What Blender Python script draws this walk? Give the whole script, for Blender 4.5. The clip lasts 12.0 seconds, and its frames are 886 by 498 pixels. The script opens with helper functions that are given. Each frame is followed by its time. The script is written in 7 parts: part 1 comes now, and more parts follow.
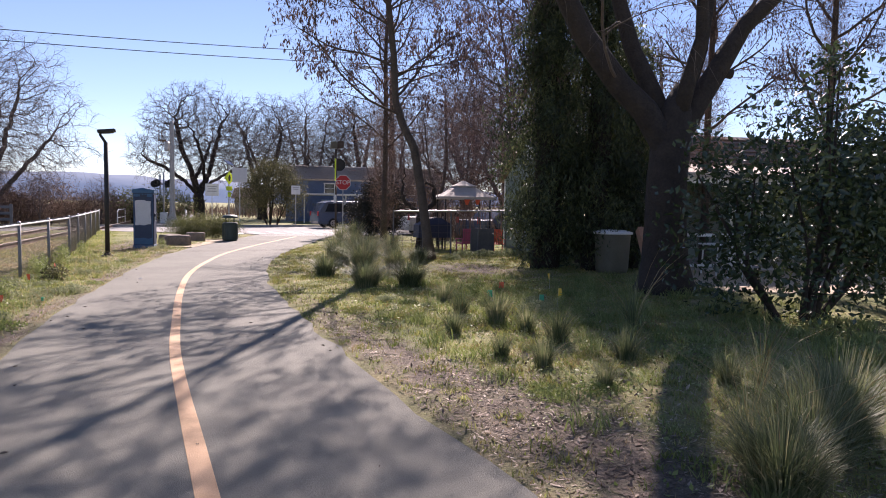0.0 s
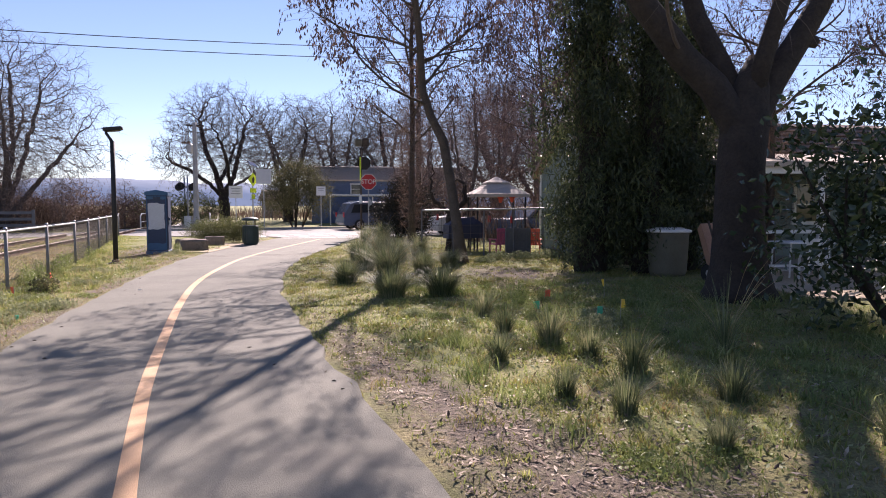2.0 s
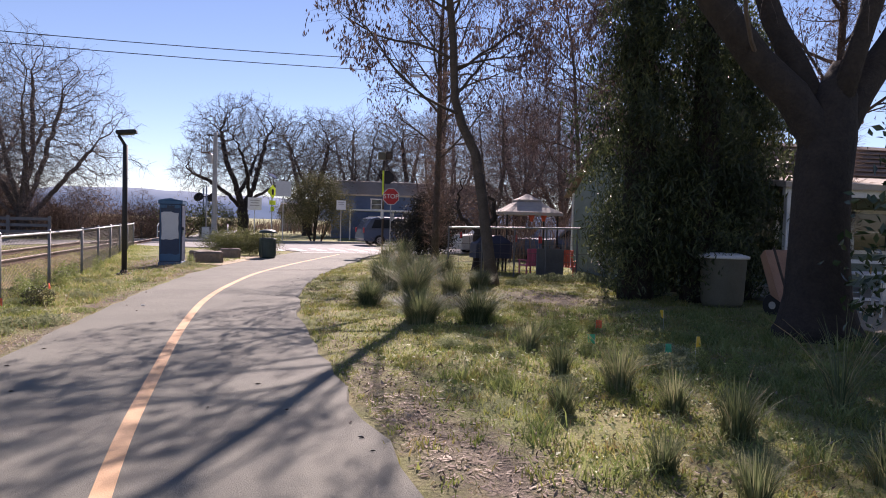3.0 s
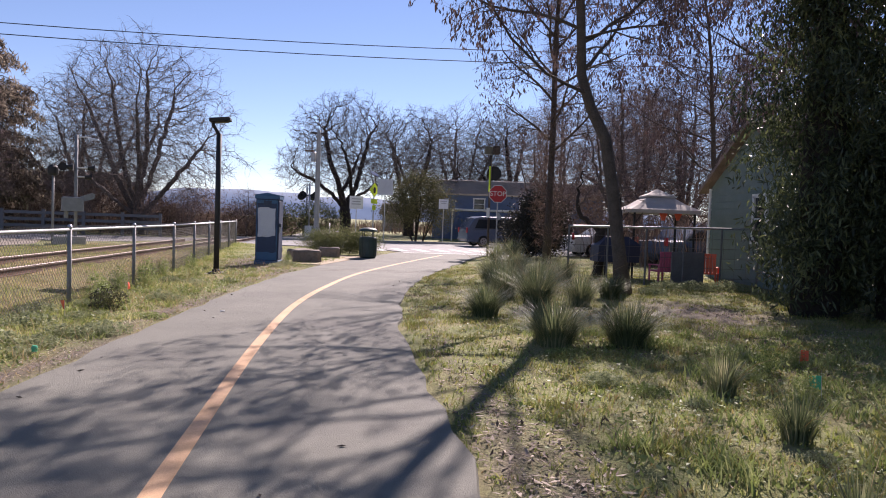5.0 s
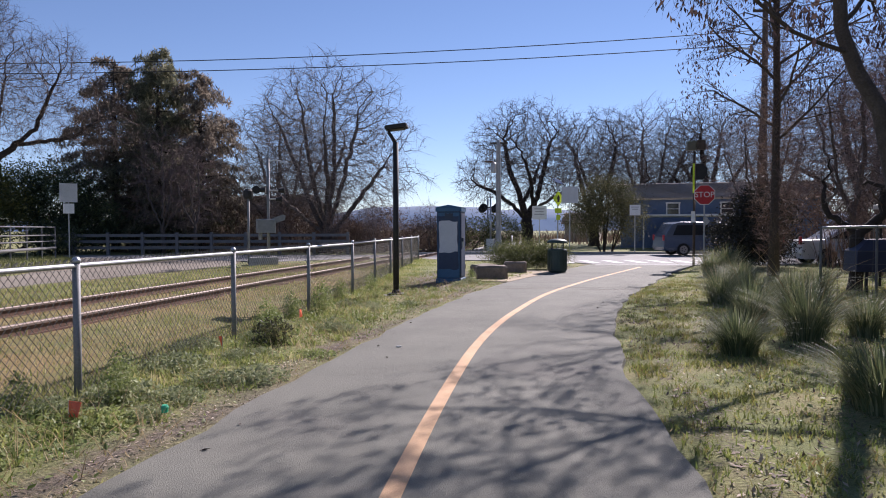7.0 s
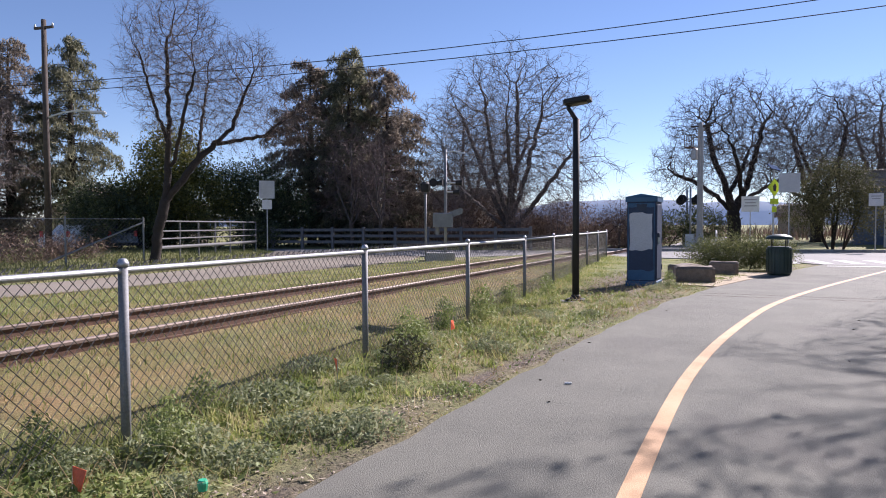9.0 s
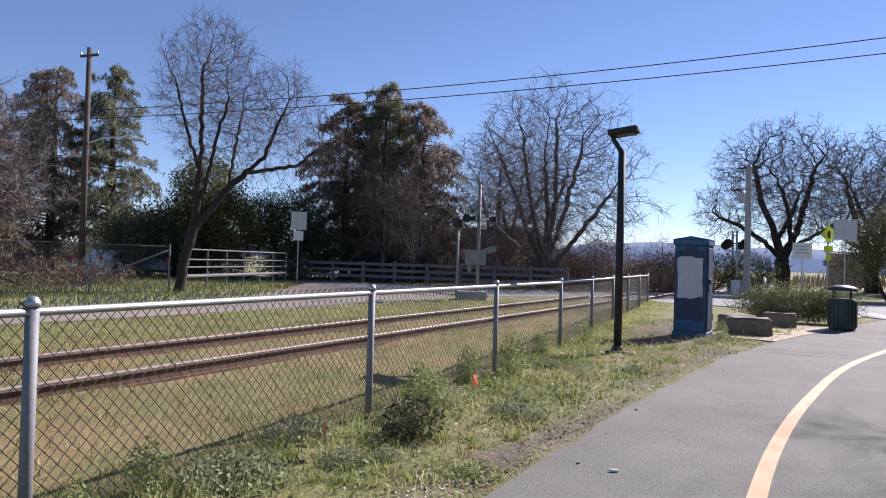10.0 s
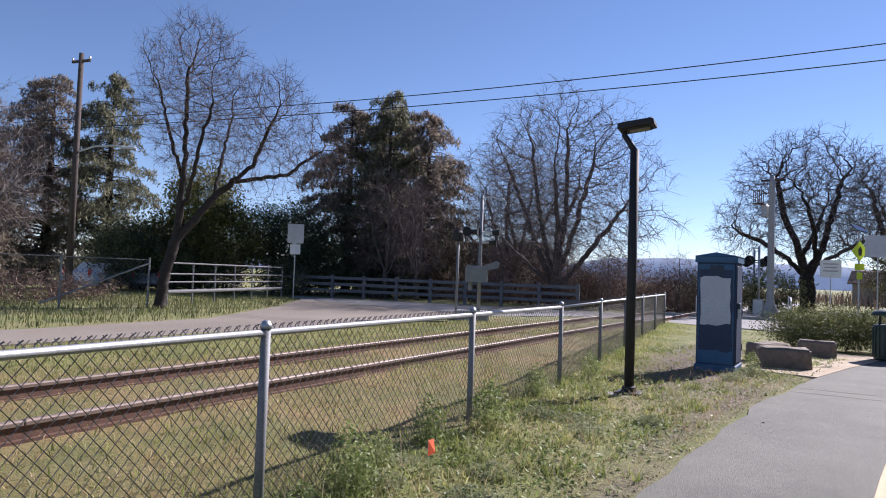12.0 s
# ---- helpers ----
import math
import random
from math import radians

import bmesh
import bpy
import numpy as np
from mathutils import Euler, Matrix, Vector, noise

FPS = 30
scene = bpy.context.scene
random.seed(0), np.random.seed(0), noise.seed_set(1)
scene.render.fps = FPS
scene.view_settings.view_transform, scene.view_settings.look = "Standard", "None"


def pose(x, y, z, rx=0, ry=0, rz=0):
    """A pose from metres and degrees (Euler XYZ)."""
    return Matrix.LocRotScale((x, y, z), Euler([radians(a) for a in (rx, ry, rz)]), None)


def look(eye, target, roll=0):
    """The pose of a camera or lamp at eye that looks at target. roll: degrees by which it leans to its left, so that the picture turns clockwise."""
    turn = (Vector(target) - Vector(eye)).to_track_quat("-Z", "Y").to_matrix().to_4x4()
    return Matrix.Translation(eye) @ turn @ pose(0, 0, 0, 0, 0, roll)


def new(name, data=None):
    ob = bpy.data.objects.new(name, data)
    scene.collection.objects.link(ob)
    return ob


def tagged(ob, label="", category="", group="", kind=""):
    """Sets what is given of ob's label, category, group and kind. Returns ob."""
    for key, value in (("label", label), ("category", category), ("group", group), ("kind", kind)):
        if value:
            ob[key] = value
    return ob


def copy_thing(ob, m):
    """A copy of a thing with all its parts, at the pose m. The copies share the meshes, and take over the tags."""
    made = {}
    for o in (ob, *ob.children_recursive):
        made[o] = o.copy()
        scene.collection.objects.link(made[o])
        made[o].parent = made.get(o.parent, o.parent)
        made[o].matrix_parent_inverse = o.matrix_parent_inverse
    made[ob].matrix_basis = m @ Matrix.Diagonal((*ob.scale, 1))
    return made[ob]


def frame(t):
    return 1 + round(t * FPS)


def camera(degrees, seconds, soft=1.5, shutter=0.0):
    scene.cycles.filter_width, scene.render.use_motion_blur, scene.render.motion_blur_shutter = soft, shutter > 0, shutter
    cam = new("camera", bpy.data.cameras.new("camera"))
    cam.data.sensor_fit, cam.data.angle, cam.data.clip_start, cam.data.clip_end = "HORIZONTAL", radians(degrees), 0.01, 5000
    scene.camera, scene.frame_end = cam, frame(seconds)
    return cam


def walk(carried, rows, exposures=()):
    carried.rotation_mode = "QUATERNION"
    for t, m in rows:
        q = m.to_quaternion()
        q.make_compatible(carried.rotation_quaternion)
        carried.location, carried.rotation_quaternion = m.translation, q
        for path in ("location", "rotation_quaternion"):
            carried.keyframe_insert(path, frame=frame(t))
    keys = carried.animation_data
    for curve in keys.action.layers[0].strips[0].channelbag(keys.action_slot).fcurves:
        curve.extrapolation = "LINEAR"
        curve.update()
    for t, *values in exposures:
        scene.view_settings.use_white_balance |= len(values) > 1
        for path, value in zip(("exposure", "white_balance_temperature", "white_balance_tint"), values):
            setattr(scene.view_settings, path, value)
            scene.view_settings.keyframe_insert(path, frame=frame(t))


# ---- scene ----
cam = camera(67.2, 12.0, 1.0)
METRES, EYE, TILT, LEAN, TURN = 12.3, 1.5, 0.0, 0.0, -13.7
PATH = [
    (0, (0.641, 0.073, 1.594), (1.015, 2.033, 1.465), 1.0),
    (0.5, (0.696, 0.34, 1.579), (1.071, 2.3, 1.439), 1.1),
    (1, (0.714, 0.773, 1.567), (1.044, 2.74, 1.42), 1.1),
    (1.5, (0.74, 1.229, 1.572), (1.109, 3.19, 1.445), 1.1),
    (2, (0.83, 1.744, 1.545), (1.12, 3.719, 1.415), 0.1),
    (2.5, (0.782, 2.348, 1.514), (1.031, 4.33, 1.412), 1.5),
    (4.3, (0.553, 4.482, 1.449), (0.758, 6.471, 1.394), 1.2),
    (4.5, (0.592, 4.65, 1.424), (0.701, 6.646, 1.356), 1.1),
    (5, (0.471, 5.146, 1.382), (0.416, 7.144, 1.301), 2.1),
    (5.5, (0.359, 5.609, 1.379), (0.242, 7.605, 1.331), 1.1),
    (6, (0.2, 6.044, 1.374), (-0.149, 8.011, 1.291), 0.9),
    (6.5, (0.008, 6.617, 1.393), (-0.476, 8.556, 1.317), 0.2),
    (7, (-0.121, 7.192, 1.361), (-0.704, 9.105, 1.305), -0.1),
    (7.5, (-0.267, 7.668, 1.384), (-1.113, 9.48, 1.384), -0.6),
    (7.7, (-0.298, 7.861, 1.373), (-1.255, 9.617, 1.336), -1.9),
    (9.3, (-0.835, 9.45, 1.346), (-1.99, 11.08, 1.25), 0.4),
    (9.5, (-0.933, 9.647, 1.346), (-2.137, 11.239, 1.225), 0.4),
    (10, (-1.173, 10.088, 1.371), (-2.352, 11.704, 1.408), 1.7),
    (10.5, (-1.413, 10.655, 1.446), (-2.633, 12.239, 1.502), -0.5),
    (11, (-1.549, 11.079, 1.477), (-2.784, 12.652, 1.518), -0.1),
    (11.5, (-1.692, 11.477, 1.501), (-2.88, 13.086, 1.51), -0.9),
    (12, (-1.822, 11.853, 1.457), (-3.035, 13.442, 1.536), 2.1),
]
walk(cam, [(t, look(eye, target, roll)) for t, eye, target, roll in PATH], [(0, 1.2, 6750, 30), (2.0, 1.24, 6800, 31), (2.5, 1.08, 6800, 31), (5.5, 0.97, 6550, 29), (6.5, 0.80, 6350, 27), (7.5, 0.75, 6150, 24), (9.5, 0.99, 6150, 25), (10.0, 0.9, 6050, 24), (12, 0.88, 6000, 24)])

# ---- light ----
SUN_AZ = (0.22, 1.0)
SUN_EL = radians(37)
sun_dir = Vector((SUN_AZ[0], SUN_AZ[1], 0)).normalized() * math.cos(SUN_EL) + Vector((0, 0, math.sin(SUN_EL)))
world = bpy.data.worlds.new("sky")
scene.world = world
world.use_nodes = True
wn = world.node_tree.nodes
sky = wn.new("ShaderNodeTexSky")
sky.sky_type = "NISHITA"
sky.sun_disc = False
sky.sun_elevation = SUN_EL
sky.sun_rotation = math.atan2(sun_dir.x, sun_dir.y)
sky.altitude = 1400
sky.air_density, sky.dust_density, sky.ozone_density = 1.0, 0.0, 3.0
wn["Background"].inputs[1].default_value = 0.067
world.node_tree.links.new(sky.outputs[0], wn["Background"].inputs[0])
sun = new("sun", bpy.data.lights.new("sun", "SUN"))
sun.data.energy, sun.data.angle, sun.data.color = 4.8, radians(0.53), (1.0, 0.95, 0.87)
sun.matrix_world = Matrix.Translation((20, 80, 60)) @ sun_dir.to_track_quat("Z", "Y").to_matrix().to_4x4()


# ---- materials ----
def ramp(nt, fac, stops):
    n = nt.nodes.new("ShaderNodeValToRGB")
    els = n.color_ramp.elements
    while len(els) < len(stops):
        els.new(0.5)
    for e, (p, c) in zip(els, stops):
        e.position, e.color = p, (*c, 1)
    nt.links.new(fac, n.inputs[0])
    return n.outputs[0]


def noise_tex(nt, scale, detail=6, rough=0.6, coord=None):
    n = nt.nodes.new("ShaderNodeTexNoise")
    n.inputs["Scale"].default_value, n.inputs["Detail"].default_value, n.inputs["Roughness"].default_value = scale, detail, rough
    if coord is not None:
        nt.links.new(coord, n.inputs["Vector"])
    return n.outputs["Fac"]


def mix(nt, fac, a, b, how="MIX"):
    n = nt.nodes.new("ShaderNodeMix")
    n.data_type, n.blend_type = "RGBA", how
    for sock, v in ((n.inputs[0], fac), (n.inputs[6], a), (n.inputs[7], b)):
        if isinstance(v, (int, float)):
            sock.default_value = v
        elif isinstance(v, tuple):
            sock.default_value = (*v, 1)
        else:
            nt.links.new(v, sock)
    return n.outputs[2]


def surface(name, lo, hi, scale=6.0, rough=0.8, metal=0.0, bump=0.15, fine=60.0, stain=None, coord="Object"):
    """Two scales of noise between lo and hi, a stain colour in patches, and a fine relief."""
    m = bpy.data.materials.new(name)
    m.use_nodes = True
    nt = m.node_tree
    b = nt.nodes["Principled BSDF"]
    tc = nt.nodes.new("ShaderNodeTexCoord")
    geo = nt.nodes.new("ShaderNodeNewGeometry")
    co = geo.outputs["Position"] if coord == "World" else tc.outputs[coord]
    big, small = noise_tex(nt, scale, coord=co), noise_tex(nt, fine, 4, coord=co)
    col = ramp(nt, big, [(0.3, lo), (0.7, hi)])
    col = mix(nt, 0.35, col, ramp(nt, small, [(0.3, tuple(c * 0.6 for c in lo)), (0.7, tuple(min(1, c * 1.25) for c in hi))]))
    if stain:
        s = ramp(nt, noise_tex(nt, scale * 0.45, 8, 0.7, co), [(0.52, (0, 0, 0)), (0.66, (1, 1, 1))])
        col = mix(nt, s, col, stain)
    nt.links.new(col, b.inputs["Base Color"])
    b.inputs["Roughness"].default_value, b.inputs["Metallic"].default_value = rough, metal
    if bump:
        bp = nt.nodes.new("ShaderNodeBump")
        bp.inputs["Strength"].default_value, bp.inputs["Distance"].default_value = bump, 0.02
        nt.links.new(small, bp.inputs["Height"])
        nt.links.new(bp.outputs[0], b.inputs["Normal"])
    return m


def leafy(name, stops, rough=0.5, glow=0.35, spread=0.25):
    """Leaves and blades: a colour for each island, with light let through."""
    m = bpy.data.materials.new(name)
    m.use_nodes = True
    nt = m.node_tree
    b = nt.nodes["Principled BSDF"]
    geo = nt.nodes.new("ShaderNodeNewGeometry")
    big = noise_tex(nt, spread * 4, 3, coord=geo.outputs["Position"])
    add = nt.nodes.new("ShaderNodeMath")
    add.operation = "MULTIPLY_ADD"
    nt.links.new(geo.outputs["Random Per Island"], add.inputs[0])
    add.inputs[1].default_value = 0.6
    sub = nt.nodes.new("ShaderNodeMath")
    sub.operation = "MULTIPLY_ADD"
    nt.links.new(big, sub.inputs[0])
    sub.inputs[1].default_value, sub.inputs[2].default_value = 1.4, -0.5
    nt.links.new(sub.outputs[0], add.inputs[2])
    col = ramp(nt, add.outputs[0], stops)
    nt.links.new(col, b.inputs["Base Color"])
    b.inputs["Roughness"].default_value = rough
    tr = nt.nodes.new("ShaderNodeBsdfTranslucent")
    nt.links.new(col, tr.inputs[0])
    ms = nt.nodes.new("ShaderNodeMixShader")
    ms.inputs[0].default_value = glow
    nt.links.new(b.outputs[0], ms.inputs[1])
    nt.links.new(tr.outputs[0], ms.inputs[2])
    nt.links.new(ms.outputs[0], nt.nodes["Material Output"].inputs[0])
    return m


def glassy(name, tint=(0.02, 0.025, 0.03)):
    m = bpy.data.materials.new(name)
    m.use_nodes = True
    b = m.node_tree.nodes["Principled BSDF"]
    b.inputs["Base Color"].default_value = (*tint, 1)
    b.inputs["Roughness"].default_value = 0.06
    return m


M = {
    "asphalt": surface("asphalt", (0.128, 0.126, 0.102), (0.194, 0.190, 0.155), 1.1, 0.85, bump=0.6, fine=140, stain=(0.140, 0.134, 0.112), coord="World"),
    "street": surface("street_asphalt", (0.19, 0.185, 0.18), (0.27, 0.26, 0.25), 0.4, 0.85, bump=0.4, fine=70, coord="World"),
    "lane": surface("gravelly_asphalt", (0.17, 0.142, 0.112), (0.26, 0.222, 0.178), 0.35, 0.9, bump=0.5, fine=50, stain=(0.21, 0.16, 0.11), coord="World"),
    "yellow": surface("worn_yellow_paint", (0.52, 0.30, 0.14), (0.66, 0.41, 0.23), 3, 0.7, bump=0.3, fine=120, stain=(0.40, 0.24, 0.11), coord="World"),
    "white_paint": surface("road_white_paint", (0.38, 0.375, 0.365), (0.58, 0.575, 0.56), 2, 0.7, bump=0.2, fine=80, coord="World"),
    "concrete": surface("concrete", (0.3, 0.29, 0.27), (0.42, 0.41, 0.38), 3, 0.9, bump=0.4, fine=60, stain=(0.25, 0.23, 0.2)),
    "stone": surface("weathered_stone", (0.16, 0.13, 0.10), (0.27, 0.225, 0.18), 4, 0.9, bump=0.7, fine=40, stain=(0.12, 0.105, 0.08)),
    "galv": surface("galvanised_steel", (0.36, 0.37, 0.38), (0.52, 0.53, 0.54), 8, 0.42, 0.75, bump=0.05, fine=80),
    "post": surface("weathered_fence_post", (0.17, 0.175, 0.18), (0.26, 0.265, 0.27), 6, 0.65, 0.15, bump=0.08, fine=70),
    "pole_grey": surface("grey_painted_pole", (0.32, 0.315, 0.30), (0.44, 0.43, 0.41), 3, 0.8, bump=0.2, fine=40),
    "brush": leafy("reddish_brush_twigs", [(0.2, (0.09, 0.06, 0.048)), (0.6, (0.17, 0.115, 0.09)), (0.95, (0.27, 0.2, 0.15))], 0.9, 0.2),
    "wire": surface("fence_wire", (0.12, 0.115, 0.11), (0.2, 0.19, 0.18), 8, 0.6, 0.5, bump=0, fine=80),
    "rust": surface("rusty_rail", (0.10, 0.055, 0.04), (0.19, 0.11, 0.075), 6, 0.7, 0.3, bump=0.3, fine=90),
    "railtop": surface("worn_rail_head", (0.17, 0.125, 0.10), (0.26, 0.2, 0.165), 6, 0.6, 0.3, bump=0.1, fine=90),
    "tie": surface("old_sleeper_wood", (0.10, 0.075, 0.055), (0.2, 0.16, 0.12), 5, 0.9, bump=0.6, fine=40),
    "black": surface("black_powder_coat", (0.012, 0.012, 0.013), (0.024, 0.024, 0.026), 5, 0.7, bump=0.05, fine=90),
    "lens": surface("lamp_diffuser", (0.5, 0.5, 0.48), (0.62, 0.62, 0.6), 5, 0.35, bump=0),
    "cab_navy": surface("navy_blue_cabinet_paint", (0.014, 0.03, 0.07), (0.026, 0.05, 0.105), 3, 0.6, bump=0.06, fine=60, stain=(0.012, 0.022, 0.05)),
    "cab_dark": surface("dark_cover_paint", (0.012, 0.025, 0.05), (0.025, 0.04, 0.075), 4, 0.5, bump=0.06, fine=60),
    "cab_blue": surface("faded_blue_cabinet_paint", (0.022, 0.085, 0.17), (0.045, 0.13, 0.24), 3, 0.6, bump=0.06, fine=60, stain=(0.02, 0.06, 0.12)),
    "cab_patch": surface("pale_grey_cover_paint", (0.42, 0.44, 0.48), (0.56, 0.58, 0.61), 2, 0.6, bump=0.05, fine=40),
    "bin_green": surface("dark_green_bin_paint", (0.015, 0.035, 0.03), (0.03, 0.06, 0.05), 4, 0.5, bump=0.1, fine=60),
    "red": surface("sign_red", (0.42, 0.012, 0.02), (0.55, 0.03, 0.035), 4, 0.45, bump=0),
    "white": surface("white_sign_face", (0.68, 0.68, 0.66), (0.8, 0.8, 0.78), 3, 0.5, bump=0),
    "signback": surface("sign_back_aluminium", (0.42, 0.43, 0.44), (0.55, 0.56, 0.57), 3, 0.45, 0.5, bump=0),
    "lime": surface("fluorescent_yellow_green", (0.52, 0.68, 0.02), (0.62, 0.78, 0.04), 4, 0.5, bump=0),
    "brown_wood": surface("weathered_pole_wood", (0.05, 0.037, 0.03), (0.10, 0.078, 0.064), 4, 0.9, bump=0.5, fine=40),
    "bark": surface("grey_brown_bark", (0.055, 0.042, 0.034), (0.12, 0.095, 0.078), 5, 0.95, bump=0.9, fine=30),
    "bark_dark": surface("dark_furrowed_bark", (0.02, 0.0155, 0.013), (0.052, 0.039, 0.032), 5, 0.95, bump=1.0, fine=22),
    "twig": surface("bare_twigs", (0.125, 0.10, 0.092), (0.22, 0.185, 0.168), 4, 0.95, bump=0),
    "twig_oak": surface("dark_oak_twigs", (0.075, 0.06, 0.055), (0.15, 0.125, 0.115), 4, 0.95, bump=0),
    "bark_far": surface("pale_grey_bark", (0.07, 0.056, 0.05), (0.14, 0.115, 0.10), 5, 0.95, bump=0.4, fine=20),
    "twig_near": surface("dark_brown_twigs", (0.085, 0.062, 0.054), (0.16, 0.122, 0.105), 6, 0.95, bump=0),
    "twig_brown": surface("reddish_bare_twigs", (0.15, 0.105, 0.095), (0.26, 0.195, 0.175), 4, 0.95, bump=0),
    "pods": leafy("hanging_dry_leaves", [(0.2, (0.055, 0.036, 0.038)), (0.6, (0.11, 0.075, 0.07)), (0.95, (0.18, 0.13, 0.11))], 0.7, 0.25),
    "ivy": leafy("dark_ivy_leaves", [(0.2, (0.035, 0.048, 0.024)), (0.6, (0.072, 0.096, 0.042)), (0.95, (0.19, 0.21, 0.085))], 0.4, 0.4),
    "yew": leafy("dark_evergreen_needles", [(0.2, (0.018, 0.02, 0.014)), (0.6, (0.04, 0.038, 0.026)), (0.95, (0.075, 0.065, 0.045))], 0.7, 0.12),
    "camellia": leafy("glossy_shrub_leaves", [(0.2, (0.03, 0.048, 0.025)), (0.7, (0.06, 0.09, 0.042)), (0.97, (0.13, 0.16, 0.07))], 0.25, 0.2),
    "conifer": leafy("conifer_sprays", [(0.2, (0.11, 0.115, 0.075)), (0.6, (0.2, 0.2, 0.125)), (0.95, (0.34, 0.32, 0.2))], 0.6, 0.6),
    "conifer_dry": leafy("brownish_conifer_sprays", [(0.2, (0.15, 0.12, 0.095)), (0.6, (0.24, 0.2, 0.155)), (0.95, (0.38, 0.33, 0.25))], 0.6, 0.6),
    "hedge": leafy("olive_shrub_leaves", [(0.2, (0.06, 0.075, 0.025)), (0.6, (0.13, 0.145, 0.05)), (0.95, (0.25, 0.24, 0.09))], 0.6, 0.4),
    "olive": leafy("dull_olive_leaves", [(0.2, (0.05, 0.055, 0.025)), (0.6, (0.10, 0.10, 0.045)), (0.95, (0.19, 0.17, 0.08))], 0.7, 0.3),
    "lime_leaf": leafy("yellow_green_leaves", [(0.2, (0.05, 0.06, 0.015)), (0.6, (0.12, 0.125, 0.028)), (0.95, (0.26, 0.23, 0.06))], 0.5, 0.35),
    "sage": leafy("grey_green_weed_leaves", [(0.2, (0.16, 0.19, 0.095)), (0.6, (0.29, 0.32, 0.165)), (0.95, (0.44, 0.45, 0.27))], 0.7, 0.35),
    "weed": leafy("weed_leaves", [(0.2, (0.13, 0.18, 0.05)), (0.6, (0.25, 0.30, 0.095)), (0.95, (0.40, 0.42, 0.19))], 0.55, 0.4),
    "grass": leafy("grass_blades", [(0.1, (0.11, 0.15, 0.034)), (0.45, (0.215, 0.26, 0.066)), (0.7, (0.36, 0.36, 0.125)), (0.95, (0.55, 0.48, 0.25))], 0.55, 0.55),
    "lawn": leafy("mown_lawn_clumps", [(0.1, (0.10, 0.125, 0.03)), (0.4, (0.23, 0.25, 0.06)), (0.65, (0.34, 0.31, 0.10)), (0.9, (0.30, 0.20, 0.10))], 0.6, 0.4, 0.5),
    "straw": leafy("dry_straw", [(0.1, (0.19, 0.13, 0.055)), (0.5, (0.37, 0.27, 0.13)), (0.95, (0.56, 0.45, 0.26))], 0.7, 0.4),
    "bunch": leafy("grey_green_bunchgrass", [(0.1, (0.07, 0.095, 0.042)), (0.5, (0.155, 0.185, 0.085)), (0.95, (0.40, 0.37, 0.21))], 0.55, 0.4, 0.6),
    "chips": leafy("wood_chips", [(0.1, (0.07, 0.046, 0.034)), (0.5, (0.19, 0.135, 0.098)), (0.93, (0.58, 0.48, 0.37))], 0.85, 0.0),
    "glass": glassy("dark_window_glass"),
    "tyre": surface("tyre_rubber", (0.012, 0.012, 0.012), (0.022, 0.022, 0.022), 6, 0.8, bump=0.1),
    "chrome": surface("alloy", (0.4, 0.4, 0.41), (0.52, 0.52, 0.53), 6, 0.3, 0.9, bump=0),
    "suv_paint": surface("slate_blue_car_paint", (0.10, 0.13, 0.18), (0.13, 0.16, 0.21), 1, 0.25, 0.3, bump=0),
    "white_car": surface("white_car_paint", (0.7, 0.7, 0.7), (0.78, 0.78, 0.78), 1, 0.3, bump=0),
    "dark_car": surface("dark_car_paint", (0.03, 0.035, 0.045), (0.05, 0.055, 0.07), 1, 0.25, 0.2, bump=0),
    "green_siding": surface("grey_green_siding", (0.13, 0.18, 0.165), (0.19, 0.245, 0.225), 2, 0.75, bump=0.1),
    "blue_siding": surface("blue_siding", (0.075, 0.12, 0.21), (0.11, 0.165, 0.28), 2, 0.75, bump=0.1),
    "tan_siding": surface("tan_siding", (0.3, 0.26, 0.21), (0.4, 0.35, 0.29), 2, 0.8, bump=0.1),
    "shingle": surface("brown_shingle", (0.17, 0.12, 0.10), (0.28, 0.21, 0.175), 3, 0.9, bump=0.6, fine=30),
    "tan_roof": surface("tan_roof_shingle", (0.34, 0.29, 0.24), (0.46, 0.40, 0.34), 3, 0.9, bump=0.5, fine=30),
    "trim": surface("white_trim_paint", (0.66, 0.66, 0.64), (0.78, 0.78, 0.76), 3, 0.6, bump=0.05),
    "canvas": surface("beige_canopy_canvas", (0.46, 0.40, 0.35), (0.56, 0.50, 0.45), 2, 0.85, bump=0.1),
    "pink": surface("pink_plastic", (0.55, 0.10, 0.18), (0.66, 0.16, 0.24), 3, 0.45, bump=0.03),
    "navy_cover": surface("dark_blue_cover", (0.02, 0.025, 0.05), (0.04, 0.045, 0.08), 3, 0.6, bump=0.2),
    "grey_fence": surface("grey_painted_fence", (0.10, 0.10, 0.105), (0.17, 0.17, 0.175), 3, 0.8, bump=0.2),
    "clay": surface("terracotta_and_tan_plastic", (0.32, 0.17, 0.11), (0.44, 0.26, 0.18), 3, 0.7, bump=0.1),
    "putty": surface("putty_plastic", (0.10, 0.095, 0.07), (0.15, 0.14, 0.105), 3, 0.6, bump=0.05),
    "flag_y": surface("yellow_marker_flag", (0.75, 0.45, 0.03), (0.85, 0.55, 0.05), 5, 0.5, bump=0),
    "flag_g": surface("green_marker_flag", (0.02, 0.35, 0.18), (0.04, 0.45, 0.25), 5, 0.5, bump=0),
    "flag_r": surface("red_orange_marker_flag", (0.75, 0.10, 0.04), (0.85, 0.15, 0.06), 5, 0.5, bump=0),
    "solar": glassy("solar_cells", (0.01, 0.015, 0.04)),
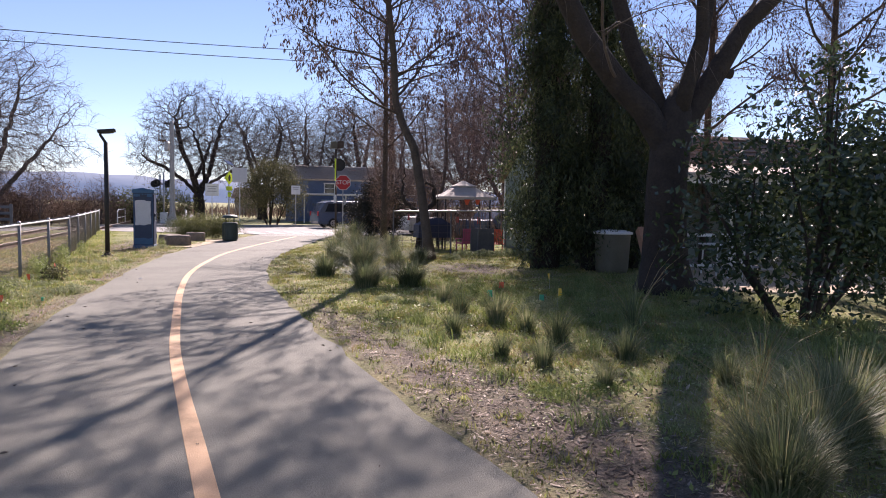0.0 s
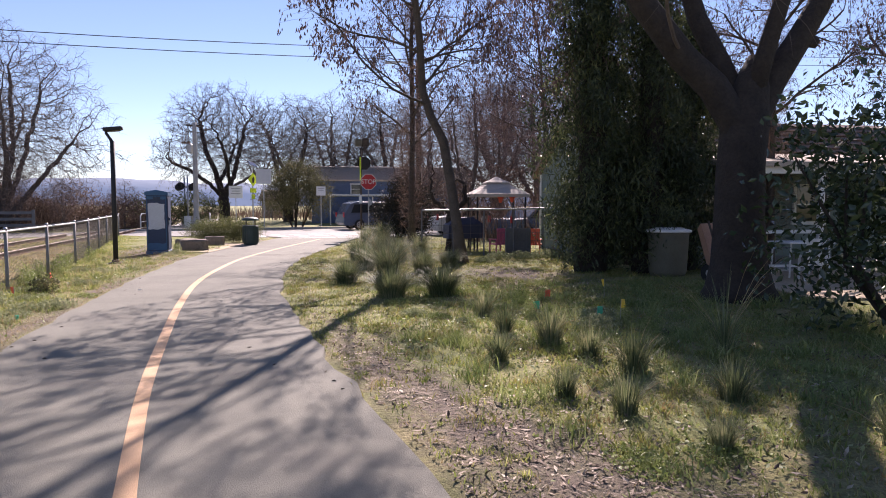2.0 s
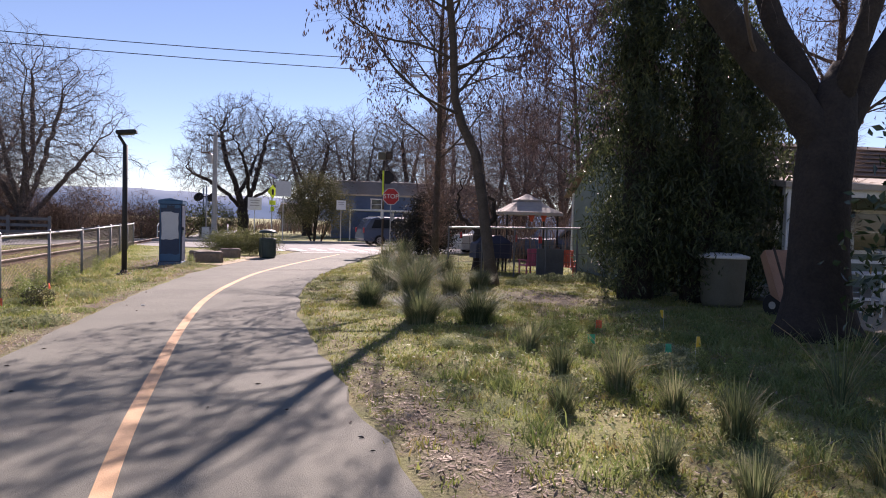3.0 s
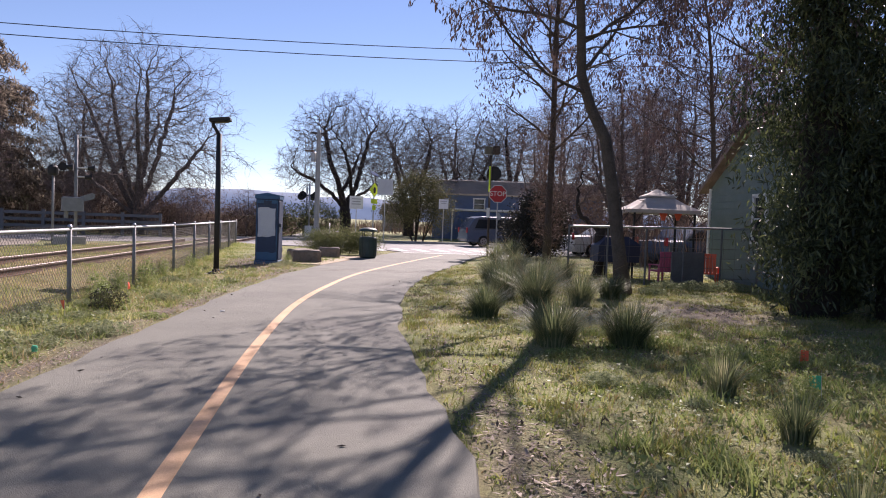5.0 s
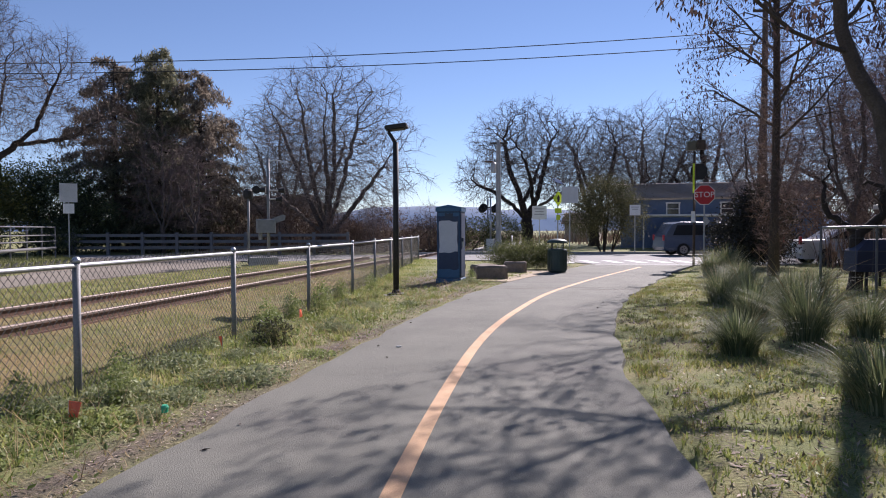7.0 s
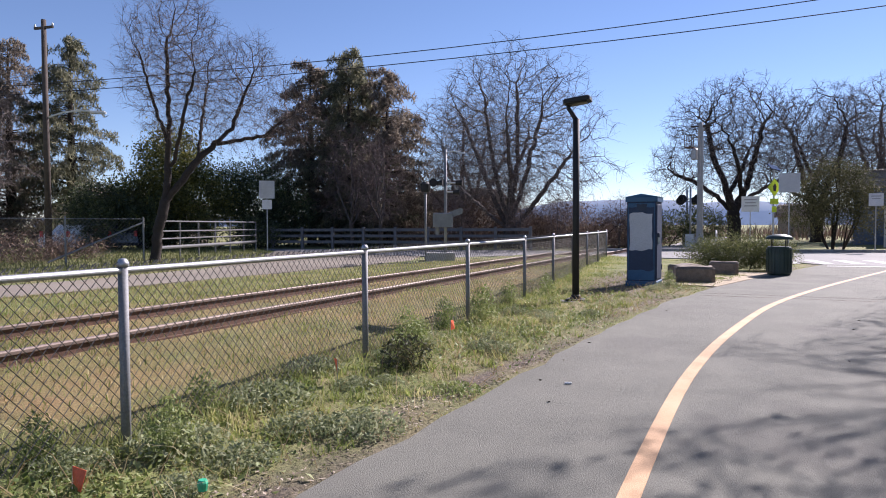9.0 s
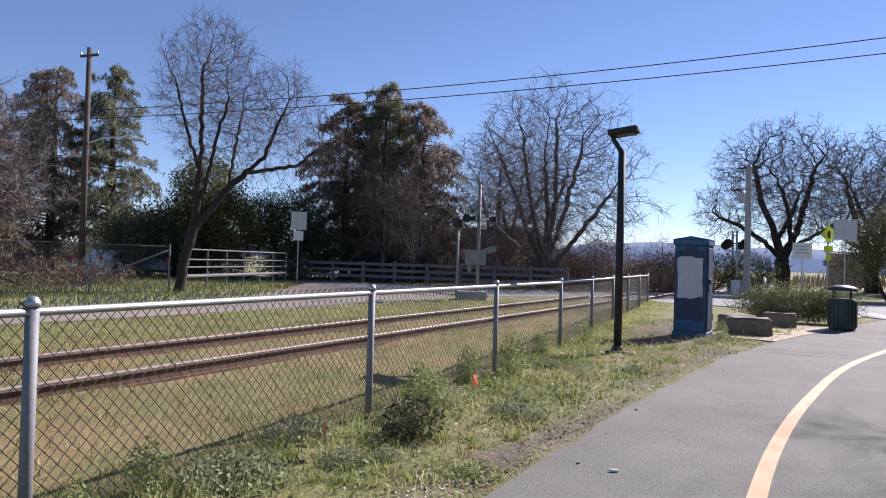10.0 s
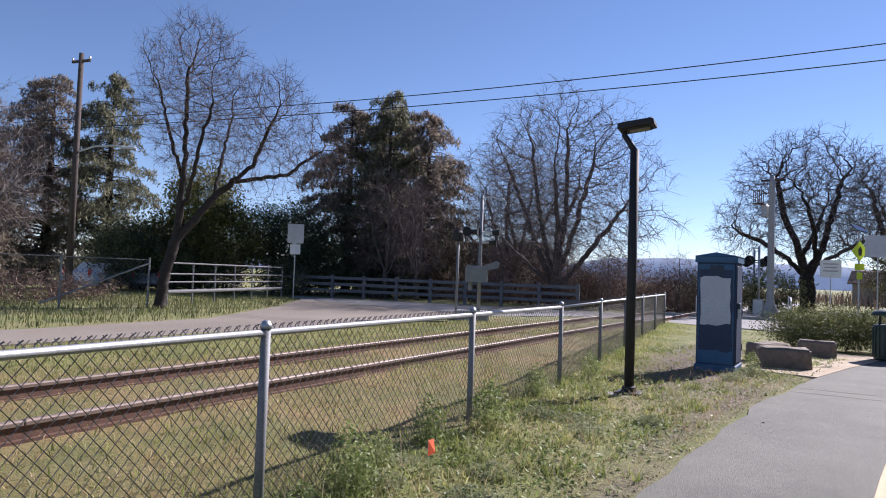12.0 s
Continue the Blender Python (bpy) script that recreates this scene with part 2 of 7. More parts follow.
    "patio": surface("sunny_dry_soil", (0.36, 0.28, 0.19), (0.5, 0.41, 0.29), 1.2, 0.95, bump=0.5, fine=20, coord="World"),
}


# ---- building tools ----
class Shape:
    """Collects vertices and faces of one mesh."""

    def __init__(self):
        self.v, self.f, self.n = [], [], 0

    def add(self, verts, faces):
        k = self.n
        self.v.extend(tuple(p) for p in verts)
        self.f.extend(tuple(i + k for i in f) for f in faces)
        self.n += len(verts)
        return self

    def box(self, c, s, rz=0.0, bevel=0.0):
        """A box of size s round c; with bevel, its upright edges and its top are cut off at 45 degrees."""
        x, y, z = (d / 2 for d in s)
        b = min(bevel, x * 0.49, y * 0.49, z * 0.9)
        cr, sr = math.cos(rz), math.sin(rz)

        def ring(dx, dy, h, cut):
            out = [(-dx + cut, -dy, h), (dx - cut, -dy, h), (dx, -dy + cut, h), (dx, dy - cut, h), (dx - cut, dy, h), (-dx + cut, dy, h), (-dx, dy - cut, h), (-dx, -dy + cut, h)]
            return [(c[0] + p * cr - q * sr, c[1] + p * sr + q * cr, c[2] + w) for p, q, w in out]

        if b > 0:
            vs = ring(x, y, -z, b) + ring(x, y, z - b, b) + ring(x - b, y - b, z, b * 0.6)
            fs = [tuple(range(7, -1, -1)), tuple(range(16, 24))]
            for r in (0, 8):
                fs += [(r + i, r + (i + 1) % 8, r + 8 + (i + 1) % 8, r + 8 + i) for i in range(8)]
            return self.add(vs, fs)
        vs = [(c[0] + p * x * cr - q * y * sr, c[1] + p * x * sr + q * y * cr, c[2] + w * z) for w in (-1, 1) for p, q in ((-1, -1), (1, -1), (1, 1), (-1, 1))]
        return self.add(vs, [(3, 2, 1, 0), (4, 5, 6, 7), (0, 1, 5, 4), (1, 2, 6, 5), (2, 3, 7, 6), (3, 0, 4, 7)])

    def tube(self, pts, radii, sides=8, caps=True):
        pts = [Vector(p) for p in pts]
        if not hasattr(radii, "__len__"):
            radii = [radii] * len(pts)
        d = (pts[-1] - pts[0]).normalized()
        side = d.cross(Vector((0.31, 0.95, 0.05)) if abs(d.y) < 0.9 else Vector((1, 0, 0.1))).normalized()
        vs, n = [], len(pts)
        for i, p in enumerate(pts):
            t = (pts[min(i + 1, n - 1)] - pts[max(i - 1, 0)]).normalized()
            a = (side - t * side.dot(t)).normalized()
            b = t.cross(a)
            side = a
            for k in range(sides):
                w = 2 * math.pi * k / sides
                vs.append(p + (a * math.cos(w) + b * math.sin(w)) * radii[i])
        fs = [(i * sides + k, i * sides + (k + 1) % sides, (i + 1) * sides + (k + 1) % sides, (i + 1) * sides + k) for i in range(n - 1) for k in range(sides)]
        if caps:
            fs += [tuple(range(sides - 1, -1, -1)), tuple((n - 1) * sides + k for k in range(sides))]
        return self.add(vs, fs)

    def lathe(self, c, prof, sides=20):
        """A turned body: prof is rows of (radius, height)."""
        vs = [(c[0] + r * math.cos(2 * math.pi * k / sides), c[1] + r * math.sin(2 * math.pi * k / sides), c[2] + h) for r, h in prof for k in range(sides)]
        n = len(prof)
        fs = [(i * sides + k, i * sides + (k + 1) % sides, (i + 1) * sides + (k + 1) % sides, (i + 1) * sides + k) for i in range(n - 1) for k in range(sides)]
        fs += [tuple(range(sides - 1, -1, -1)), tuple((n - 1) * sides + k for k in range(sides))]
        return self.add(vs, fs)

    def slab(self, outline, z0, z1):
        """A flat plate with that outline in plan."""
        n = len(outline)
        vs = [(x, y, z0) for x, y in outline] + [(x, y, z1) for x, y in outline]
        return self.add(vs, [tuple(range(n - 1, -1, -1)), tuple(range(n, 2 * n))] + [(i, (i + 1) % n, n + (i + 1) % n, n + i) for i in range(n)])

    def plate(self, outline, y0, y1, o=(0, 0, 0)):
        """An upright plate in the xz plane, from y0 to y1."""
        n = len(outline)
        vs = [(o[0] + x, o[1] + y0, o[2] + z) for x, z in outline] + [(o[0] + x, o[1] + y1, o[2] + z) for x, z in outline]
        return self.add(vs, [tuple(range(n)), tuple(range(2 * n - 1, n - 1, -1))] + [((i + 1) % n, i, n + i, n + (i + 1) % n) for i in range(n)])

    def mesh(self, name, smooth=False):
        me = bpy.data.meshes.new(name)
        me.from_pydata(self.v, [], self.f)
        if smooth:
            me.polygons.foreach_set("use_smooth", [True] * len(me.polygons))
        me.update()
        return me


def bulk(name, verts, faces, smooth=False):
    """A mesh from arrays: verts n x 3, faces m x 3 or m x 4."""
    me = bpy.data.meshes.new(name)
    verts, faces = np.asarray(verts, dtype=np.float32), np.asarray(faces, dtype=np.int32)
    m, k = faces.shape
    me.vertices.add(len(verts))
    me.vertices.foreach_set("co", verts.ravel())
    me.loops.add(m * k)
    me.loops.foreach_set("vertex_index", faces.ravel())
    me.polygons.add(m)
    me.polygons.foreach_set("loop_start", np.arange(0, m * k, k, dtype=np.int32))
    me.polygons.foreach_set("loop_total", np.full(m, k, dtype=np.int32))
    if smooth:
        me.polygons.foreach_set("use_smooth", np.ones(m, dtype=bool))
    me.update(calc_edges=True)
    return me


def part(name, shape, material, parent, label="", smooth=False):
    me = shape.mesh(name, smooth) if isinstance(shape, Shape) else shape
    if not me.materials:
        me.materials.append(M[material] if isinstance(material, str) else material)
    ob = new(name, me)
    ob.parent = parent
    return tagged(ob, label)


def thing(name, label, category, at=(0, 0, 0), rz=0.0, group="", kind=""):
    ob = new(name)
    ob.empty_display_size = 0.2
    ob.location, ob.rotation_euler = at, (0, 0, radians(rz))
    return tagged(ob, label, category, group, kind)


def solid(name, shape, material, label, category, at=(0, 0, 0), rz=0.0, group="", kind="", smooth=False):
    ob = part(name, shape, material, None, smooth=smooth)
    ob.location, ob.rotation_euler = at, (0, 0, radians(rz))
    return tagged(ob, label, category, group, kind)


def curve_x(pts, y):
    """x at y along a polyline of (x, y)."""
    return np.interp(y, [p[1] for p in pts], [p[0] for p in pts])


def smooth_line(pts, step=0.5):
    """A smooth run through (x, y) points, ordered by y."""
    ys = np.arange(pts[0][1], pts[-1][1] + 1e-6, step)
    xs = curve_x(pts, ys)
    pad = np.concatenate([np.full(6, xs[0]) + (ys[1] - ys[0]) * np.arange(-6, 0) * (xs[1] - xs[0]) / step, xs, xs[-1] + np.arange(1, 7) * (xs[-1] - xs[-2])])
    k = np.hanning(9)
    xs = np.convolve(pad, k / k.sum(), "same")[6:-6]
    return list(zip(xs, ys))


# ---- plan ----
EDGE_L = smooth_line([(2.6, -12), (0.9, -5), (-0.6, 0), (-1.75, 4), (-2.5, 7.5), (-2.87, 10), (-3.15, 12.5), (-3.4, 15), (-3.6, 18), (-3.72, 21), (-3.5, 25), (-3.1, 28.5), (-2.6, 31.5), (-2.1, 34.5)])
EDGE_R = smooth_line([(6.2, -12), (4.1, -5), (2.7, 0), (1.78, 3.5), (1.27, 5.8), (0.59, 8.75), (0.02, 11.6), (-0.43, 14.8), (-0.62, 17.8), (-0.42, 22), (0.12, 25.5), (0.8, 30), (1.6, 34.5)])
LINE = smooth_line([(4.0, -12), (2.3, -5), (0.98, 0), (0.07, 3.76), (-0.29, 5.2), (-0.84, 7.45), (-1.24, 9.7), (-1.50, 11.1), (-1.785, 12.9), (-2.08, 15.1), (-2.2, 17.3), (-2.19, 20.7), (-2.02, 22.6), (-1.56, 25.8), (-0.9, 29.4), (-0.3, 32.6)])
STREET = 0.32


def street_y(x, side):
    return STREET * x + side


NEAR_KERB, FAR_KERB = 34.2, 46.3


def rail_x(y, k):
    return (-7.1 if k == 0 else -8.65) - 0.135 * (y - 11.8)


BEND, FENCE_END = 20.2, 34.7


def fence_x(y):
    """The fence runs straight and turns a little away from the path at BEND."""
    return -4.52 - 0.181 * (y - 11.47) - 0.062 * np.maximum(y - BEND, 0.0)


def near_kerb(x):
    """The near edge of the street: it draws back beside the path's mouth."""
    return np.interp(x, [-32, -15.5, -13.5, -3.6, -1.6, 60], [33.6, 33.0, 36.9, 36.4, 33.69, 53.4])


# ---- ground, path, street ----
def bed(x, y):
    """The low rise under the railway."""
    mid = (rail_x(y, 0) + rail_x(y, 1)) / 2
    return 0.10 * np.clip(1.6 - np.abs(x - mid) / 1.6, 0, 1)


def lumps(x, y):
    return 0.020 * np.sin(1.9 * x + 0.7 * y) * np.sin(1.3 * y - 0.6 * x) + 0.012 * np.sin(5.1 * x + 1.0) * np.sin(4.3 * y + 2.0)


def on_paving(x, y):
    """1 on the path, street and lane."""
    xl, xr = curve_x(EDGE_L, y), curve_x(EDGE_R, y)
    path = (x > xl - 0.05) & (x < xr + 0.05) & (y < 35.5)
    street = (y > near_kerb(x) - 0.2) & (y < STREET * x + FAR_KERB + 0.1) & (x > -32)
    near, far = curve_x(LANE_N, y), curve_x(LANE_F, y)
    return path | street | ((x < near) & (x > far) & (y < 37))


LANE_N = [(-14.2, -20), (-14.6, 16), (-15.0, 22), (-15.8, 30), (-16, 40)]
LANE_F = [(-17.2, -20), (-17.4, 18), (-18.6, 23), (-23, 29), (-28, 34.5), (-31, 36.5)]


def ground_z(x, y):
    x, y = np.asarray(x, dtype=float), np.asarray(y, dtype=float)
    near = (np.abs(x) < 45) & (y > -15) & (y < 60)
    return np.where(on_paving(x, y), -0.035, 0.0) + np.where(near, lumps(x, y) * np.where(on_paving(x, y), 0.2, 1.0), 0.0) + np.where(y < 35.5, bed(x, y), 0)


def axis(lo, hi, step, reach):
    core = np.arange(lo, hi + 1e-6, step)
    out = np.array([60, 150, 400, 900, reach])
    return np.concatenate([lo - out[::-1], core, hi + out])


gx, gy = axis(-34, 22, 0.4, 2600), axis(-14, 58, 0.4, 2600)
X, Y = np.meshgrid(gx, gy)
Z = ground_z(X, Y)
idx = np.arange(X.size).reshape(X.shape)
quads = np.stack([idx[:-1, :-1], idx[:-1, 1:], idx[1:, 1:], idx[1:, :-1]], -1).reshape(-1, 4)
ground_me = bulk("ground", np.stack([X, Y, Z], -1).reshape(-1, 3), quads, True)


def field_mask(fn):
    return np.clip(fn(X.ravel(), Y.ravel()), 0, 1).astype(np.float32)


def bare_soil(x, y):
    """Mulch and bare soil beside the path."""
    xr, xl = curve_x(EDGE_R, y), curve_x(EDGE_L, y)
    right = np.clip(1.3 - np.abs(x - xr - np.interp(y, [3, 8], [0.95, 0.4])) / np.interp(y, [-12, 3, 8, 11, 16], [1.3, 1.2, 0.5, 0.25, 0.15]), 0, 1) * np.interp(y, [8, 12], [1, 0.5])
    far = np.clip(1.2 - np.hypot(x - 4.6, (y - 16.5) * 0.6) / 1.8, 0, 1)
    left = np.clip(1.15 - np.abs(x - xl + 0.24) / np.interp(y, [8, 14, 20], [0.5, 0.36, 0.26]), 0, 1)
    worn = np.clip(1.5 - np.hypot((x + 5.35 + 0.2 * (y - 24)) / 1.15, (y - 25.0) / 4.6), 0, 1)
    return np.maximum(np.maximum(right, far), np.maximum(left, worn))


def dry_side(x, y):
    """Dry grass along the railway."""
    return np.clip((fence_x(y) + 0.2 - x) / 0.8, 0, 1) * np.clip((x - LANE_N[1][0] - 1.5) / 2, 0, 1) * np.clip((32 - y) / 3, 0, 1)


for nm, fn in (("soil", bare_soil), ("dry", dry_side)):
    at = ground_me.attributes.new(nm, "FLOAT", "POINT")
    at.data.foreach_set("value", field_mask(fn))

gm = bpy.data.materials.new("grassy_ground")
gm.use_nodes = True
nt = gm.node_tree
geo = nt.nodes.new("ShaderNodeNewGeometry")
pos = geo.outputs["Position"]
green = ramp(nt, noise_tex(nt, 0.9, 8, 0.65, pos), [(0.3, (0.10, 0.125, 0.034)), (0.48, (0.185, 0.195, 0.062)), (0.6, (0.24, 0.215, 0.09)), (0.74, (0.33, 0.27, 0.14))])
soil = ramp(nt, noise_tex(nt, 14, 8, 0.75, pos), [(0.3, (0.07, 0.054, 0.04)), (0.55, (0.16, 0.125, 0.092)), (0.75, (0.30, 0.24, 0.18))])
drycol = ramp(nt, noise_tex(nt, 0.7, 8, 0.7, pos), [(0.3, (0.095, 0.11, 0.03)), (0.45, (0.19, 0.15, 0.05)), (0.6, (0.29, 0.18, 0.075)), (0.75, (0.24, 0.14, 0.065))])
masks = []
for nm in ("soil", "dry"):
    a = nt.nodes.new("ShaderNodeAttribute")
    a.attribute_name = nm
    j = nt.nodes.new("ShaderNodeMath")
    j.operation = "MULTIPLY_ADD"
    nt.links.new(noise_tex(nt, 3.0, 8, 0.7, pos), j.inputs[0])
    j.inputs[1].default_value = 1.6
    k = nt.nodes.new("ShaderNodeMath")
    k.operation = "MULTIPLY_ADD"
    nt.links.new(a.outputs["Fac"], k.inputs[0])
    k.inputs[1].default_value, k.inputs[2].default_value = (1.5 if nm == "soil" else 1.12), -1.3
    nt.links.new(k.outputs[0], j.inputs[2])
    c = nt.nodes.new("ShaderNodeClamp")
    nt.links.new(j.outputs[0], c.inputs[0])
    masks.append(c.outputs[0])
col = mix(nt, masks[1], green, drycol)
col = mix(nt, masks[0], col, soil)
col = mix(nt, 0.65, col, ramp(nt, noise_tex(nt, 38, 8, 0.8, pos), [(0.34, (0.12, 0.12, 0.12)), (0.66, (0.88, 0.88, 0.88))]), "OVERLAY")
b = nt.nodes["Principled BSDF"]
nt.links.new(col, b.inputs["Base Color"])
b.inputs["Roughness"].default_value = 0.95
bp = nt.nodes.new("ShaderNodeBump")
bp.inputs["Strength"].default_value, bp.inputs["Distance"].default_value = 0.8, 0.04
nt.links.new(noise_tex(nt, 30, 6, 0.7, pos), bp.inputs["Height"])
nt.links.new(bp.outputs[0], b.inputs["Normal"])
solid("ground", ground_me, gm, "grassy verge with bare soil and dry patches", "ground", kind="structure")


def ribbon(left, right, z, thick=0.08, skirt=0.03):
    """A paved band between two edges, with a skirt down its sides."""
    sh = Shape()
    n = len(left)
    vs = [(x, y, z) for x, y in left] + [(x, y, z) for x, y in right] + [(x - skirt, y, z - thick) for x, y in left] + [(x + skirt, y, z - thick) for x, y in right]
    fs = [(i, n + i, n + i + 1, i + 1) for i in range(n - 1)] + [(2 * n + i, i, i + 1, 2 * n + i + 1) for i in range(n - 1)] + [(n + i, 3 * n + i, 3 * n + i + 1, n + i + 1) for i in range(n - 1)]
    fs.append((0, 2 * n, 3 * n, n))
    return sh.add(vs, fs)


rag = random.Random(4)
el = [(x + rag.uniform(-0.05, 0.05), y) for x, y in EDGE_L]
er = [(x + rag.uniform(-0.06, 0.06), y) for x, y in EDGE_R]
solid("path", ribbon(el, er, 0.012), "asphalt", "grey asphalt bike path curving through the verge", "path", kind="structure")
lw = [np.interp(y, [-12, 4.9, 5.3, 9, 40], [0.064, 0.064, 0.058, 0.055, 0.052]) for x, y in LINE]
solid("centre_line", ribbon([(x - w, y) for (x, y), w in zip(LINE, lw)], [(x + w, y) for (x, y), w in zip(LINE, lw)], 0.016, 0.003, 0.002), "yellow", "worn yellow centre line on the bike path", "road marking", kind="structure")
st = Shape().slab([(x, float(near_kerb(x))) for x in (-15.5, -13.5, -3.6, -1.6)] + [(60, street_y(60, NEAR_KERB)), (60, street_y(60, FAR_KERB)), (-31, street_y(-31, FAR_KERB)), (-27.5, 34.2)], -0.1, 0.008)
solid("street", st, "street", "sunlit asphalt cross street", "street", kind="structure")
ln = Shape().slab([p for p in LANE_N if p[1] <= 30] + [(-18, 34), (-27, 38), (-31, 36.5)] + [p for p in LANE_F[::-1] if p[1] < 36], -0.1, 0.004)
solid("lane", ln, "lane", "worn sandy asphalt lane beside the railway", "lane", kind="structure")
kb = Shape()
for i in range(30):
    x0 = -12 + i * 2.0
    kb.box((x0, street_y(x0, FAR_KERB + 0.1), 0.06), (2.12, 0.16, 0.16), math.atan(STREET), 0.02)
solid("kerb", kb, "concrete", "pale concrete kerb along the far side of the street", "kerb", kind="structure")
walkway = thing("crosswalk", "faded white crosswalk bars on the street", "crosswalk", kind="structure")
for i in range(9):
    part("crosswalk_bar", Shape().box((-3.4 + i * 0.95, street_y(-3.4 + i * 0.95, 37.0), 0.010), (0.4, 2.6, 0.008), math.atan(STREET)), "white_paint", walkway)
part("stop_line", Shape().slab([(-2.0, 33.35), (1.5, 34.2), (1.5, 34.5), (-2.0, 33.65)], 0.0135, 0.018), "white_paint", walkway)


seam = thing("path_seam", "thin dark joints across the asphalt path", "joint", kind="structure")
for y0 in (22.3, 22.75):
    xa, xb = float(curve_x(EDGE_L, y0)) + 0.05, float(curve_x(EDGE_R, y0 + 0.5)) - 0.05
    part("joint", Shape().slab([(xa, y0), (xb, y0 + 0.5), (xb, y0 + 0.53), (xa, y0 + 0.03)], 0.0105, 0.0135), "tie", seam)

# ---- plants ----
def rnd_dir(rng):
    while True:
        v = Vector((rng.uniform(-1, 1), rng.uniform(-1, 1), rng.uniform(-1, 1)))
        if 0.05 < v.length < 1:
            return v.normalized()


def grow(low, high, rng, p, d, r, length, lvl, cfg, tips):
    """A limb and its branches: thick wood into low, twigs into high."""
    n = max(2, int(cfg["segs"][lvl]))
    pts, rad, dd = [p.copy()], [r], d.copy()
    end = r * (0.5 if lvl < cfg["levels"] else 0.25)
    for i in range(n):
        dd = (dd + rnd_dir(rng) * cfg["wander"] + Vector((0, 0, cfg["rise"][lvl]))).normalized()
        p = p + dd * (length / n)
        pts.append(p.copy())
        rad.append(r + (end - r) * (i + 1) / n)
    (low if lvl < cfg["split"] else high).tube(pts, rad, cfg["sides"][lvl], False)
    if lvl >= cfg["levels"]:
        tips.append((pts[-1], dd))
        tips.append((pts[len(pts) // 2], dd))
        return
    kids = cfg["kids"][lvl]
    for k in range(kids):
        t = cfg["first"][lvl] + (1 - cfg["first"][lvl]) * (k + rng.uniform(0.1, 0.9)) / kids
        if k == kids - 1:
            t = 1.0
        i = min(int(t * n), n - 1)
        q = pts[i].lerp(pts[i + 1], t * n - i)
        ax = (pts[i + 1] - pts[i]).normalized()
        out = rnd_dir(rng)
        out = (out - ax * out.dot(ax)).normalized()
        ang = cfg["angle"][lvl] * rng.uniform(0.6, 1.25) * (0.5 if k == kids - 1 else 1)
        nd = (ax * math.cos(ang) + out * math.sin(ang)).normalized()
        rr = (rad[i] + (rad[i + 1] - rad[i]) * (t * n - i)) * rng.uniform(0.46, 0.68)
        grow(low, high, rng, q, nd, max(rr, cfg["thin"]), cfg["len"][lvl + 1] * rng.uniform(0.65, 1.2) * (1 - 0.3 * t), lvl + 1, cfg, tips)


BARE = dict(levels=3, split=2, segs=[6, 7, 5, 4], sides=[10, 7, 5, 3], kids=[7, 8, 8, 6], first=[0.45, 0.25, 0.2, 0.15], wander=0.2, rise=[0.03, 0.05, 0.04, 0.03, 0.02], angle=[0.75, 0.7, 0.7, 0.75], len=[3.4, 4.4, 2.3, 1.3, 0.75], thin=0.006)


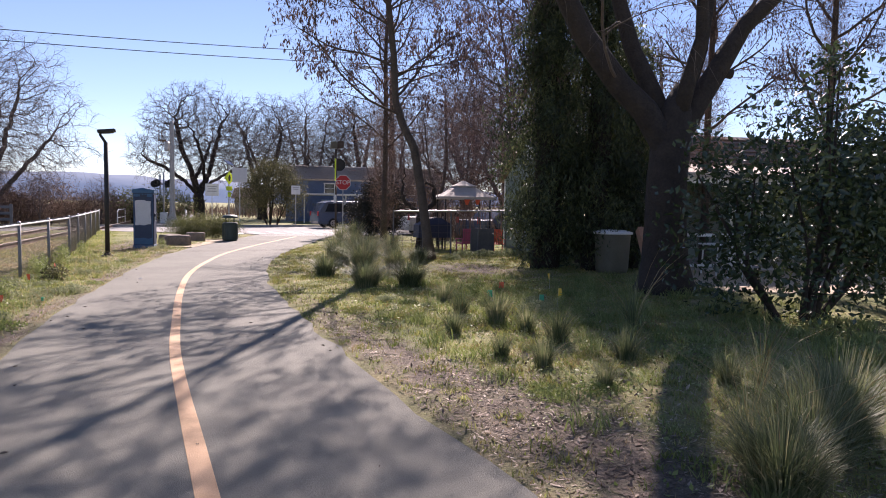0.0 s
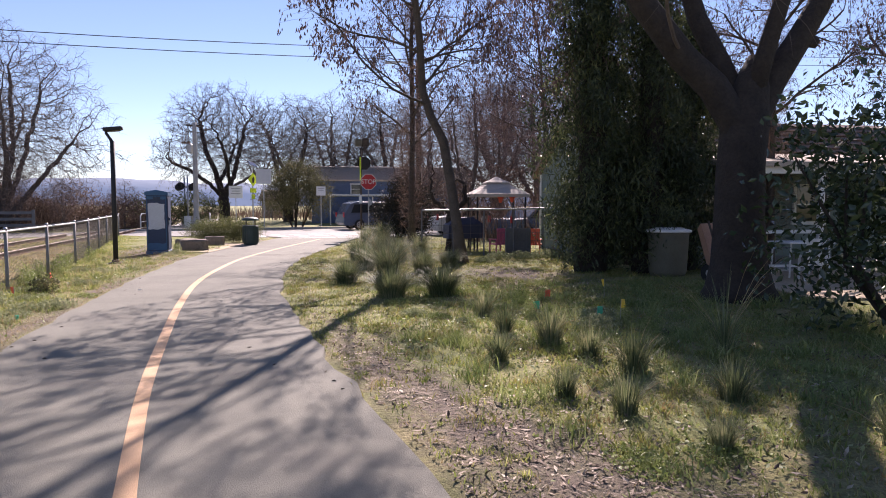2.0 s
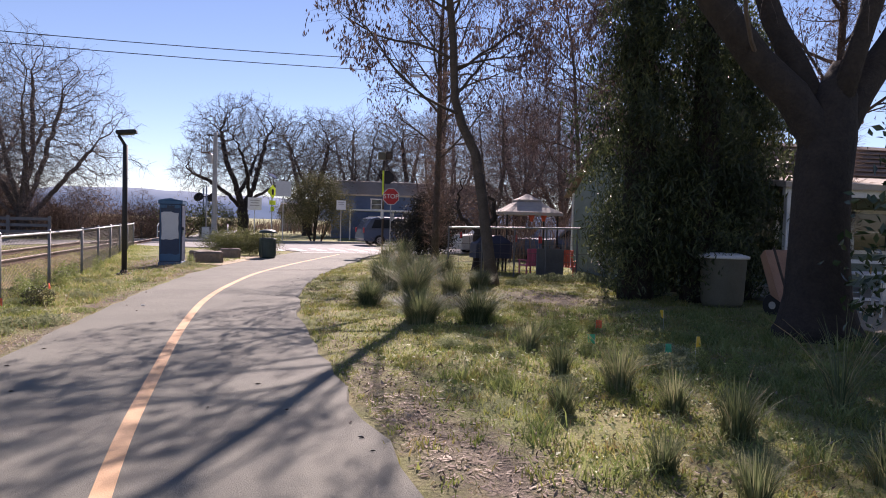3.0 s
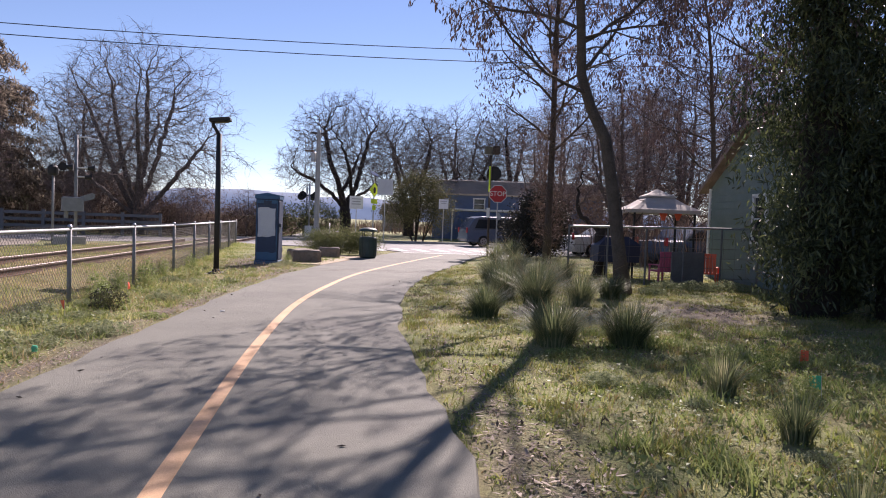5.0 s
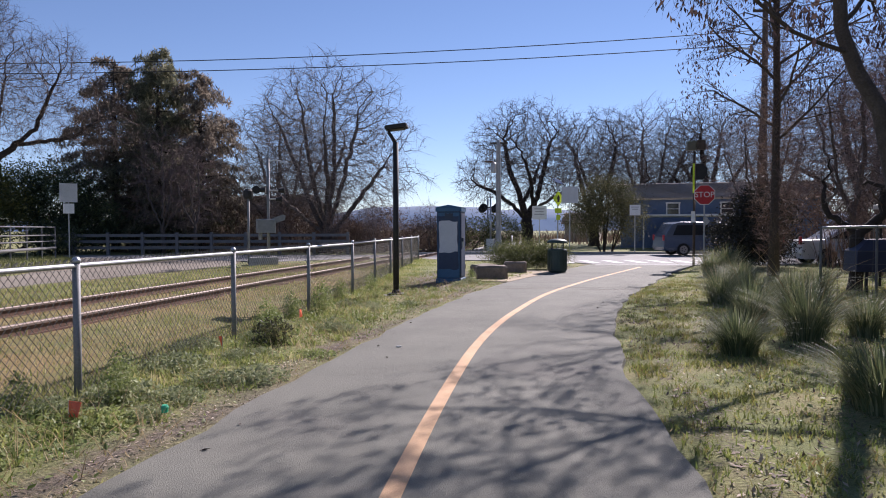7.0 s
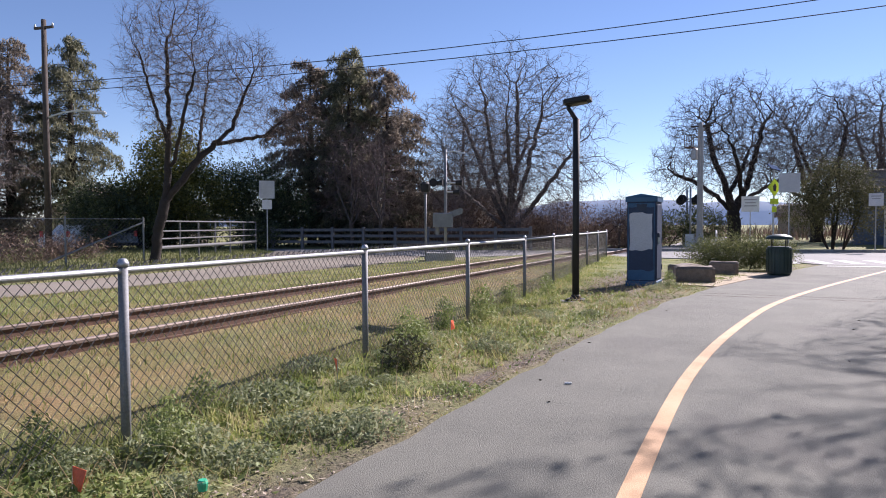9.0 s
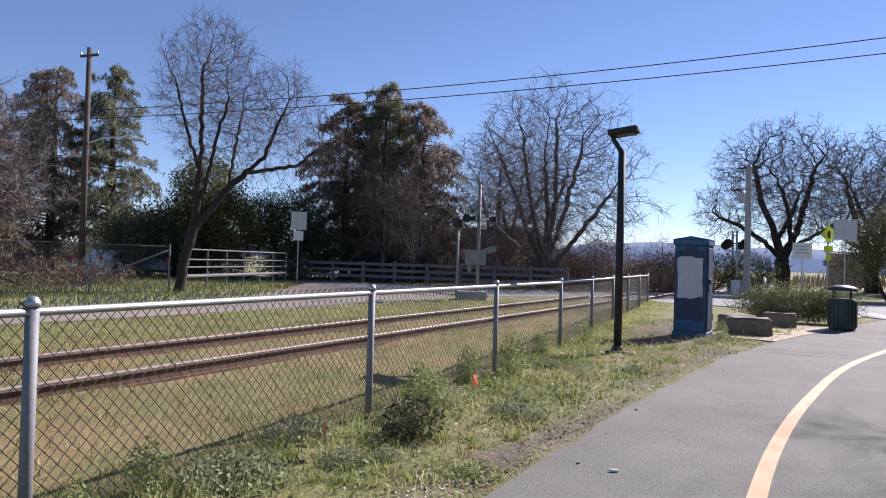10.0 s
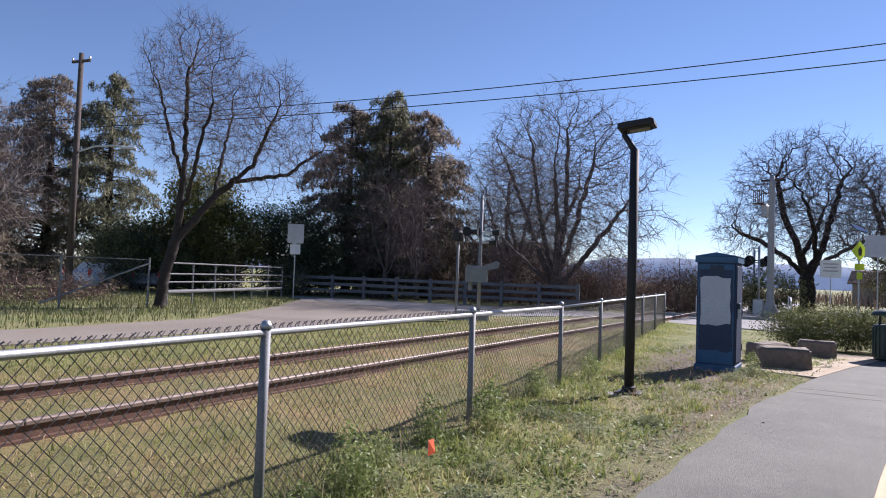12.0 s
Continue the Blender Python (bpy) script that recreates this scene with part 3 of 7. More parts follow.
def fill_crown(nrg, stems, crown, floor, n, step, wander, rise):
    """Branches that grow step by step towards free room in the crown. Gives places, parents and the tips each carries."""
    pos, par = [], []
    for line in stems:
        pts = [np.array(q, dtype=float) for q in line]
        last = -1
        if pos:
            last = int(np.argmin(np.linalg.norm(np.array(pos) - pts[0], axis=1)))
        else:
            pos.append(pts[0])
            par.append(-1)
            last = 0
        for a, b in zip(pts[:-1], pts[1:]):
            m = max(1, int(round(np.linalg.norm(b - a) / step)))
            for k in range(1, m + 1):
                pos.append(a + (b - a) * k / m + nrg.normal(0, 0.12 * step, 3) * (last > 2))
                par.append(last)
                last = len(pos) - 1
    vol = np.array([r[0] * r[1] * r[2] for _, r in crown])
    pick = nrg.choice(len(crown), n, p=vol / vol.sum())
    d = nrg.normal(0, 1, (n, 3))
    d /= np.linalg.norm(d, axis=1, keepdims=True)
    a, b = np.arctan2(d[:, 1], d[:, 0]), np.arcsin(np.clip(d[:, 2], -1, 1))
    d *= (1 + 0.13 * np.sin(3 * a + 2 * b + 1) * np.cos(4 * b) + 0.10 * np.sin(7 * a - 3 * b) + 0.06 * np.sin(11 * a + 9 * b))[:, None]
    d *= nrg.uniform(0, 1, (n, 1)) ** 0.42
    att = np.array([crown[k][0] for k in pick]) + d * np.array([crown[k][1] for k in pick])
    att = att[att[:, 2] > floor + nrg.uniform(-0.4, 0.4, n)]
    P = np.array(pos)
    dist = np.linalg.norm(att[:, None] - P[None], axis=2)
    near, nd = dist.argmin(1), dist.min(1)
    kids = np.zeros(40000, dtype=int)
    reach, kill = 7 * step, 1.3 * step
    for _ in range(70):
        live = np.where((nd < reach) & (kids[near] < 3))[0]
        if not len(live):
            break
        who, inv = np.unique(near[live], return_inverse=True)
        pull = np.zeros((len(who), 3))
        w = att[live] - P[near[live]]
        np.add.at(pull, inv, w / (np.linalg.norm(w, axis=1, keepdims=True) + 1e-6))
        pull /= np.linalg.norm(pull, axis=1, keepdims=True) + 1e-6
        pull += nrg.normal(0, wander, pull.shape) + np.array([0, 0, rise])
        pull /= np.linalg.norm(pull, axis=1, keepdims=True)
        fresh = P[who] + pull * step
        kids[who] += 1
        base = len(P)
        P = np.concatenate([P, fresh])
        par.extend(int(k) for k in who)
        dn = np.linalg.norm(att[:, None] - fresh[None], axis=2)
        j, m = dn.argmin(1), dn.min(1)
        better = m < nd
        near[better], nd[better] = base + j[better], m[better]
        keep = nd > kill
        att, near, nd = att[keep], near[keep], nd[keep]
        if not len(att) or len(P) > 14000:
            break
    load = np.zeros(len(P))
    has = np.zeros(len(P), dtype=bool)
    has[[q for q in par if q >= 0]] = True
    load[~has] = 1
    for i in range(len(P) - 1, 0, -1):
        load[par[i]] += load[i]
    return P, par, load


def twigs_at(nrg, p, d, k, length, width, sag):
    """k bent twigs from each place, fanning out along d."""
    p0, d0 = np.repeat(p, k, 0), np.repeat(d, k, 0)
    n = len(p0)
    d0 = d0 + nrg.normal(0, 0.6, (n, 3))
    d0 /= np.linalg.norm(d0, axis=1, keepdims=True)
    ln = nrg.uniform(0.35, 1.0, (n, 1)) * length
    side = np.cross(d0, nrg.normal(0, 1, (n, 3)))
    side *= width / (np.linalg.norm(side, axis=1, keepdims=True) + 1e-6)
    mid = p0 + d0 * ln * 0.5 + nrg.normal(0, 0.06, (n, 3)) * ln
    tip = p0 + d0 * ln + nrg.normal(0, 0.16, (n, 3)) * ln - np.array([0, 0, sag]) * ln
    fork = mid + (tip - mid)[:, [1, 0, 2]] * 0.8 * np.sign(nrg.normal(0, 1, (n, 1)))
    v = np.stack([p0 - side * 0.5, p0 + side * 0.5, mid - side * 0.35, mid + side * 0.35, tip, fork], 1).reshape(-1, 3)
    i = np.arange(n)[:, None] * 6
    f = np.concatenate([i + np.array([[0, 1, 3]]), i + np.array([[0, 3, 2]]), i + np.array([[2, 3, 4]]), i + np.array([[2, 3, 5]])])
    return v, f


def bare_tree(name, seed, label, at, stems, crown, floor, n, step, r0, twigs="twig", bark="bark_far", wander=0.3, rise=0.03, spray=3, twig=0.011, length=0.75, sag=0.1, rz=0.0, thin=0.011):
    """A leafless tree: stems are the drawn limbs, crown the rooms (centre, radii) that its branches fill."""
    nrg = np.random.default_rng(seed)
    P, par, load = fill_crown(nrg, stems, crown, floor, n, step, wander, rise)
    t = thing(name, label, "tree", at, rz)
    power = math.log(r0 / thin) / math.log(max(3.0, load[0]))
    rad = thin * load ** power
    kids = {}
    for i, q in enumerate(par):
        kids.setdefault(q, []).append(i)
    starts, branches, trunk = [(-1, 0)], Shape(), None
    while starts:
        root, i = starts.pop()
        chain = [root, i] if root >= 0 else [i]
        while i in kids:
            row = sorted(kids[i], key=lambda c: -load[c])
            starts += [(i, c) for c in row[1:]]
            i = row[0]
            chain.append(i)
        pts = [P[c] for c in chain]
        r = [rad[chain[1]] if root >= 0 else rad[chain[0]]] + [rad[c] for c in chain[1:]]
        if root < 0:
            r[0] *= 1.45
            if len(r) > 3:
                r[1] *= 1.12
            trunk = part("trunk", Shape().tube(pts, r, 10), bark, t, smooth=True)
        elif r[0] > 0.3 * r0:
            part("limb", Shape().tube(pts, r, 7), bark, trunk, smooth=True)
        else:
            branches.tube(pts, r, 5 if r[0] > 0.045 else 3, False)
    tagged(part("branch_spray", branches, twigs, t, "bare upper branches"), kind="stuff")
    thin_n = np.where(load[1:] <= 6)[0] + 1
    d = P[thin_n] - P[[par[i] for i in thin_n]]
    d /= np.linalg.norm(d, axis=1, keepdims=True) + 1e-6
    v, f = twigs_at(nrg, P[thin_n], d, spray, length, twig, sag)
    tagged(part("crown", bulk("crown", v, f), twigs, t, "bare fine twigs"), kind="stuff")
    return t


def leaf_cloud(centres, size, rng, spread=0.0, droop=0.0, aspect=0.45, flat=False):
    """A folded diamond leaf at each centre, turned at random."""
    c = np.asarray(centres, dtype=np.float32)
    n = len(c)
    c = c + rng.normal(0, 1, (n, 3)) * spread
    a = rng.normal(0, 1, (n, 3))
    a[:, 2] -= droop
    a /= np.linalg.norm(a, axis=1, keepdims=True)
    b = np.cross(a, rng.normal(0, 1, (n, 3)))
    if flat:
        b[:, 2] *= 0.2
    b /= np.linalg.norm(b, axis=1, keepdims=True) + 1e-9
    s = size * rng.uniform(0.6, 1.3, (n, 1))
    k = np.cross(a, b) * s * 0.12
    v = np.stack([c - a * s * 0.5, c + b * s * aspect * 0.5 + k, c + a * s * 0.5, c - b * s * aspect * 0.5 + k], 1).reshape(-1, 3)
    i = np.arange(n)[:, None] * 4
    f = np.concatenate([i + np.array([[0, 1, 2]]), i + np.array([[0, 2, 3]])])
    return v, f


def blades(xy, z, h, w, rng, lean=0.4, wave=0.3):
    """Grass blades: each three triangles, bent over."""
    n = len(xy)
    h = np.broadcast_to(h, n).astype(float)
    a = rng.uniform(0, 2 * np.pi, n)
    side = np.stack([np.cos(a), np.sin(a), np.zeros(n)], 1) * (w * rng.uniform(0.6, 1.3, n))[:, None]
    la = rng.uniform(0, 2 * np.pi, n)
    ld = np.stack([np.cos(la), np.sin(la), np.zeros(n)], 1) * (h * rng.uniform(0.1, 1, n) * lean)[:, None]
    p = np.column_stack([xy, z])
    up = np.zeros((n, 3))
    up[:, 2] = h
    v = np.stack([p - side, p + side, p + up * 0.6 + ld * 0.4 - side * 0.6, p + up * 0.6 + ld * 0.4 + side * 0.6, p + up * (1 - wave * 0.3) + ld * 1.2], 1).reshape(-1, 3)
    i = np.arange(n)[:, None] * 5
    f = np.concatenate([i + np.array([[0, 1, 3]]), i + np.array([[0, 3, 2]]), i + np.array([[2, 3, 4]])])
    return v, f


def conifer(name, seed, label, at, height, width, material="conifer", dens=1.0, bare=0.12, droop=0.16, tops=1):
    """A conifer: whorls of boughs, each hung with many narrow sprays."""
    rng, nrg = random.Random(seed), np.random.default_rng(seed)
    t = thing(name, label, "tree", at)
    low, cen = Shape(), []
    part("trunk", Shape().tube([(0, 0, -0.1), (0.05, 0, height * 0.5), (0, 0.04, height * 0.97)], [height * 0.026, height * 0.016, 0.02], 9), "bark_dark", t, smooth=True)
    k = int(105 * dens)
    for i in range(k):
        u = bare + (0.985 - bare) * (i + rng.random()) / k
        z = height * u
        ln = width * (1.01 - u) ** 0.5 * rng.choice((0.6, 0.85, 1.0, 1.12)) * rng.uniform(0.85, 1.1) + 0.25
        a = rng.uniform(0, 2 * math.pi)
        lift, fall = rng.uniform(0.05, 0.4), droop * rng.uniform(0.6, 1.7)
        pts = [Vector((math.cos(a) * ln * q, math.sin(a) * ln * q, z + ln * (lift * q - fall * q * q * 2))) for q in (0, 0.35, 0.7, 1)]
        low.tube(pts, [0.008 * height * (1 - u) + 0.012, 0.022 * (1 - u) + 0.01, 0.01, 0.005], 3, False)
        m = int((20 + 34 * ln) * dens)
        q = nrg.uniform(0.15, 1.05, m) ** 0.8
        w = 0.17 * ln * (1.2 - q) + 0.06
        off = nrg.normal(0, 1, m) * w
        x, y = np.cos(a) * ln * q - np.sin(a) * off, np.sin(a) * ln * q + np.cos(a) * off
        cen.append(np.stack([x, y, z + ln * (lift * q - fall * q * q * 2) - np.abs(off) * 0.4 + nrg.normal(-0.1, 0.14, m)], 1))
    tagged(part("bough_spray", low, "bark_dark", t), kind="stuff")
    v, f = leaf_cloud(np.concatenate(cen), 0.40, nrg, droop=1.1, aspect=0.14)
    part("crown", bulk("crown", v, f), material, t, "dense drooping sprays")
    return t


def clump_tree(name, seed, label, at, blobs, n, leaf, material, bark="bark_dark", stem=None, category="tree", aspect=0.5, droop=0.0):
    """A leafy crown: leaves gathered in many small clumps within the blobs (centre, radii)."""
    rng = np.random.default_rng(seed)
    t = thing(name, label, category, at)
    low = Shape()
    rr = random.Random(seed)
    for (cx, cy, cz), (rx, ry, rz) in blobs:
        base = (cx * 0.25 + rr.uniform(-0.1, 0.1), cy * 0.25 + rr.uniform(-0.1, 0.1), -0.05)
        for _ in range(3):
            low.tube([base, (cx * 0.6 + rr.uniform(-0.2, 0.2) * rx, cy * 0.6 + rr.uniform(-0.2, 0.2) * ry, cz * 0.6), (cx + rr.uniform(-0.6, 0.6) * rx, cy + rr.uniform(-0.6, 0.6) * ry, cz + 0.6 * rz)], [stem or 0.05, (stem or 0.05) * 0.6, 0.012], 6, False)
    part("trunk", low, bark, t, smooth=True)
    tot = sum(r[0] * r[1] * r[2] for _, r in blobs)
    cen = []
    for c, r in blobs:
        m = max(6, int(n * r[0] * r[1] * r[2] / tot / 40))
        d = rng.normal(0, 1, (m, 3))
        d /= np.linalg.norm(d, axis=1, keepdims=True)
        rad = rng.uniform(0.35, 1.0, (m, 1)) ** 0.5 * rng.uniform(0.8, 1.12, (m, 1))
        q = np.array(c) + d * rad * np.array(r)
        cs = rng.normal(0, 1, (m, 40, 3)) * (0.16 * np.array(r) + 0.05)
        cen.append((q[:, None, :] + cs).reshape(-1, 3))
    cen = np.concatenate(cen)
    cen = cen[cen[:, 2] > 0.03]
    v, f = leaf_cloud(cen, leaf, rng, aspect=aspect, droop=droop)
    part("crown", bulk("crown", v, f), material, t)
    return t


# bare trees in the distance and by the lane
FAR = "bare winter trees"
oak = bare_tree("bare_oak", 14, "spreading bare oak with gnarled dark limbs", (-8.7, 57, 0),
                [[(0, 0, -0.1), (0.05, 0, 1.0), (0.0, 0, 2.1)], [(0, 0, 2.1), (-1.1, 0.1, 3.2), (-2.6, 0.3, 4.3), (-3.9, 0, 4.9)], [(0, 0, 2.1), (-0.5, -0.3, 4.0), (-1.3, -0.5, 6.0), (-1.6, -0.4, 8.0)],
                 [(0, 0, 2.1), (0.7, 0.3, 3.8), (1.2, 0.3, 5.8), (1.7, 0.2, 7.8)], [(0.3, 0.1, 2.8), (1.7, 0, 3.6), (3.4, -0.3, 4.5)], [(-0.3, -0.1, 3.4), (0.2, 1.6, 5.0), (0.4, 2.8, 6.5)], [(0.4, 0.2, 3.2), (0.6, -1.8, 5.0), (0.3, -3.0, 6.4)]],
                [((-0.2, 0, 6.9), (4.4, 4.2, 4.1)), ((-3.8, 0, 5.2), (2.0, 2.2, 1.9)), ((3.6, 0, 5.4), (2.0, 2.2, 1.9))], 2.9, 5200, 0.27, 0.42, "twig_oak", "bark_dark", wander=0.42, rise=0.0, spray=4, length=0.8, twig=0.015, thin=0.0105)
oak["group"] = FAR
ash = bare_tree("bare_tree", 5, "tall bare deciduous tree with many upright limbs", (-19.0, 44.5, 0),
                [[(0, 0, -0.1), (0.05, 0, 0.6), (0.0, 0, 1.3)], [(0, 0, 1.0), (-1.3, 0, 3.6), (-2.6, 0.2, 6.4), (-3.4, 0.2, 8.2)], [(0, 0, 1.3), (-0.7, -0.5, 4.5), (-1.3, -0.6, 8.6)], [(0, 0, 1.3), (0.4, 0.3, 5.0), (0.3, 0.5, 9.4)],
                 [(0, 0, 1.0), (1.1, 0, 4.2), (2.1, 0, 7.8)], [(0, 0, 0.7), (1.7, 0.2, 2.8), (3.8, 0.3, 5.4)], [(0, 0, 1.3), (0.8, -1.4, 4.2), (1.2, -2.6, 7.0)], [(0, 0, 1.3), (-0.5, 1.4, 4.2), (0, 2.8, 7.0)], [(0, 0, 1.0), (-1.9, -0.8, 2.8), (-4.0, -1.0, 4.6)]],
                [((0, 0, 6.8), (5.2, 4.6, 4.9)), ((0, 0, 4.6), (5.6, 4.6, 2.6))], 2.0, 6800, 0.28, 0.42, wander=0.2, rise=0.05, spray=3, length=1.1, twig=0.016, sag=0.2, thin=0.0105)
ash["group"] = FAR
bare_tree("bare_tree", 21, "leaning bare tree at the edge of the lane", (-23.4, 24.2, 0),
                 [[(0, 0, -0.1), (0.15, 0, 1.2), (0.45, 0, 2.6)], [(0.45, 0, 2.6), (0.6, 0, 5.2), (0.55, 0, 8.4)], [(0.35, 0, 2.2), (1.6, 0, 3.9), (2.9, 0.2, 5.2), (3.6, 0.2, 7.0)], [(2.2, 0.1, 4.5), (4.2, 0.3, 5.0), (5.4, 0.3, 6.0)],
                  [(0.55, 0, 4.4), (0.0, 0.2, 6.2), (-0.4, 0.1, 7.8)], [(0.7, 0, 3.6), (1.0, -1.2, 5.4), (1.4, -1.8, 7.0)], [(1.6, 0, 3.9), (1.9, 1.2, 5.6), (2.2, 1.8, 7.2)]],
                 [((0.9, 0, 7.4), (2.2, 2.3, 2.9)), ((3.2, 0.2, 6.5), (2.2, 2.2, 2.4)), ((5.3, 0.3, 5.6), (1.5, 1.5, 1.3))], 3.0, 5600, 0.18, 0.19, "twig_near", "bark_dark", wander=0.2, rise=0.12, spray=4, length=0.6, twig=0.009, sag=-0.08, rz=59, thin=0.0055)
brown = bare_tree("bare_tree", 31, "reddish brown bare tree with dense twigs", (9.5, 40, 0),
                  [[(0, 0, -0.1), (0.05, 0, 0.9), (0, 0, 1.8)], [(0, 0, 1.8), (-0.9, 0.2, 3.6), (-1.5, 0.2, 6.2)], [(0, 0, 1.8), (0.2, -0.3, 4.2), (0.1, -0.2, 7.4)], [(0, 0, 1.5), (1.0, 0.3, 3.6), (1.7, 0.4, 5.8)], [(0, 0, 1.8), (0.2, 1.0, 4.0), (0.2, 1.5, 6.0)]],
                  [((0, 0, 5.4), (2.7, 2.6, 3.6))], 1.6, 850, 0.3, 0.15, "twig_brown", wander=0.3, rise=0.06, spray=4, length=0.95, twig=0.011, sag=0.05, thin=0.008)
brown["group"] = FAR


def place(src, x, y, s, turn, label=""):
    c = copy_thing(src, Matrix.LocRotScale((x, y, 0), Euler((0, 0, radians(turn))), (s, s, s)))
    return tagged(c, label)


for x, y, s, a in ((-24.5, 49, 0.8, 200), (-45, 23.5, 0.95, 40), (0.0, 75, 1.1, 160), (15, 50, 1.0, 70)):
    place(ash, x, y, s * 1.05, a)
for x, y, s, a in ((5.4, 74, 1.2, 50), (-4.4, 66, 1.05, 170), (13.4, 57, 1.1, 20)):
    place(oak, x, y, s, a)
for x, y, s, a in ((7.0, 34.5, 0.95, 50), (4.6, 39, 0.85, 150), (12.5, 34, 1.1, 250), (16, 29, 1.15, 30), (11.5, 47, 1.25, 100), (17, 42, 1.2, 200), (7.0, 50, 1.1, 300), (21.8, 17.5, 1.2, 80), (17.5, 11, 0.9, 15), (-27.8, 40.5, 0.85, 20), (-25.4, 40.4, 0.75, 120), (12.0, 30.5, 1.0, 60), (14.5, 36.5, 1.2, 330), (6.2, 45.5, 0.95, 20)):
    place(brown, x, y, s, a)

# evergreens beyond the lane
conifer("conifer", 3, "tall dark conifer with drooping sprays", (-31.0, 44.0, 0), 13.4, 4.3, "conifer", 1.35, 0.05)
conifer("conifer", 4, "tall brownish half-dry conifer", (-34.0, 43.4, 0), 12.9, 4.4, "conifer_dry", 1.3, 0.08)
conifer("conifer", 6, "shorter brownish half-dry conifer", (-28.2, 44.6, 0), 12.0, 4.1, "conifer_dry", 1.25, 0.06)
conifer("conifer", 10, "brownish half-dry conifer at the lane", (-32.6, 46.2, 0), 12.9, 4.4, "conifer_dry", 1.2, 0.06)
conifer("conifer", 7, "tall dark spruce behind the parked cars", (-46.6, 33.5, 0), 14.3, 4.2, "conifer", 1.25, 0.05)
conifer("conifer", 8, "tall brownish spruce behind the parked cars", (-49.6, 31.0, 0), 14.2, 4.8, "conifer_dry", 1.25, 0.05)
conifer("conifer", 9, "brownish conifer at the edge of the lane", (-47.5, 25.0, 0), 11.5, 4.6, "conifer_dry", 1.2, 0.05)
conifer("conifer", 2, "tall brownish conifer in the row behind the cars", (-55.0, 27.5, 0), 15.0, 5.2, "conifer_dry", 1.2, 0.05)
clump_tree("evergreen_tree", 12, "dark rounded evergreen tree by the lane", (-33.8, 38.6, 0), [((0, 0, 2.8), (2.4, 2.0, 2.4)), ((1.8, 0.8, 1.8), (1.8, 1.6, 1.7)), ((-1.4, -1.0, 3.6), (1.6, 1.6, 1.8))], 30000, 0.15, "ivy")
clump_tree("evergreen_tree", 13, "tall yellow-green broadleaf tree by the lane", (-35.6, 33.6, 0), [((0, 0, 4.9), (1.9, 1.9, 2.2)), ((1.0, 0.9, 2.9), (2.2, 2.1, 2.0)), ((-1.3, -1.0, 2.6), (2.2, 2.1, 2.0))], 30000, 0.18, "lime_leaf")
clump_tree("evergreen_tree", 28, "dark bushy evergreen behind the lane fence", (-37.5, 30.2, 0), [((0, 0, 2.0), (2.2, 1.8, 1.8)), ((1.6, 1.8, 1.6), (1.8, 1.6, 1.5))], 20000, 0.15, "ivy")
# shrubs across the street
clump_tree("shrub_tree", 14, "olive green rounded shrub tree beside the street", (-2.6, 50.0, 0), [((0, 0, 3.0), (1.9, 1.8, 1.75)), ((-1.2, 0, 2.1), (1.3, 1.4, 1.4)), ((1.3, 0, 2.2), (1.3, 1.4, 1.5)), ((0.2, 0, 4.1), (1.0, 1.0, 0.7))], 24000, 0.10, "olive")
clump_tree("conical_shrub", 15, "dense dark conical evergreen shrub", (3.2, 33.6, 0), [((0, 0, 1.0), (1.15, 1.0, 1.0)), ((0.3, 0, 1.9), (0.75, 0.75, 0.9)), ((0.5, 0, 2.6), (0.4, 0.4, 0.6)), ((1.0, 0.3, 1.3), (0.9, 0.9, 1.2))], 16000, 0.11, "yew", category="shrub")
clump_tree("flower_bush", 16, "low olive bush behind the litter bin", (-4.1, 30.4, 0), [((0, 0, 0.5), (0.95, 0.8, 0.5)), ((0.8, 0.2, 0.5), (0.7, 0.7, 0.45)), ((-0.9, 0.6, 0.45), (0.8, 0.8, 0.42))], 26000, 0.06, "hedge", category="shrub", stem=0.012, aspect=0.34)
clump_tree("brush_mass", 17, "tangled reddish brown bush by the crossing", (-15.8, 46.0, 0), [((0, 0, 1.3), (2.2, 1.6, 1.5)), ((2.6, 1.0, 1.0), (1.8, 1.5, 1.2)), ((-2.4, -0.5, 1.1), (1.8, 1.4, 1.3))], 9000, 0.22, "brush", category="shrub", aspect=0.16)
clump_tree("brush_mass", 18, "tangled olive bush by the crossing", (-12.2, 51.0, 0), [((0, 0, 1.2), (1.8, 1.5, 1.3)), ((2.2, 2.0, 1.3), (1.6, 1.5, 1.4))], 6000, 0.22, "hedge", category="shrub", aspect=0.25)
clump_tree("brush_mass", 19, "tangled reddish brown bush behind the guard fence", (-21.5, 45.0, 0), [((0, 0, 1.4), (2.4, 1.6, 1.6)), ((2.6, 0.4, 1.1), (1.8, 1.5, 1.3))], 7000, 0.22, "brush", category="shrub", aspect=0.16)
clump_tree("brush_mass", 20, "tangled brown thicket behind the garden", (9.0, 37.5, 0), [((0, 0, 1.8), (2.8, 1.6, 2.0)), ((4.0, -1, 2.2), (2.4, 1.6, 2.4)), ((-2.6, 2.0, 1.6), (2.0, 1.6, 1.8))], 12000, 0.24, "brush", category="shrub", aspect=0.14)
clump_tree("brush_mass", 23, "tangled dry brush behind the lane fence", (-27.5, 21.5, 0), [((0, 0, 0.5), (1.5, 1.5, 0.7)), ((-1.6, -2.2, 0.5), (1.4, 1.6, 0.8)), ((-0.8, 2.4, 0.45), (1.4, 1.3, 0.6))], 6000, 0.2, "brush", category="shrub", aspect=0.1, stem=0.02)
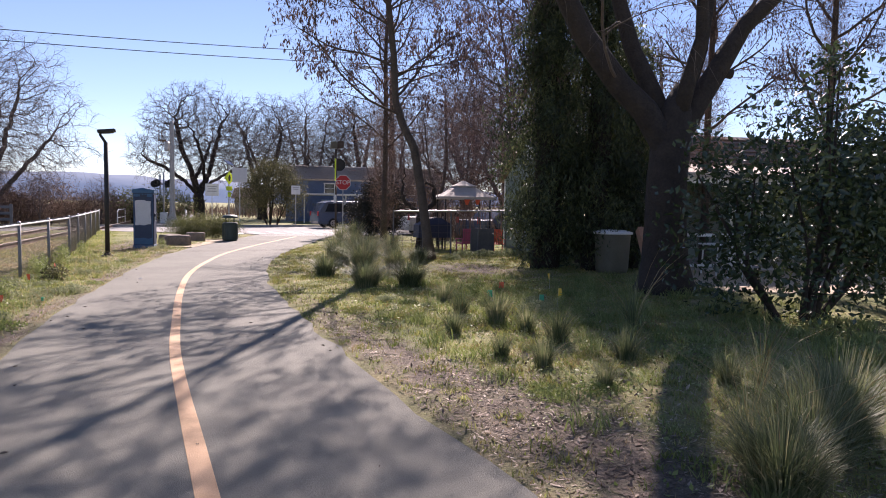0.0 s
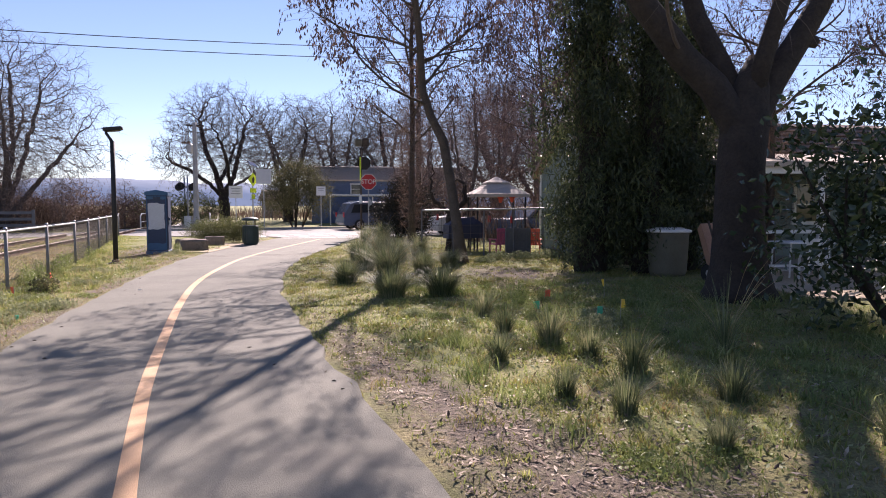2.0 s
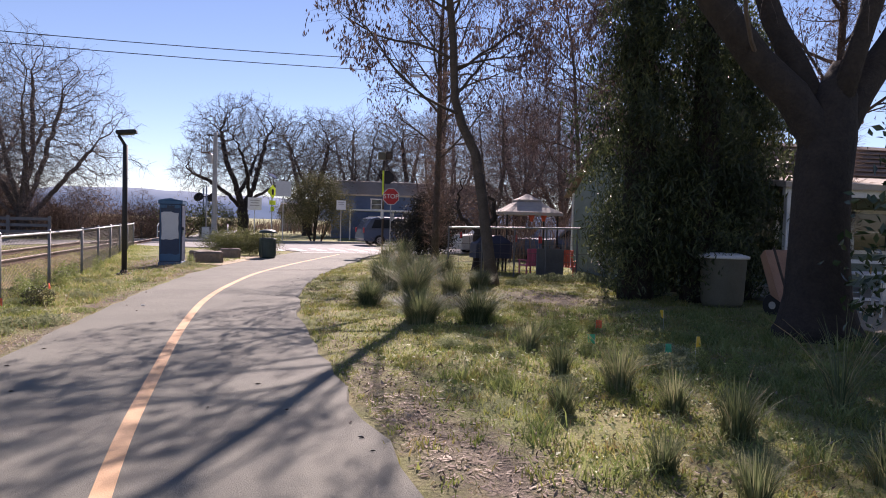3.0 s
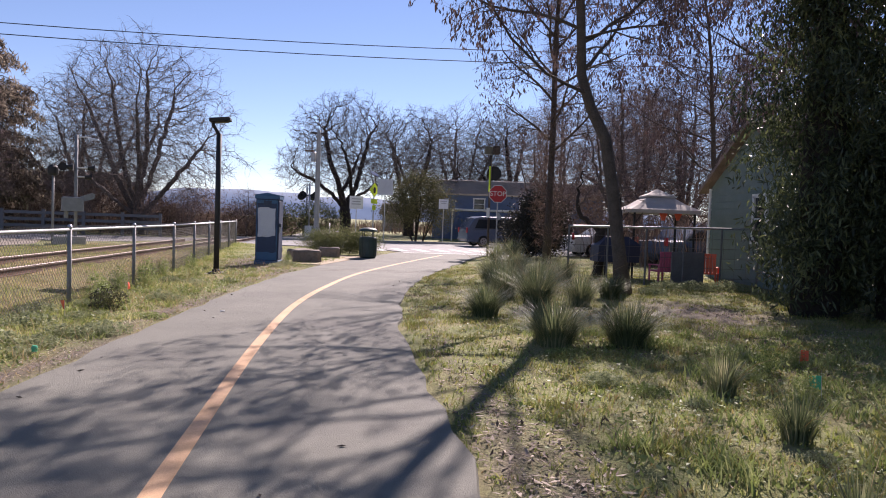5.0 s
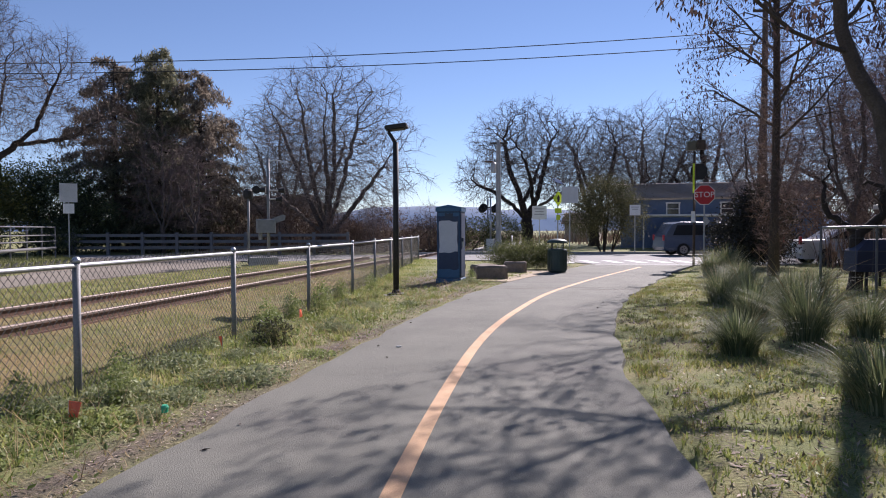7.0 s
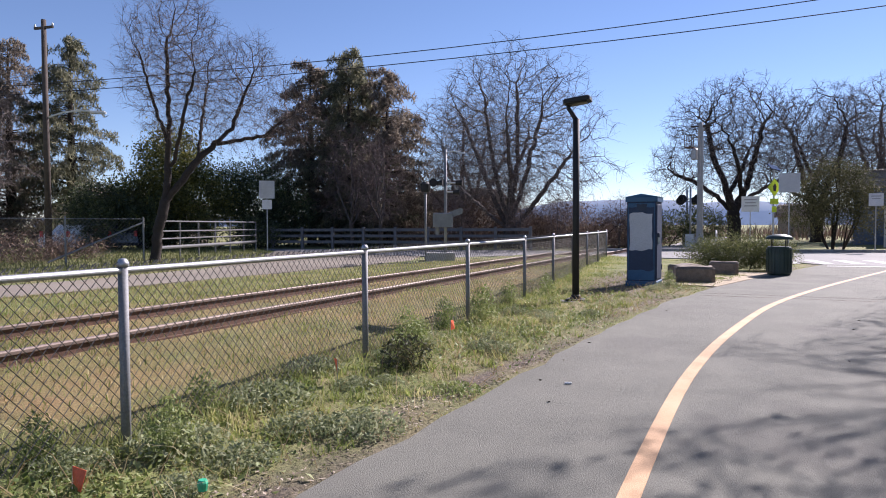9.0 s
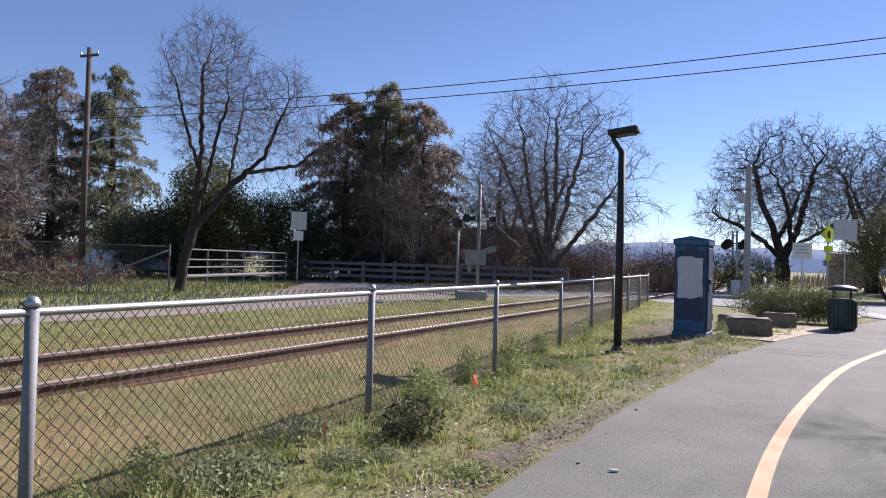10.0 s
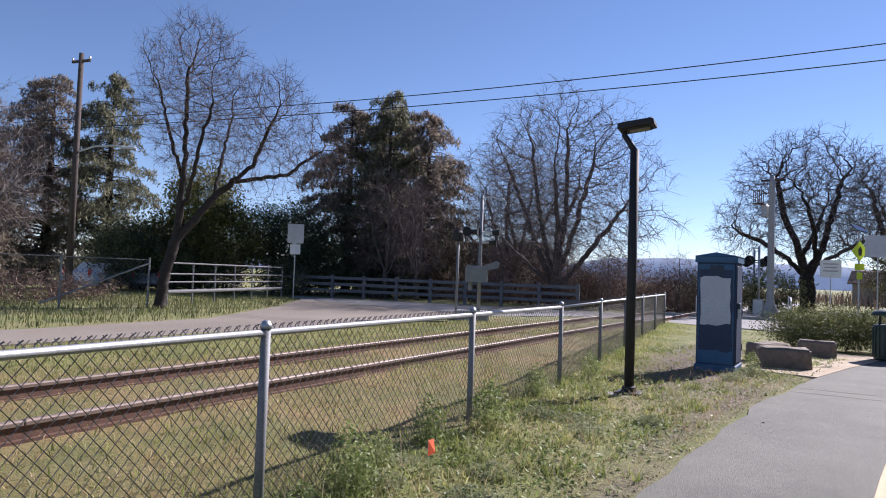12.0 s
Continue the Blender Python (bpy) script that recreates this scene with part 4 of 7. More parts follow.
clump_tree("hedge_bush", 24, "dark low evergreen bush behind the pipe fence", (-34.0, 34.0, 0), [((0, 0, 0.9), (1.5, 1.5, 1.0)), ((2.0, 2.6, 0.9), (1.5, 1.6, 1.0)), ((-1.8, -1.6, 0.9), (1.5, 1.4, 1.0))], 9000, 0.14, "ivy", category="shrub")
# twiggy brush by the railway crossing
for i, (x, y, s) in enumerate(((-15.5, 43.5, 0.34), (-13.0, 46.5, 0.36), (-17.5, 42.8, 0.32), (-21.0, 42.2, 0.33))):
    place(brown, x, y, s, 47 * i, "low reddish bare brush beside the street")

# ivy-clad trees and the great forked tree by the house
big = thing("forked_tree", "massive dark tree forking into several thick limbs", "tree", (7.3, 12.0, 0))
high, tips, rng = Shape(), [], random.Random(77)
part("trunk", Shape().tube([(0.05, 0, -0.1), (0.04, 0, 0.2), (0.02, 0, 0.6), (0.0, 0, 1.3), (0.0, 0, 2.2), (0.06, 0, 2.9), (0.14, 0, 3.5), (0.2, 0, 4.0)], [0.72, 0.55, 0.45, 0.40, 0.38, 0.38, 0.30, 0.1], 16), "bark_dark", big, smooth=True)
cfg = dict(BARE, segs=[7, 6, 5, 5], sides=[7, 5, 4, 3], kids=[5, 5, 5], first=[0.3, 0.2, 0.15], rise=[0.0, -0.03, -0.08, -0.16], angle=[0.65, 0.7, 0.8], len=[3.4, 2.4, 1.5, 1.0], thin=0.0035)
FORKS = (([(0.05, 0, 2.2), (-0.1, 0, 2.9), (-0.5, 0.05, 3.5), (-1.0, 0.1, 3.95), (-1.7, 0.2, 4.85), (-2.15, 0.2, 5.65), (-2.7, 0.1, 6.7), (-3.2, 0.2, 7.8), (-4.2, 1.0, 9.0), (-5.4, 2.0, 10.2)], 0.29),
         ([(0.0, 0.1, 3.2), (-0.25, 0.3, 3.95), (-0.55, 0.5, 4.7), (-0.75, 0.7, 5.6), (-1.0, 0.8, 6.9), (-1.6, 1.2, 8.2), (-2.8, 2.6, 9.6), (-4.4, 4.2, 10.8)], 0.20),
         ([(0.1, -0.1, 3.2), (0.22, -0.25, 4.0), (0.38, -0.4, 4.8), (0.3, -0.5, 5.6), (0.05, -0.6, 6.6), (-0.4, -0.8, 8.0)], 0.17),
         ([(0.2, 0.1, 3.2), (0.55, 0.25, 4.0), (0.88, 0.4, 4.8), (1.08, 0.5, 5.8), (1.2, 0.6, 7.2)], 0.16),
         ([(0.05, 0, 2.3), (0.2, 0, 3.0), (0.52, 0, 3.6), (0.92, -0.05, 4.25), (1.43, -0.1, 5.15), (2.13, -0.2, 5.85), (3.1, -0.2, 6.7)], 0.29))
for line, r in FORKS:
    n = len(line)
    part("limb", Shape().tube(line, [r * (1 - 0.62 * i / (n - 1)) for i in range(n)], 10), "bark_dark", big, smooth=True)
    for i in range(3, n):
        a = Vector(line[i])
        d = (Vector(line[i]) - Vector(line[i - 1])).normalized() + rnd_dir(rng) * 0.75
        grow(high, high, rng, a, d.normalized(), r * 0.12, 3.4, 0, cfg, tips)
part("stub", Shape().tube([(0.85, -0.05, 4.1), (1.08, -0.06, 4.26), (1.24, -0.06, 4.24)], [0.15, 0.11, 0.10], 8), "bark_dark", big, "sawn-off limb stub", smooth=True)
tagged(part("crown", high, "twig_near", big, "fine bare twigs"), kind="stuff")


def column(name, seed, label, at, height, rad, n, leaf, material):
    """An upright tree smothered in leaves from the ground up."""
    rng = np.random.default_rng(seed)
    t = thing(name, label, "tree", at)
    part("trunk", Shape().tube([(0, 0, -0.1), (0.05, 0.05, height * 0.5), (0, 0, height)], [rad * 0.42, rad * 0.34, 0.06], 10), "bark_dark", t, smooth=True)
    m = n // 30
    z = rng.uniform(0.02, 1, m) * height
    a = rng.uniform(0, 2 * np.pi, m)
    wob = 1 + 0.45 * np.sin(3 * a + z * 1.7) + 0.3 * np.sin(5 * a - z * 2.9) + 0.2 * np.sin(z * 3.1 + seed)
    r = rad * wob * rng.uniform(0.25, 1.0, m) ** 0.5 * np.interp(z / height, [0, 0.2, 0.45, 0.7, 1], [0.7, 1.0, 0.9, 0.6, 0.25])
    q = np.stack([r * np.cos(a), r * np.sin(a), z], 1)
    cs = rng.normal(0, 1, (m, 30, 3)) * np.array([0.15, 0.15, 0.3])
    cen = [(q[:, None, :] + cs).reshape(-1, 3)]
    # side boughs that arch out and hang
    for _ in range(46):
        z0, a0 = rng.uniform(0.1, 0.97) * height, rng.uniform(0, 2 * np.pi)
        reach = rad * rng.uniform(1.0, 2.1) * np.interp(z0 / height, [0, 0.3, 1], [0.9, 1.0, 0.6])
        u = rng.uniform(0.3, 1.0, 210)
        b = np.stack([np.cos(a0) * reach * u, np.sin(a0) * reach * u, z0 + 0.35 * u - 0.75 * u ** 2], 1)
        cen.append(b + rng.normal(0, 1, (210, 3)) * np.array([0.11, 0.11, 0.17]))
    cen = np.concatenate(cen)
    cen = cen[cen[:, 2] > 0.05]
    v, f = leaf_cloud(cen, leaf, rng, aspect=0.24, droop=1.3)
    part("crown", bulk("crown", v, f), material, t, "dark hanging leaves")
    return t


column("ivy_clad_tree", 41, "tall tree trunk smothered in dark ivy", (6.5, 16.6, 0), 7.3, 0.92, 19000, 0.14, "ivy")
column("ivy_clad_tree", 42, "tall tree trunk smothered in dark ivy", (7.8, 16.4, 0), 7.8, 0.88, 18000, 0.14, "ivy")
column("ivy_clad_tree", 43, "dark leafy tree beside the house", (9.0, 17.0, 0), 6.0, 0.8, 9000, 0.15, "ivy")
clump_tree("camellia_bush", 44, "large dark glossy-leaved bush", (7.6, 8.6, 0), [((0.2, 0, 1.6), (1.3, 1.2, 1.5)), ((-1.1, 0.5, 1.4), (0.7, 0.7, 1.2)), ((1.5, 0.4, 2.0), (1.3, 1.2, 1.2)), ((0.5, 0, 3.3), (0.45, 0.45, 0.6)), ((2.6, 1.0, 1.6), (1.3, 1.2, 1.4))], 14500, 0.125, "camellia", category="shrub")

# the leaning tree with its hanging dry leaves
lean_t = thing("leaning_tree", "slender leaning tree hung with dry brown leaves", "tree", (3.95, 19.4, 0))
lean_t.scale = (0.955, 0.955, 0.955)
low, high, tips, rng = Shape(), Shape(), [], random.Random(9)
stem_pts = [(0.0, 0, -0.1), (-0.12, 0, 0.8), (-0.33, 0, 2.2), (-0.55, 0, 3.4), (-0.9, 0.05, 4.1), (-1.12, 0.1, 4.8), (-1.2, 0.1, 6.2), (-1.4, 0.0, 7.8), (-1.5, 0.0, 9.4), (-1.7, 0.0, 11.0), (-2.0, 0.1, 12.8), (-2.2, 0.2, 14.4)]
low.tube(stem_pts, [0.22, 0.15, 0.135, 0.13, 0.12, 0.11, 0.10, 0.09, 0.075, 0.06, 0.045, 0.02], 10)
cfg = dict(BARE, levels=3, split=2, segs=[6, 5, 4, 2], sides=[7, 5, 3, 3], kids=[6, 5, 5], first=[0.25, 0.2, 0.15], rise=[0.04, -0.02, -0.06, -0.16], wander=0.2, angle=[0.75, 0.8, 0.8], len=[3.2, 1.7, 0.95, 0.5], thin=0.004)
for z, dx, dy, dz, r, ln in ((4.4, -1, -0.3, 0.5, 0.06, 3.4), (4.9, 0.6, 0.8, 0.6, 0.07, 2.6), (5.8, -1, 0.2, 0.5, 0.06, 3.4), (7.0, -1, -0.1, 0.6, 0.05, 3.0), (7.5, 0.2, -0.3, 1, 0.055, 3.0), (7.5, 0.6, 0.9, 0.8, 0.05, 2.6), (5.5, 0.9, 0.6, 0.5, 0.06, 3.0), (6.8, 0.3, -1.0, 0.5, 0.05, 3.2), (7.6, -0.6, -0.8, 1.0, 0.05, 3.2), (7.6, -0.9, 0.4, 1.1, 0.05, 3.2), (5.6, 0.9, 0.5, 0.4, 0.05, 2.6), (8.3, -1, -0.5, 0.4, 0.05, 3.2), (8.9, -0.8, 0.5, 0.5, 0.05, 3.0), (9.4, -1, -0.2, 0.5, 0.05, 3.4), (9.9, 0.2, -0.9, 0.5, 0.045, 3.0), (10.3, -0.9, -0.6, 0.6, 0.045, 3.2), (10.8, -0.5, 0.2, 0.8, 0.04, 2.6), (10.8, 0.6, -0.5, 0.8, 0.04, 2.6), (11.4, -1, 0.1, 0.4, 0.05, 3.6), (11.8, 0.9, -0.4, 0.4, 0.05, 3.2), (12.2, -0.8, -0.6, 0.4, 0.05, 3.6), (12.6, 0.7, 0.6, 0.5, 0.045, 3.0), (13.0, -1, 0.3, 0.5, 0.045, 3.4), (13.4, 0.2, -1, 0.5, 0.045, 3.0), (13.9, -0.6, 0.5, 0.7, 0.04, 2.6), (14.2, 0.5, -0.2, 0.8, 0.04, 2.4)):
    x = np.interp(z, [p[2] for p in stem_pts], [p[0] for p in stem_pts])
    grow(low, high, rng, Vector((x, 0.05, z)), Vector((dx, dy, dz)).normalized(), r * 0.68, ln, 0, cfg, tips)
part("trunk", low, "bark", lean_t, smooth=True)
part("twig_spray", high, "twig_near", lean_t, "fine bare twigs")
nrg = np.random.default_rng(91)
tp = np.array([tuple(p) for p, d in tips])
tp = tp[nrg.random(len(tp)) < 0.3]
cen = (tp[:, None, :] + nrg.normal(0, 1, (len(tp), 5, 3)) * np.array([0.07, 0.07, 0.13]) - np.array([0, 0, 0.12])).reshape(-1, 3)
v, f = leaf_cloud(cen, 0.15, nrg, droop=3.0, aspect=0.34)
part("crown", bulk("crown", v, f), "pods", lean_t, "hanging clusters of dry leaves")
tall = thing("tall_tree", "tall straight tree hung with dry brown leaves", "tree", (3.55, 29.3, 0))
low, high, tips, rng = Shape(), Shape(), [], random.Random(29)
low.tube([(0, 0, -0.1), (0.02, 0, 2), (0.05, 0, 5), (0.0, 0, 8), (0.1, 0, 11)], [0.18, 0.12, 0.105, 0.085, 0.05], 10)
for k in range(15):
    z = 4.0 + 6.8 * k / 15
    a = k * 2.4
    grow(low, high, rng, Vector((0.03, 0, z)), Vector((math.cos(a), math.sin(a), 0.7)).normalized(), 0.05, 2.6, 0, dict(cfg, len=[2.6, 1.4, 0.8, 0.45]), tips)
part("trunk", low, "bark", tall, smooth=True)
part("twig_spray", high, "twig_near", tall, "fine bare twigs")
tp = np.array([tuple(p) for p, d in tips])
cen = (tp[:, None, :] + nrg.normal(0, 1, (len(tp), 1, 3)) * np.array([0.1, 0.1, 0.18]) - np.array([0, 0, 0.12])).reshape(-1, 3)
v, f = leaf_cloud(cen, 0.12, nrg, droop=2.5, aspect=0.36)
part("crown", bulk("crown", v, f), "pods", tall, "hanging clusters of dry leaves")
m = 2000
zt = nrg.uniform(0.6, 9.5, m)
at = nrg.uniform(0, 2 * np.pi, m)
rt = np.interp(zt, [0.6, 2.0, 4.5, 7.0, 9.5], [0.4, 0.6, 0.45, 0.35, 0.2]) * nrg.uniform(0, 1, m) ** 0.6
v, f = twigs_at(nrg, np.stack([rt * np.cos(at), rt * np.sin(at), zt], 1), np.stack([0.5 * np.cos(at), 0.5 * np.sin(at), np.full(m, 0.5)], 1), 2, 0.6, 0.011, 0.2)
tagged(part("climber", bulk("climber", v, f), "brush", tall, "tangled reddish brown climber stems"), kind="stuff")
place(lean_t, 8.2, 18.4, 0.76, 25, "tree above the ivy hung with dry brown leaves")
place(lean_t, 9.9, 28.4, 0.8, 0, "garden tree hung with dry brown leaves behind the canopy")

place(tall, 12.8, 14.3, 0.8, 70, "slender garden tree hung with dry leaves")
place(tall, 11.3, 17.0, 0.85, 160, "slender garden tree hung with dry leaves")

bare_tree("pruned_tree", 8, "small gnarled dark tree pruned back to stubby limbs", (4.3, 24.0, 0), [[(0, 0, -0.1), (0.08, 0, 0.7), (0.0, 0, 1.3)], [(0, 0, 1.3), (-0.5, 0.1, 1.7), (-0.6, 0.1, 2.2)], [(0, 0, 1.2), (0.5, -0.1, 1.7), (0.55, 0, 2.3)]], [((0, 0, 2.3), (1.1, 1.0, 0.8))], 1.5, 160, 0.16, 0.14, "twig_near", "bark_dark", wander=0.5, spray=1, length=0.4, twig=0.006, thin=0.008)


# ---- grass ----
grs = np.random.default_rng(5)


def scatter(n, x0, x1, y0, y1, keep):
    x, y = grs.uniform(x0, x1, n), grs.uniform(y0, y1, n)
    k = keep(x, y) & ~on_paving(x, y)
    return x[k], y[k]


def lay(name, x, y, h, w, material, label, lean=0.5):
    v, f = blades(np.column_stack([x, y]), ground_z(x, y) - 0.01, h, w, grs, lean)
    return solid(name, bulk(name, v, f), material, label, "grass", kind="stuff")


def patchy(x, y, s=1.0):
    return 0.5 + 0.5 * np.sin(1.7 * s * x + 1.3 * np.sin(0.9 * s * y)) * np.sin(1.4 * s * y + 1.1 * np.sin(1.2 * s * x + 2))


x, y = scatter(118000, -1, 9, 1, 33, lambda x, y: (x > curve_x(EDGE_R, y)) & (grs.random(len(x)) < (1.05 - bare_soil(x, y)) * (0.25 + 0.75 * patchy(x, y)) * np.interp(y, [0, 14, 33], [1, 0.9, 0.5])))
lay("lawn_grass", x, y, grs.uniform(0.02, 0.075, len(x)) * (0.6 + 0.7 * patchy(x, y, 1.6)), 0.0058, "grass", "short yellow-green verge grass")
x, y = scatter(135000, -10, -2, 7, 36, lambda x, y: (x < curve_x(EDGE_L, y)) & (x > fence_x(y) - 0.6) & (grs.random(len(x)) < (1.1 - 1.0 * bare_soil(x, y)) * (0.3 + 0.7 * patchy(x, y))))
near_f = np.clip(1.2 - np.abs(x - fence_x(y)) / 1.2, 0.25, 1.0)
lay("verge_grass", x, y, grs.uniform(0.03, 0.14, len(x)) * near_f * (0.6 + 0.7 * patchy(x, y, 1.3)), 0.0055, "grass", "rank green grass along the fence", 0.9)
x, y = scatter(95000, -15.5, -4, 6, 32, lambda x, y: (x < fence_x(y) - 0.2) & (x > -14.6) & (np.abs(x - rail_x(y, 0)) > 0.1) & (np.abs(x - rail_x(y, 1)) > 0.1) & (grs.random(len(x)) < 0.3 + 0.7 * patchy(x, y, 0.8)))
lay("railside_grass", x, y, grs.uniform(0.02, 0.08, len(x)), 0.0055, "straw", "short dry grass beside the rails", 2.2)
x, y = scatter(80000, -15.5, -4, 6, 30, lambda x, y: (x < fence_x(y)) & (x > -14.4) & (grs.random(len(x)) < np.maximum(patchy(x + 3, y, 0.55) ** 2, np.clip((rail_x(y, 1) - 0.6 - x) / 1.0, 0, 0.9))))
lay("railside_green", x, y, grs.uniform(0.03, 0.12, len(x)), 0.0055, "grass", "patches of short green grass beside the rails", 0.9)
x, y = scatter(6000, -7, -2.6, 8, 24, lambda x, y: (x < curve_x(EDGE_L, y) - 0.2) & (x > fence_x(y) - 0.4) & (grs.random(len(x)) < patchy(x + 3, y, 1.1)))
lay("dead_stalks", x, y, grs.uniform(0.1, 0.3, len(x)), 0.003, "straw", "pale dead stalks among the verge weeds", 2.4)
x, y = scatter(9000, -24, 3, 47, 60, lambda x, y: (y > STREET * x + FAR_KERB + 1.5) & (x < -12.5))
lay("brushwood", x, y, grs.uniform(0.5, 2.6, len(x)) * (0.3 + patchy(x, y, 0.4)), 0.014, "brush", "reddish bare brush along the railway", 0.9)
x, y = scatter(9000, 6, 22, 27, 46, lambda x, y: (y > 29))
lay("brushwood", x, y, grs.uniform(0.8, 3.2, len(x)), 0.014, "brush", "reddish bare brush behind the garden", 0.7)
x, y = scatter(7000, -34, -16, 43, 60, lambda x, y: (y > STREET * x + FAR_KERB + 2))
lay("brushwood", x, y, grs.uniform(0.6, 2.8, len(x)), 0.014, "brush", "reddish bare brush behind the guard fence", 0.7)
x, y = scatter(9000, -70, 60, 72, 120, lambda x, y: y > 0)
lay("distant_thicket", x, y, grs.uniform(0.4, 2.0, len(x)) * (0.5 + 1.0 * patchy(x, y, 0.13)), 0.05, "brush", "far grey-brown thicket beyond the street", 0.6)
x, y = scatter(26000, -40, -17, 14, 36, lambda x, y: x < curve_x(LANE_F, y) - 0.1)
lay("bank_grass", x, y, grs.uniform(0.06, 0.26, len(x)), 0.012, "hedge", "tall green grass on the bank by the lane")
x, y = scatter(90000, 0, 5.2, 0.5, 15, lambda x, y: grs.random(len(x)) < bare_soil(x, y))
v, f = leaf_cloud(np.column_stack([x, y, ground_z(x, y) + 0.012]), 0.02 + 0.075 * grs.random((len(x), 1)) ** 2, grs, aspect=0.26, flat=True)
v[:, 2] = np.maximum(v[:, 2] * 0.3, ground_z(v[:, 0], v[:, 1]) + 0.004)
solid("wood_chips", bulk("wood_chips", v, f), "chips", "scattered wood chips and leaf litter beside the path", "litter", kind="stuff")
x, y = scatter(62000, -1, 7, 1.5, 26, lambda x, y: (x > curve_x(EDGE_R, y) - 0.02) & (grs.random(len(x)) < 0.35 + 0.6 * patchy(x + 1, y + 2, 1.1)))
lay("dry_thatch", x, y, grs.uniform(0.012, 0.05, len(x)), 0.004, "straw", "flattened dry straw in the verge", 2.6)
x, y = scatter(45000, -8, -2, 8, 26, lambda x, y: (x < curve_x(EDGE_L, y) + 0.02) & (x > fence_x(y)) & (grs.random(len(x)) < 0.3 + 0.6 * patchy(x + 2, y, 1.2)))
lay("dry_thatch", x, y, grs.uniform(0.012, 0.05, len(x)), 0.004, "straw", "flattened dry straw beside the fence", 2.6)
x, y = scatter(46000, -6, -2, 8, 26, lambda x, y: grs.random(len(x)) < bare_soil(x, y) * 0.9)
v, f = leaf_cloud(np.column_stack([x, y, ground_z(x, y) + 0.012]), 0.042, grs, aspect=0.3, flat=True)
v[:, 2] = np.maximum(v[:, 2] * 0.3, ground_z(v[:, 0], v[:, 1]) + 0.004)
solid("leaf_litter", bulk("leaf_litter", v, f), "chips", "dry leaf litter along the path edge", "litter", kind="stuff")


def tufts(name, n, x0, x1, y0, y1, keep, h, label, wide=0.035, material="grass", k=16):
    """Many small tufts of taller blades."""
    cx2, cy2 = scatter(n, x0, x1, y0, y1, keep)
    x = np.repeat(cx2, k) + grs.normal(0, wide, len(cx2) * k)
    y = np.repeat(cy2, k) + grs.normal(0, wide, len(cy2) * k)
    hh = np.repeat(grs.uniform(0.5, 1.3, len(cx2)), k) * h * grs.uniform(0.6, 1.2, len(x))
    lay(name, x, y, hh, 0.005 if wide < 0.05 else 0.006, material, label, 1.25)


tufts("lawn_tuft_cover", 3000, -1, 7.5, 2, 28, lambda x, y: (x > curve_x(EDGE_R, y) + 0.1) & (grs.random(len(x)) < 0.25 + 0.75 * patchy(x, y, 2.1)), 0.065, "uneven tufts of brighter grass in the lawn")
tufts("rough_tuft_cover", 620, 1.2, 8.5, 1.5, 14.5, lambda x, y: (x > curve_x(EDGE_R, y) + 1.0) & (grs.random(len(x)) < (0.2 + 0.8 * patchy(x, y, 1.7)) * np.clip((x - curve_x(EDGE_R, y)) / 3, 0.25, 1)), 0.17, "rough darker green tussocks in the lawn", 0.085, "weed", 46)
tufts("verge_tuft_cover", 4200, -8, -2.3, 8, 28, lambda x, y: (x < curve_x(EDGE_L, y) - 0.15) & (x > fence_x(y) - 0.2) & (grs.random(len(x)) < (0.2 + 0.8 * patchy(x, y, 2.3)) * (1.1 - bare_soil(x, y))), 0.105, "uneven tufts of brighter grass along the fence")


tufts("mown_clump_cover", 3600, -1, 7.5, 2, 26, lambda x, y: (x > curve_x(EDGE_R, y) + 0.15) & (grs.random(len(x)) < (0.35 + 0.65 * patchy(x + 4, y + 1, 2.7)) * np.interp(y, [2, 6, 26], [0.5, 1, 0.8]) * np.clip(1.1 - bare_soil(x, y), 0.1, 1)), 0.075, "mown clumps of yellow-green grass", 0.085, "lawn", 34)
x, y = scatter(26000, -1, 8, 1.5, 24, lambda x, y: (x > curve_x(EDGE_R, y) + 0.1) & (grs.random(len(x)) < patchy(x + 6, y + 3, 1.3) ** 2))
v, f = leaf_cloud(np.column_stack([x, y, ground_z(x, y) + 0.02]), 0.05, grs, aspect=0.4, flat=True)
solid("lawn_litter", bulk("lawn_litter", v, f), "chips", "brown dead leaves lying in the lawn", "litter", kind="stuff")


def leafy_cover(name, n, x0, x1, y0, y1, keep, size, top, label):
    """Small broad leaves close to the ground."""
    x, y = scatter(n, x0, x1, y0, y1, keep)
    z = ground_z(x, y) + grs.uniform(0.01, 1, len(x)) * top * patchy(x, y, 3.1)
    v, f = leaf_cloud(np.column_stack([x, y, z]), size, grs, aspect=0.6, flat=True)
    solid(name, bulk(name, v, f), "weed", label, "ground cover", kind="stuff")


leafy_cover("clover_cover", 60000, -8, -2.4, 8, 27, lambda x, y: (x < curve_x(EDGE_L, y) - 0.1) & (x > fence_x(y) - 0.1) & (grs.random(len(x)) < patchy(x + 1, y + 5, 1.9) * (1.15 - bare_soil(x, y))), 0.045, 0.1, "low broad-leaved weeds mixed into the fence verge")
leafy_cover("clover_cover", 42000, 0.5, 8, 2, 14, lambda x, y: (x > curve_x(EDGE_R, y) + 0.5) & (grs.random(len(x)) < patchy(x + 2, y + 1, 1.6) * np.clip((x - curve_x(EDGE_R, y)) / 3, 0.15, 1)), 0.045, 0.1, "low broad-leaved weeds mixed into the shaded lawn")


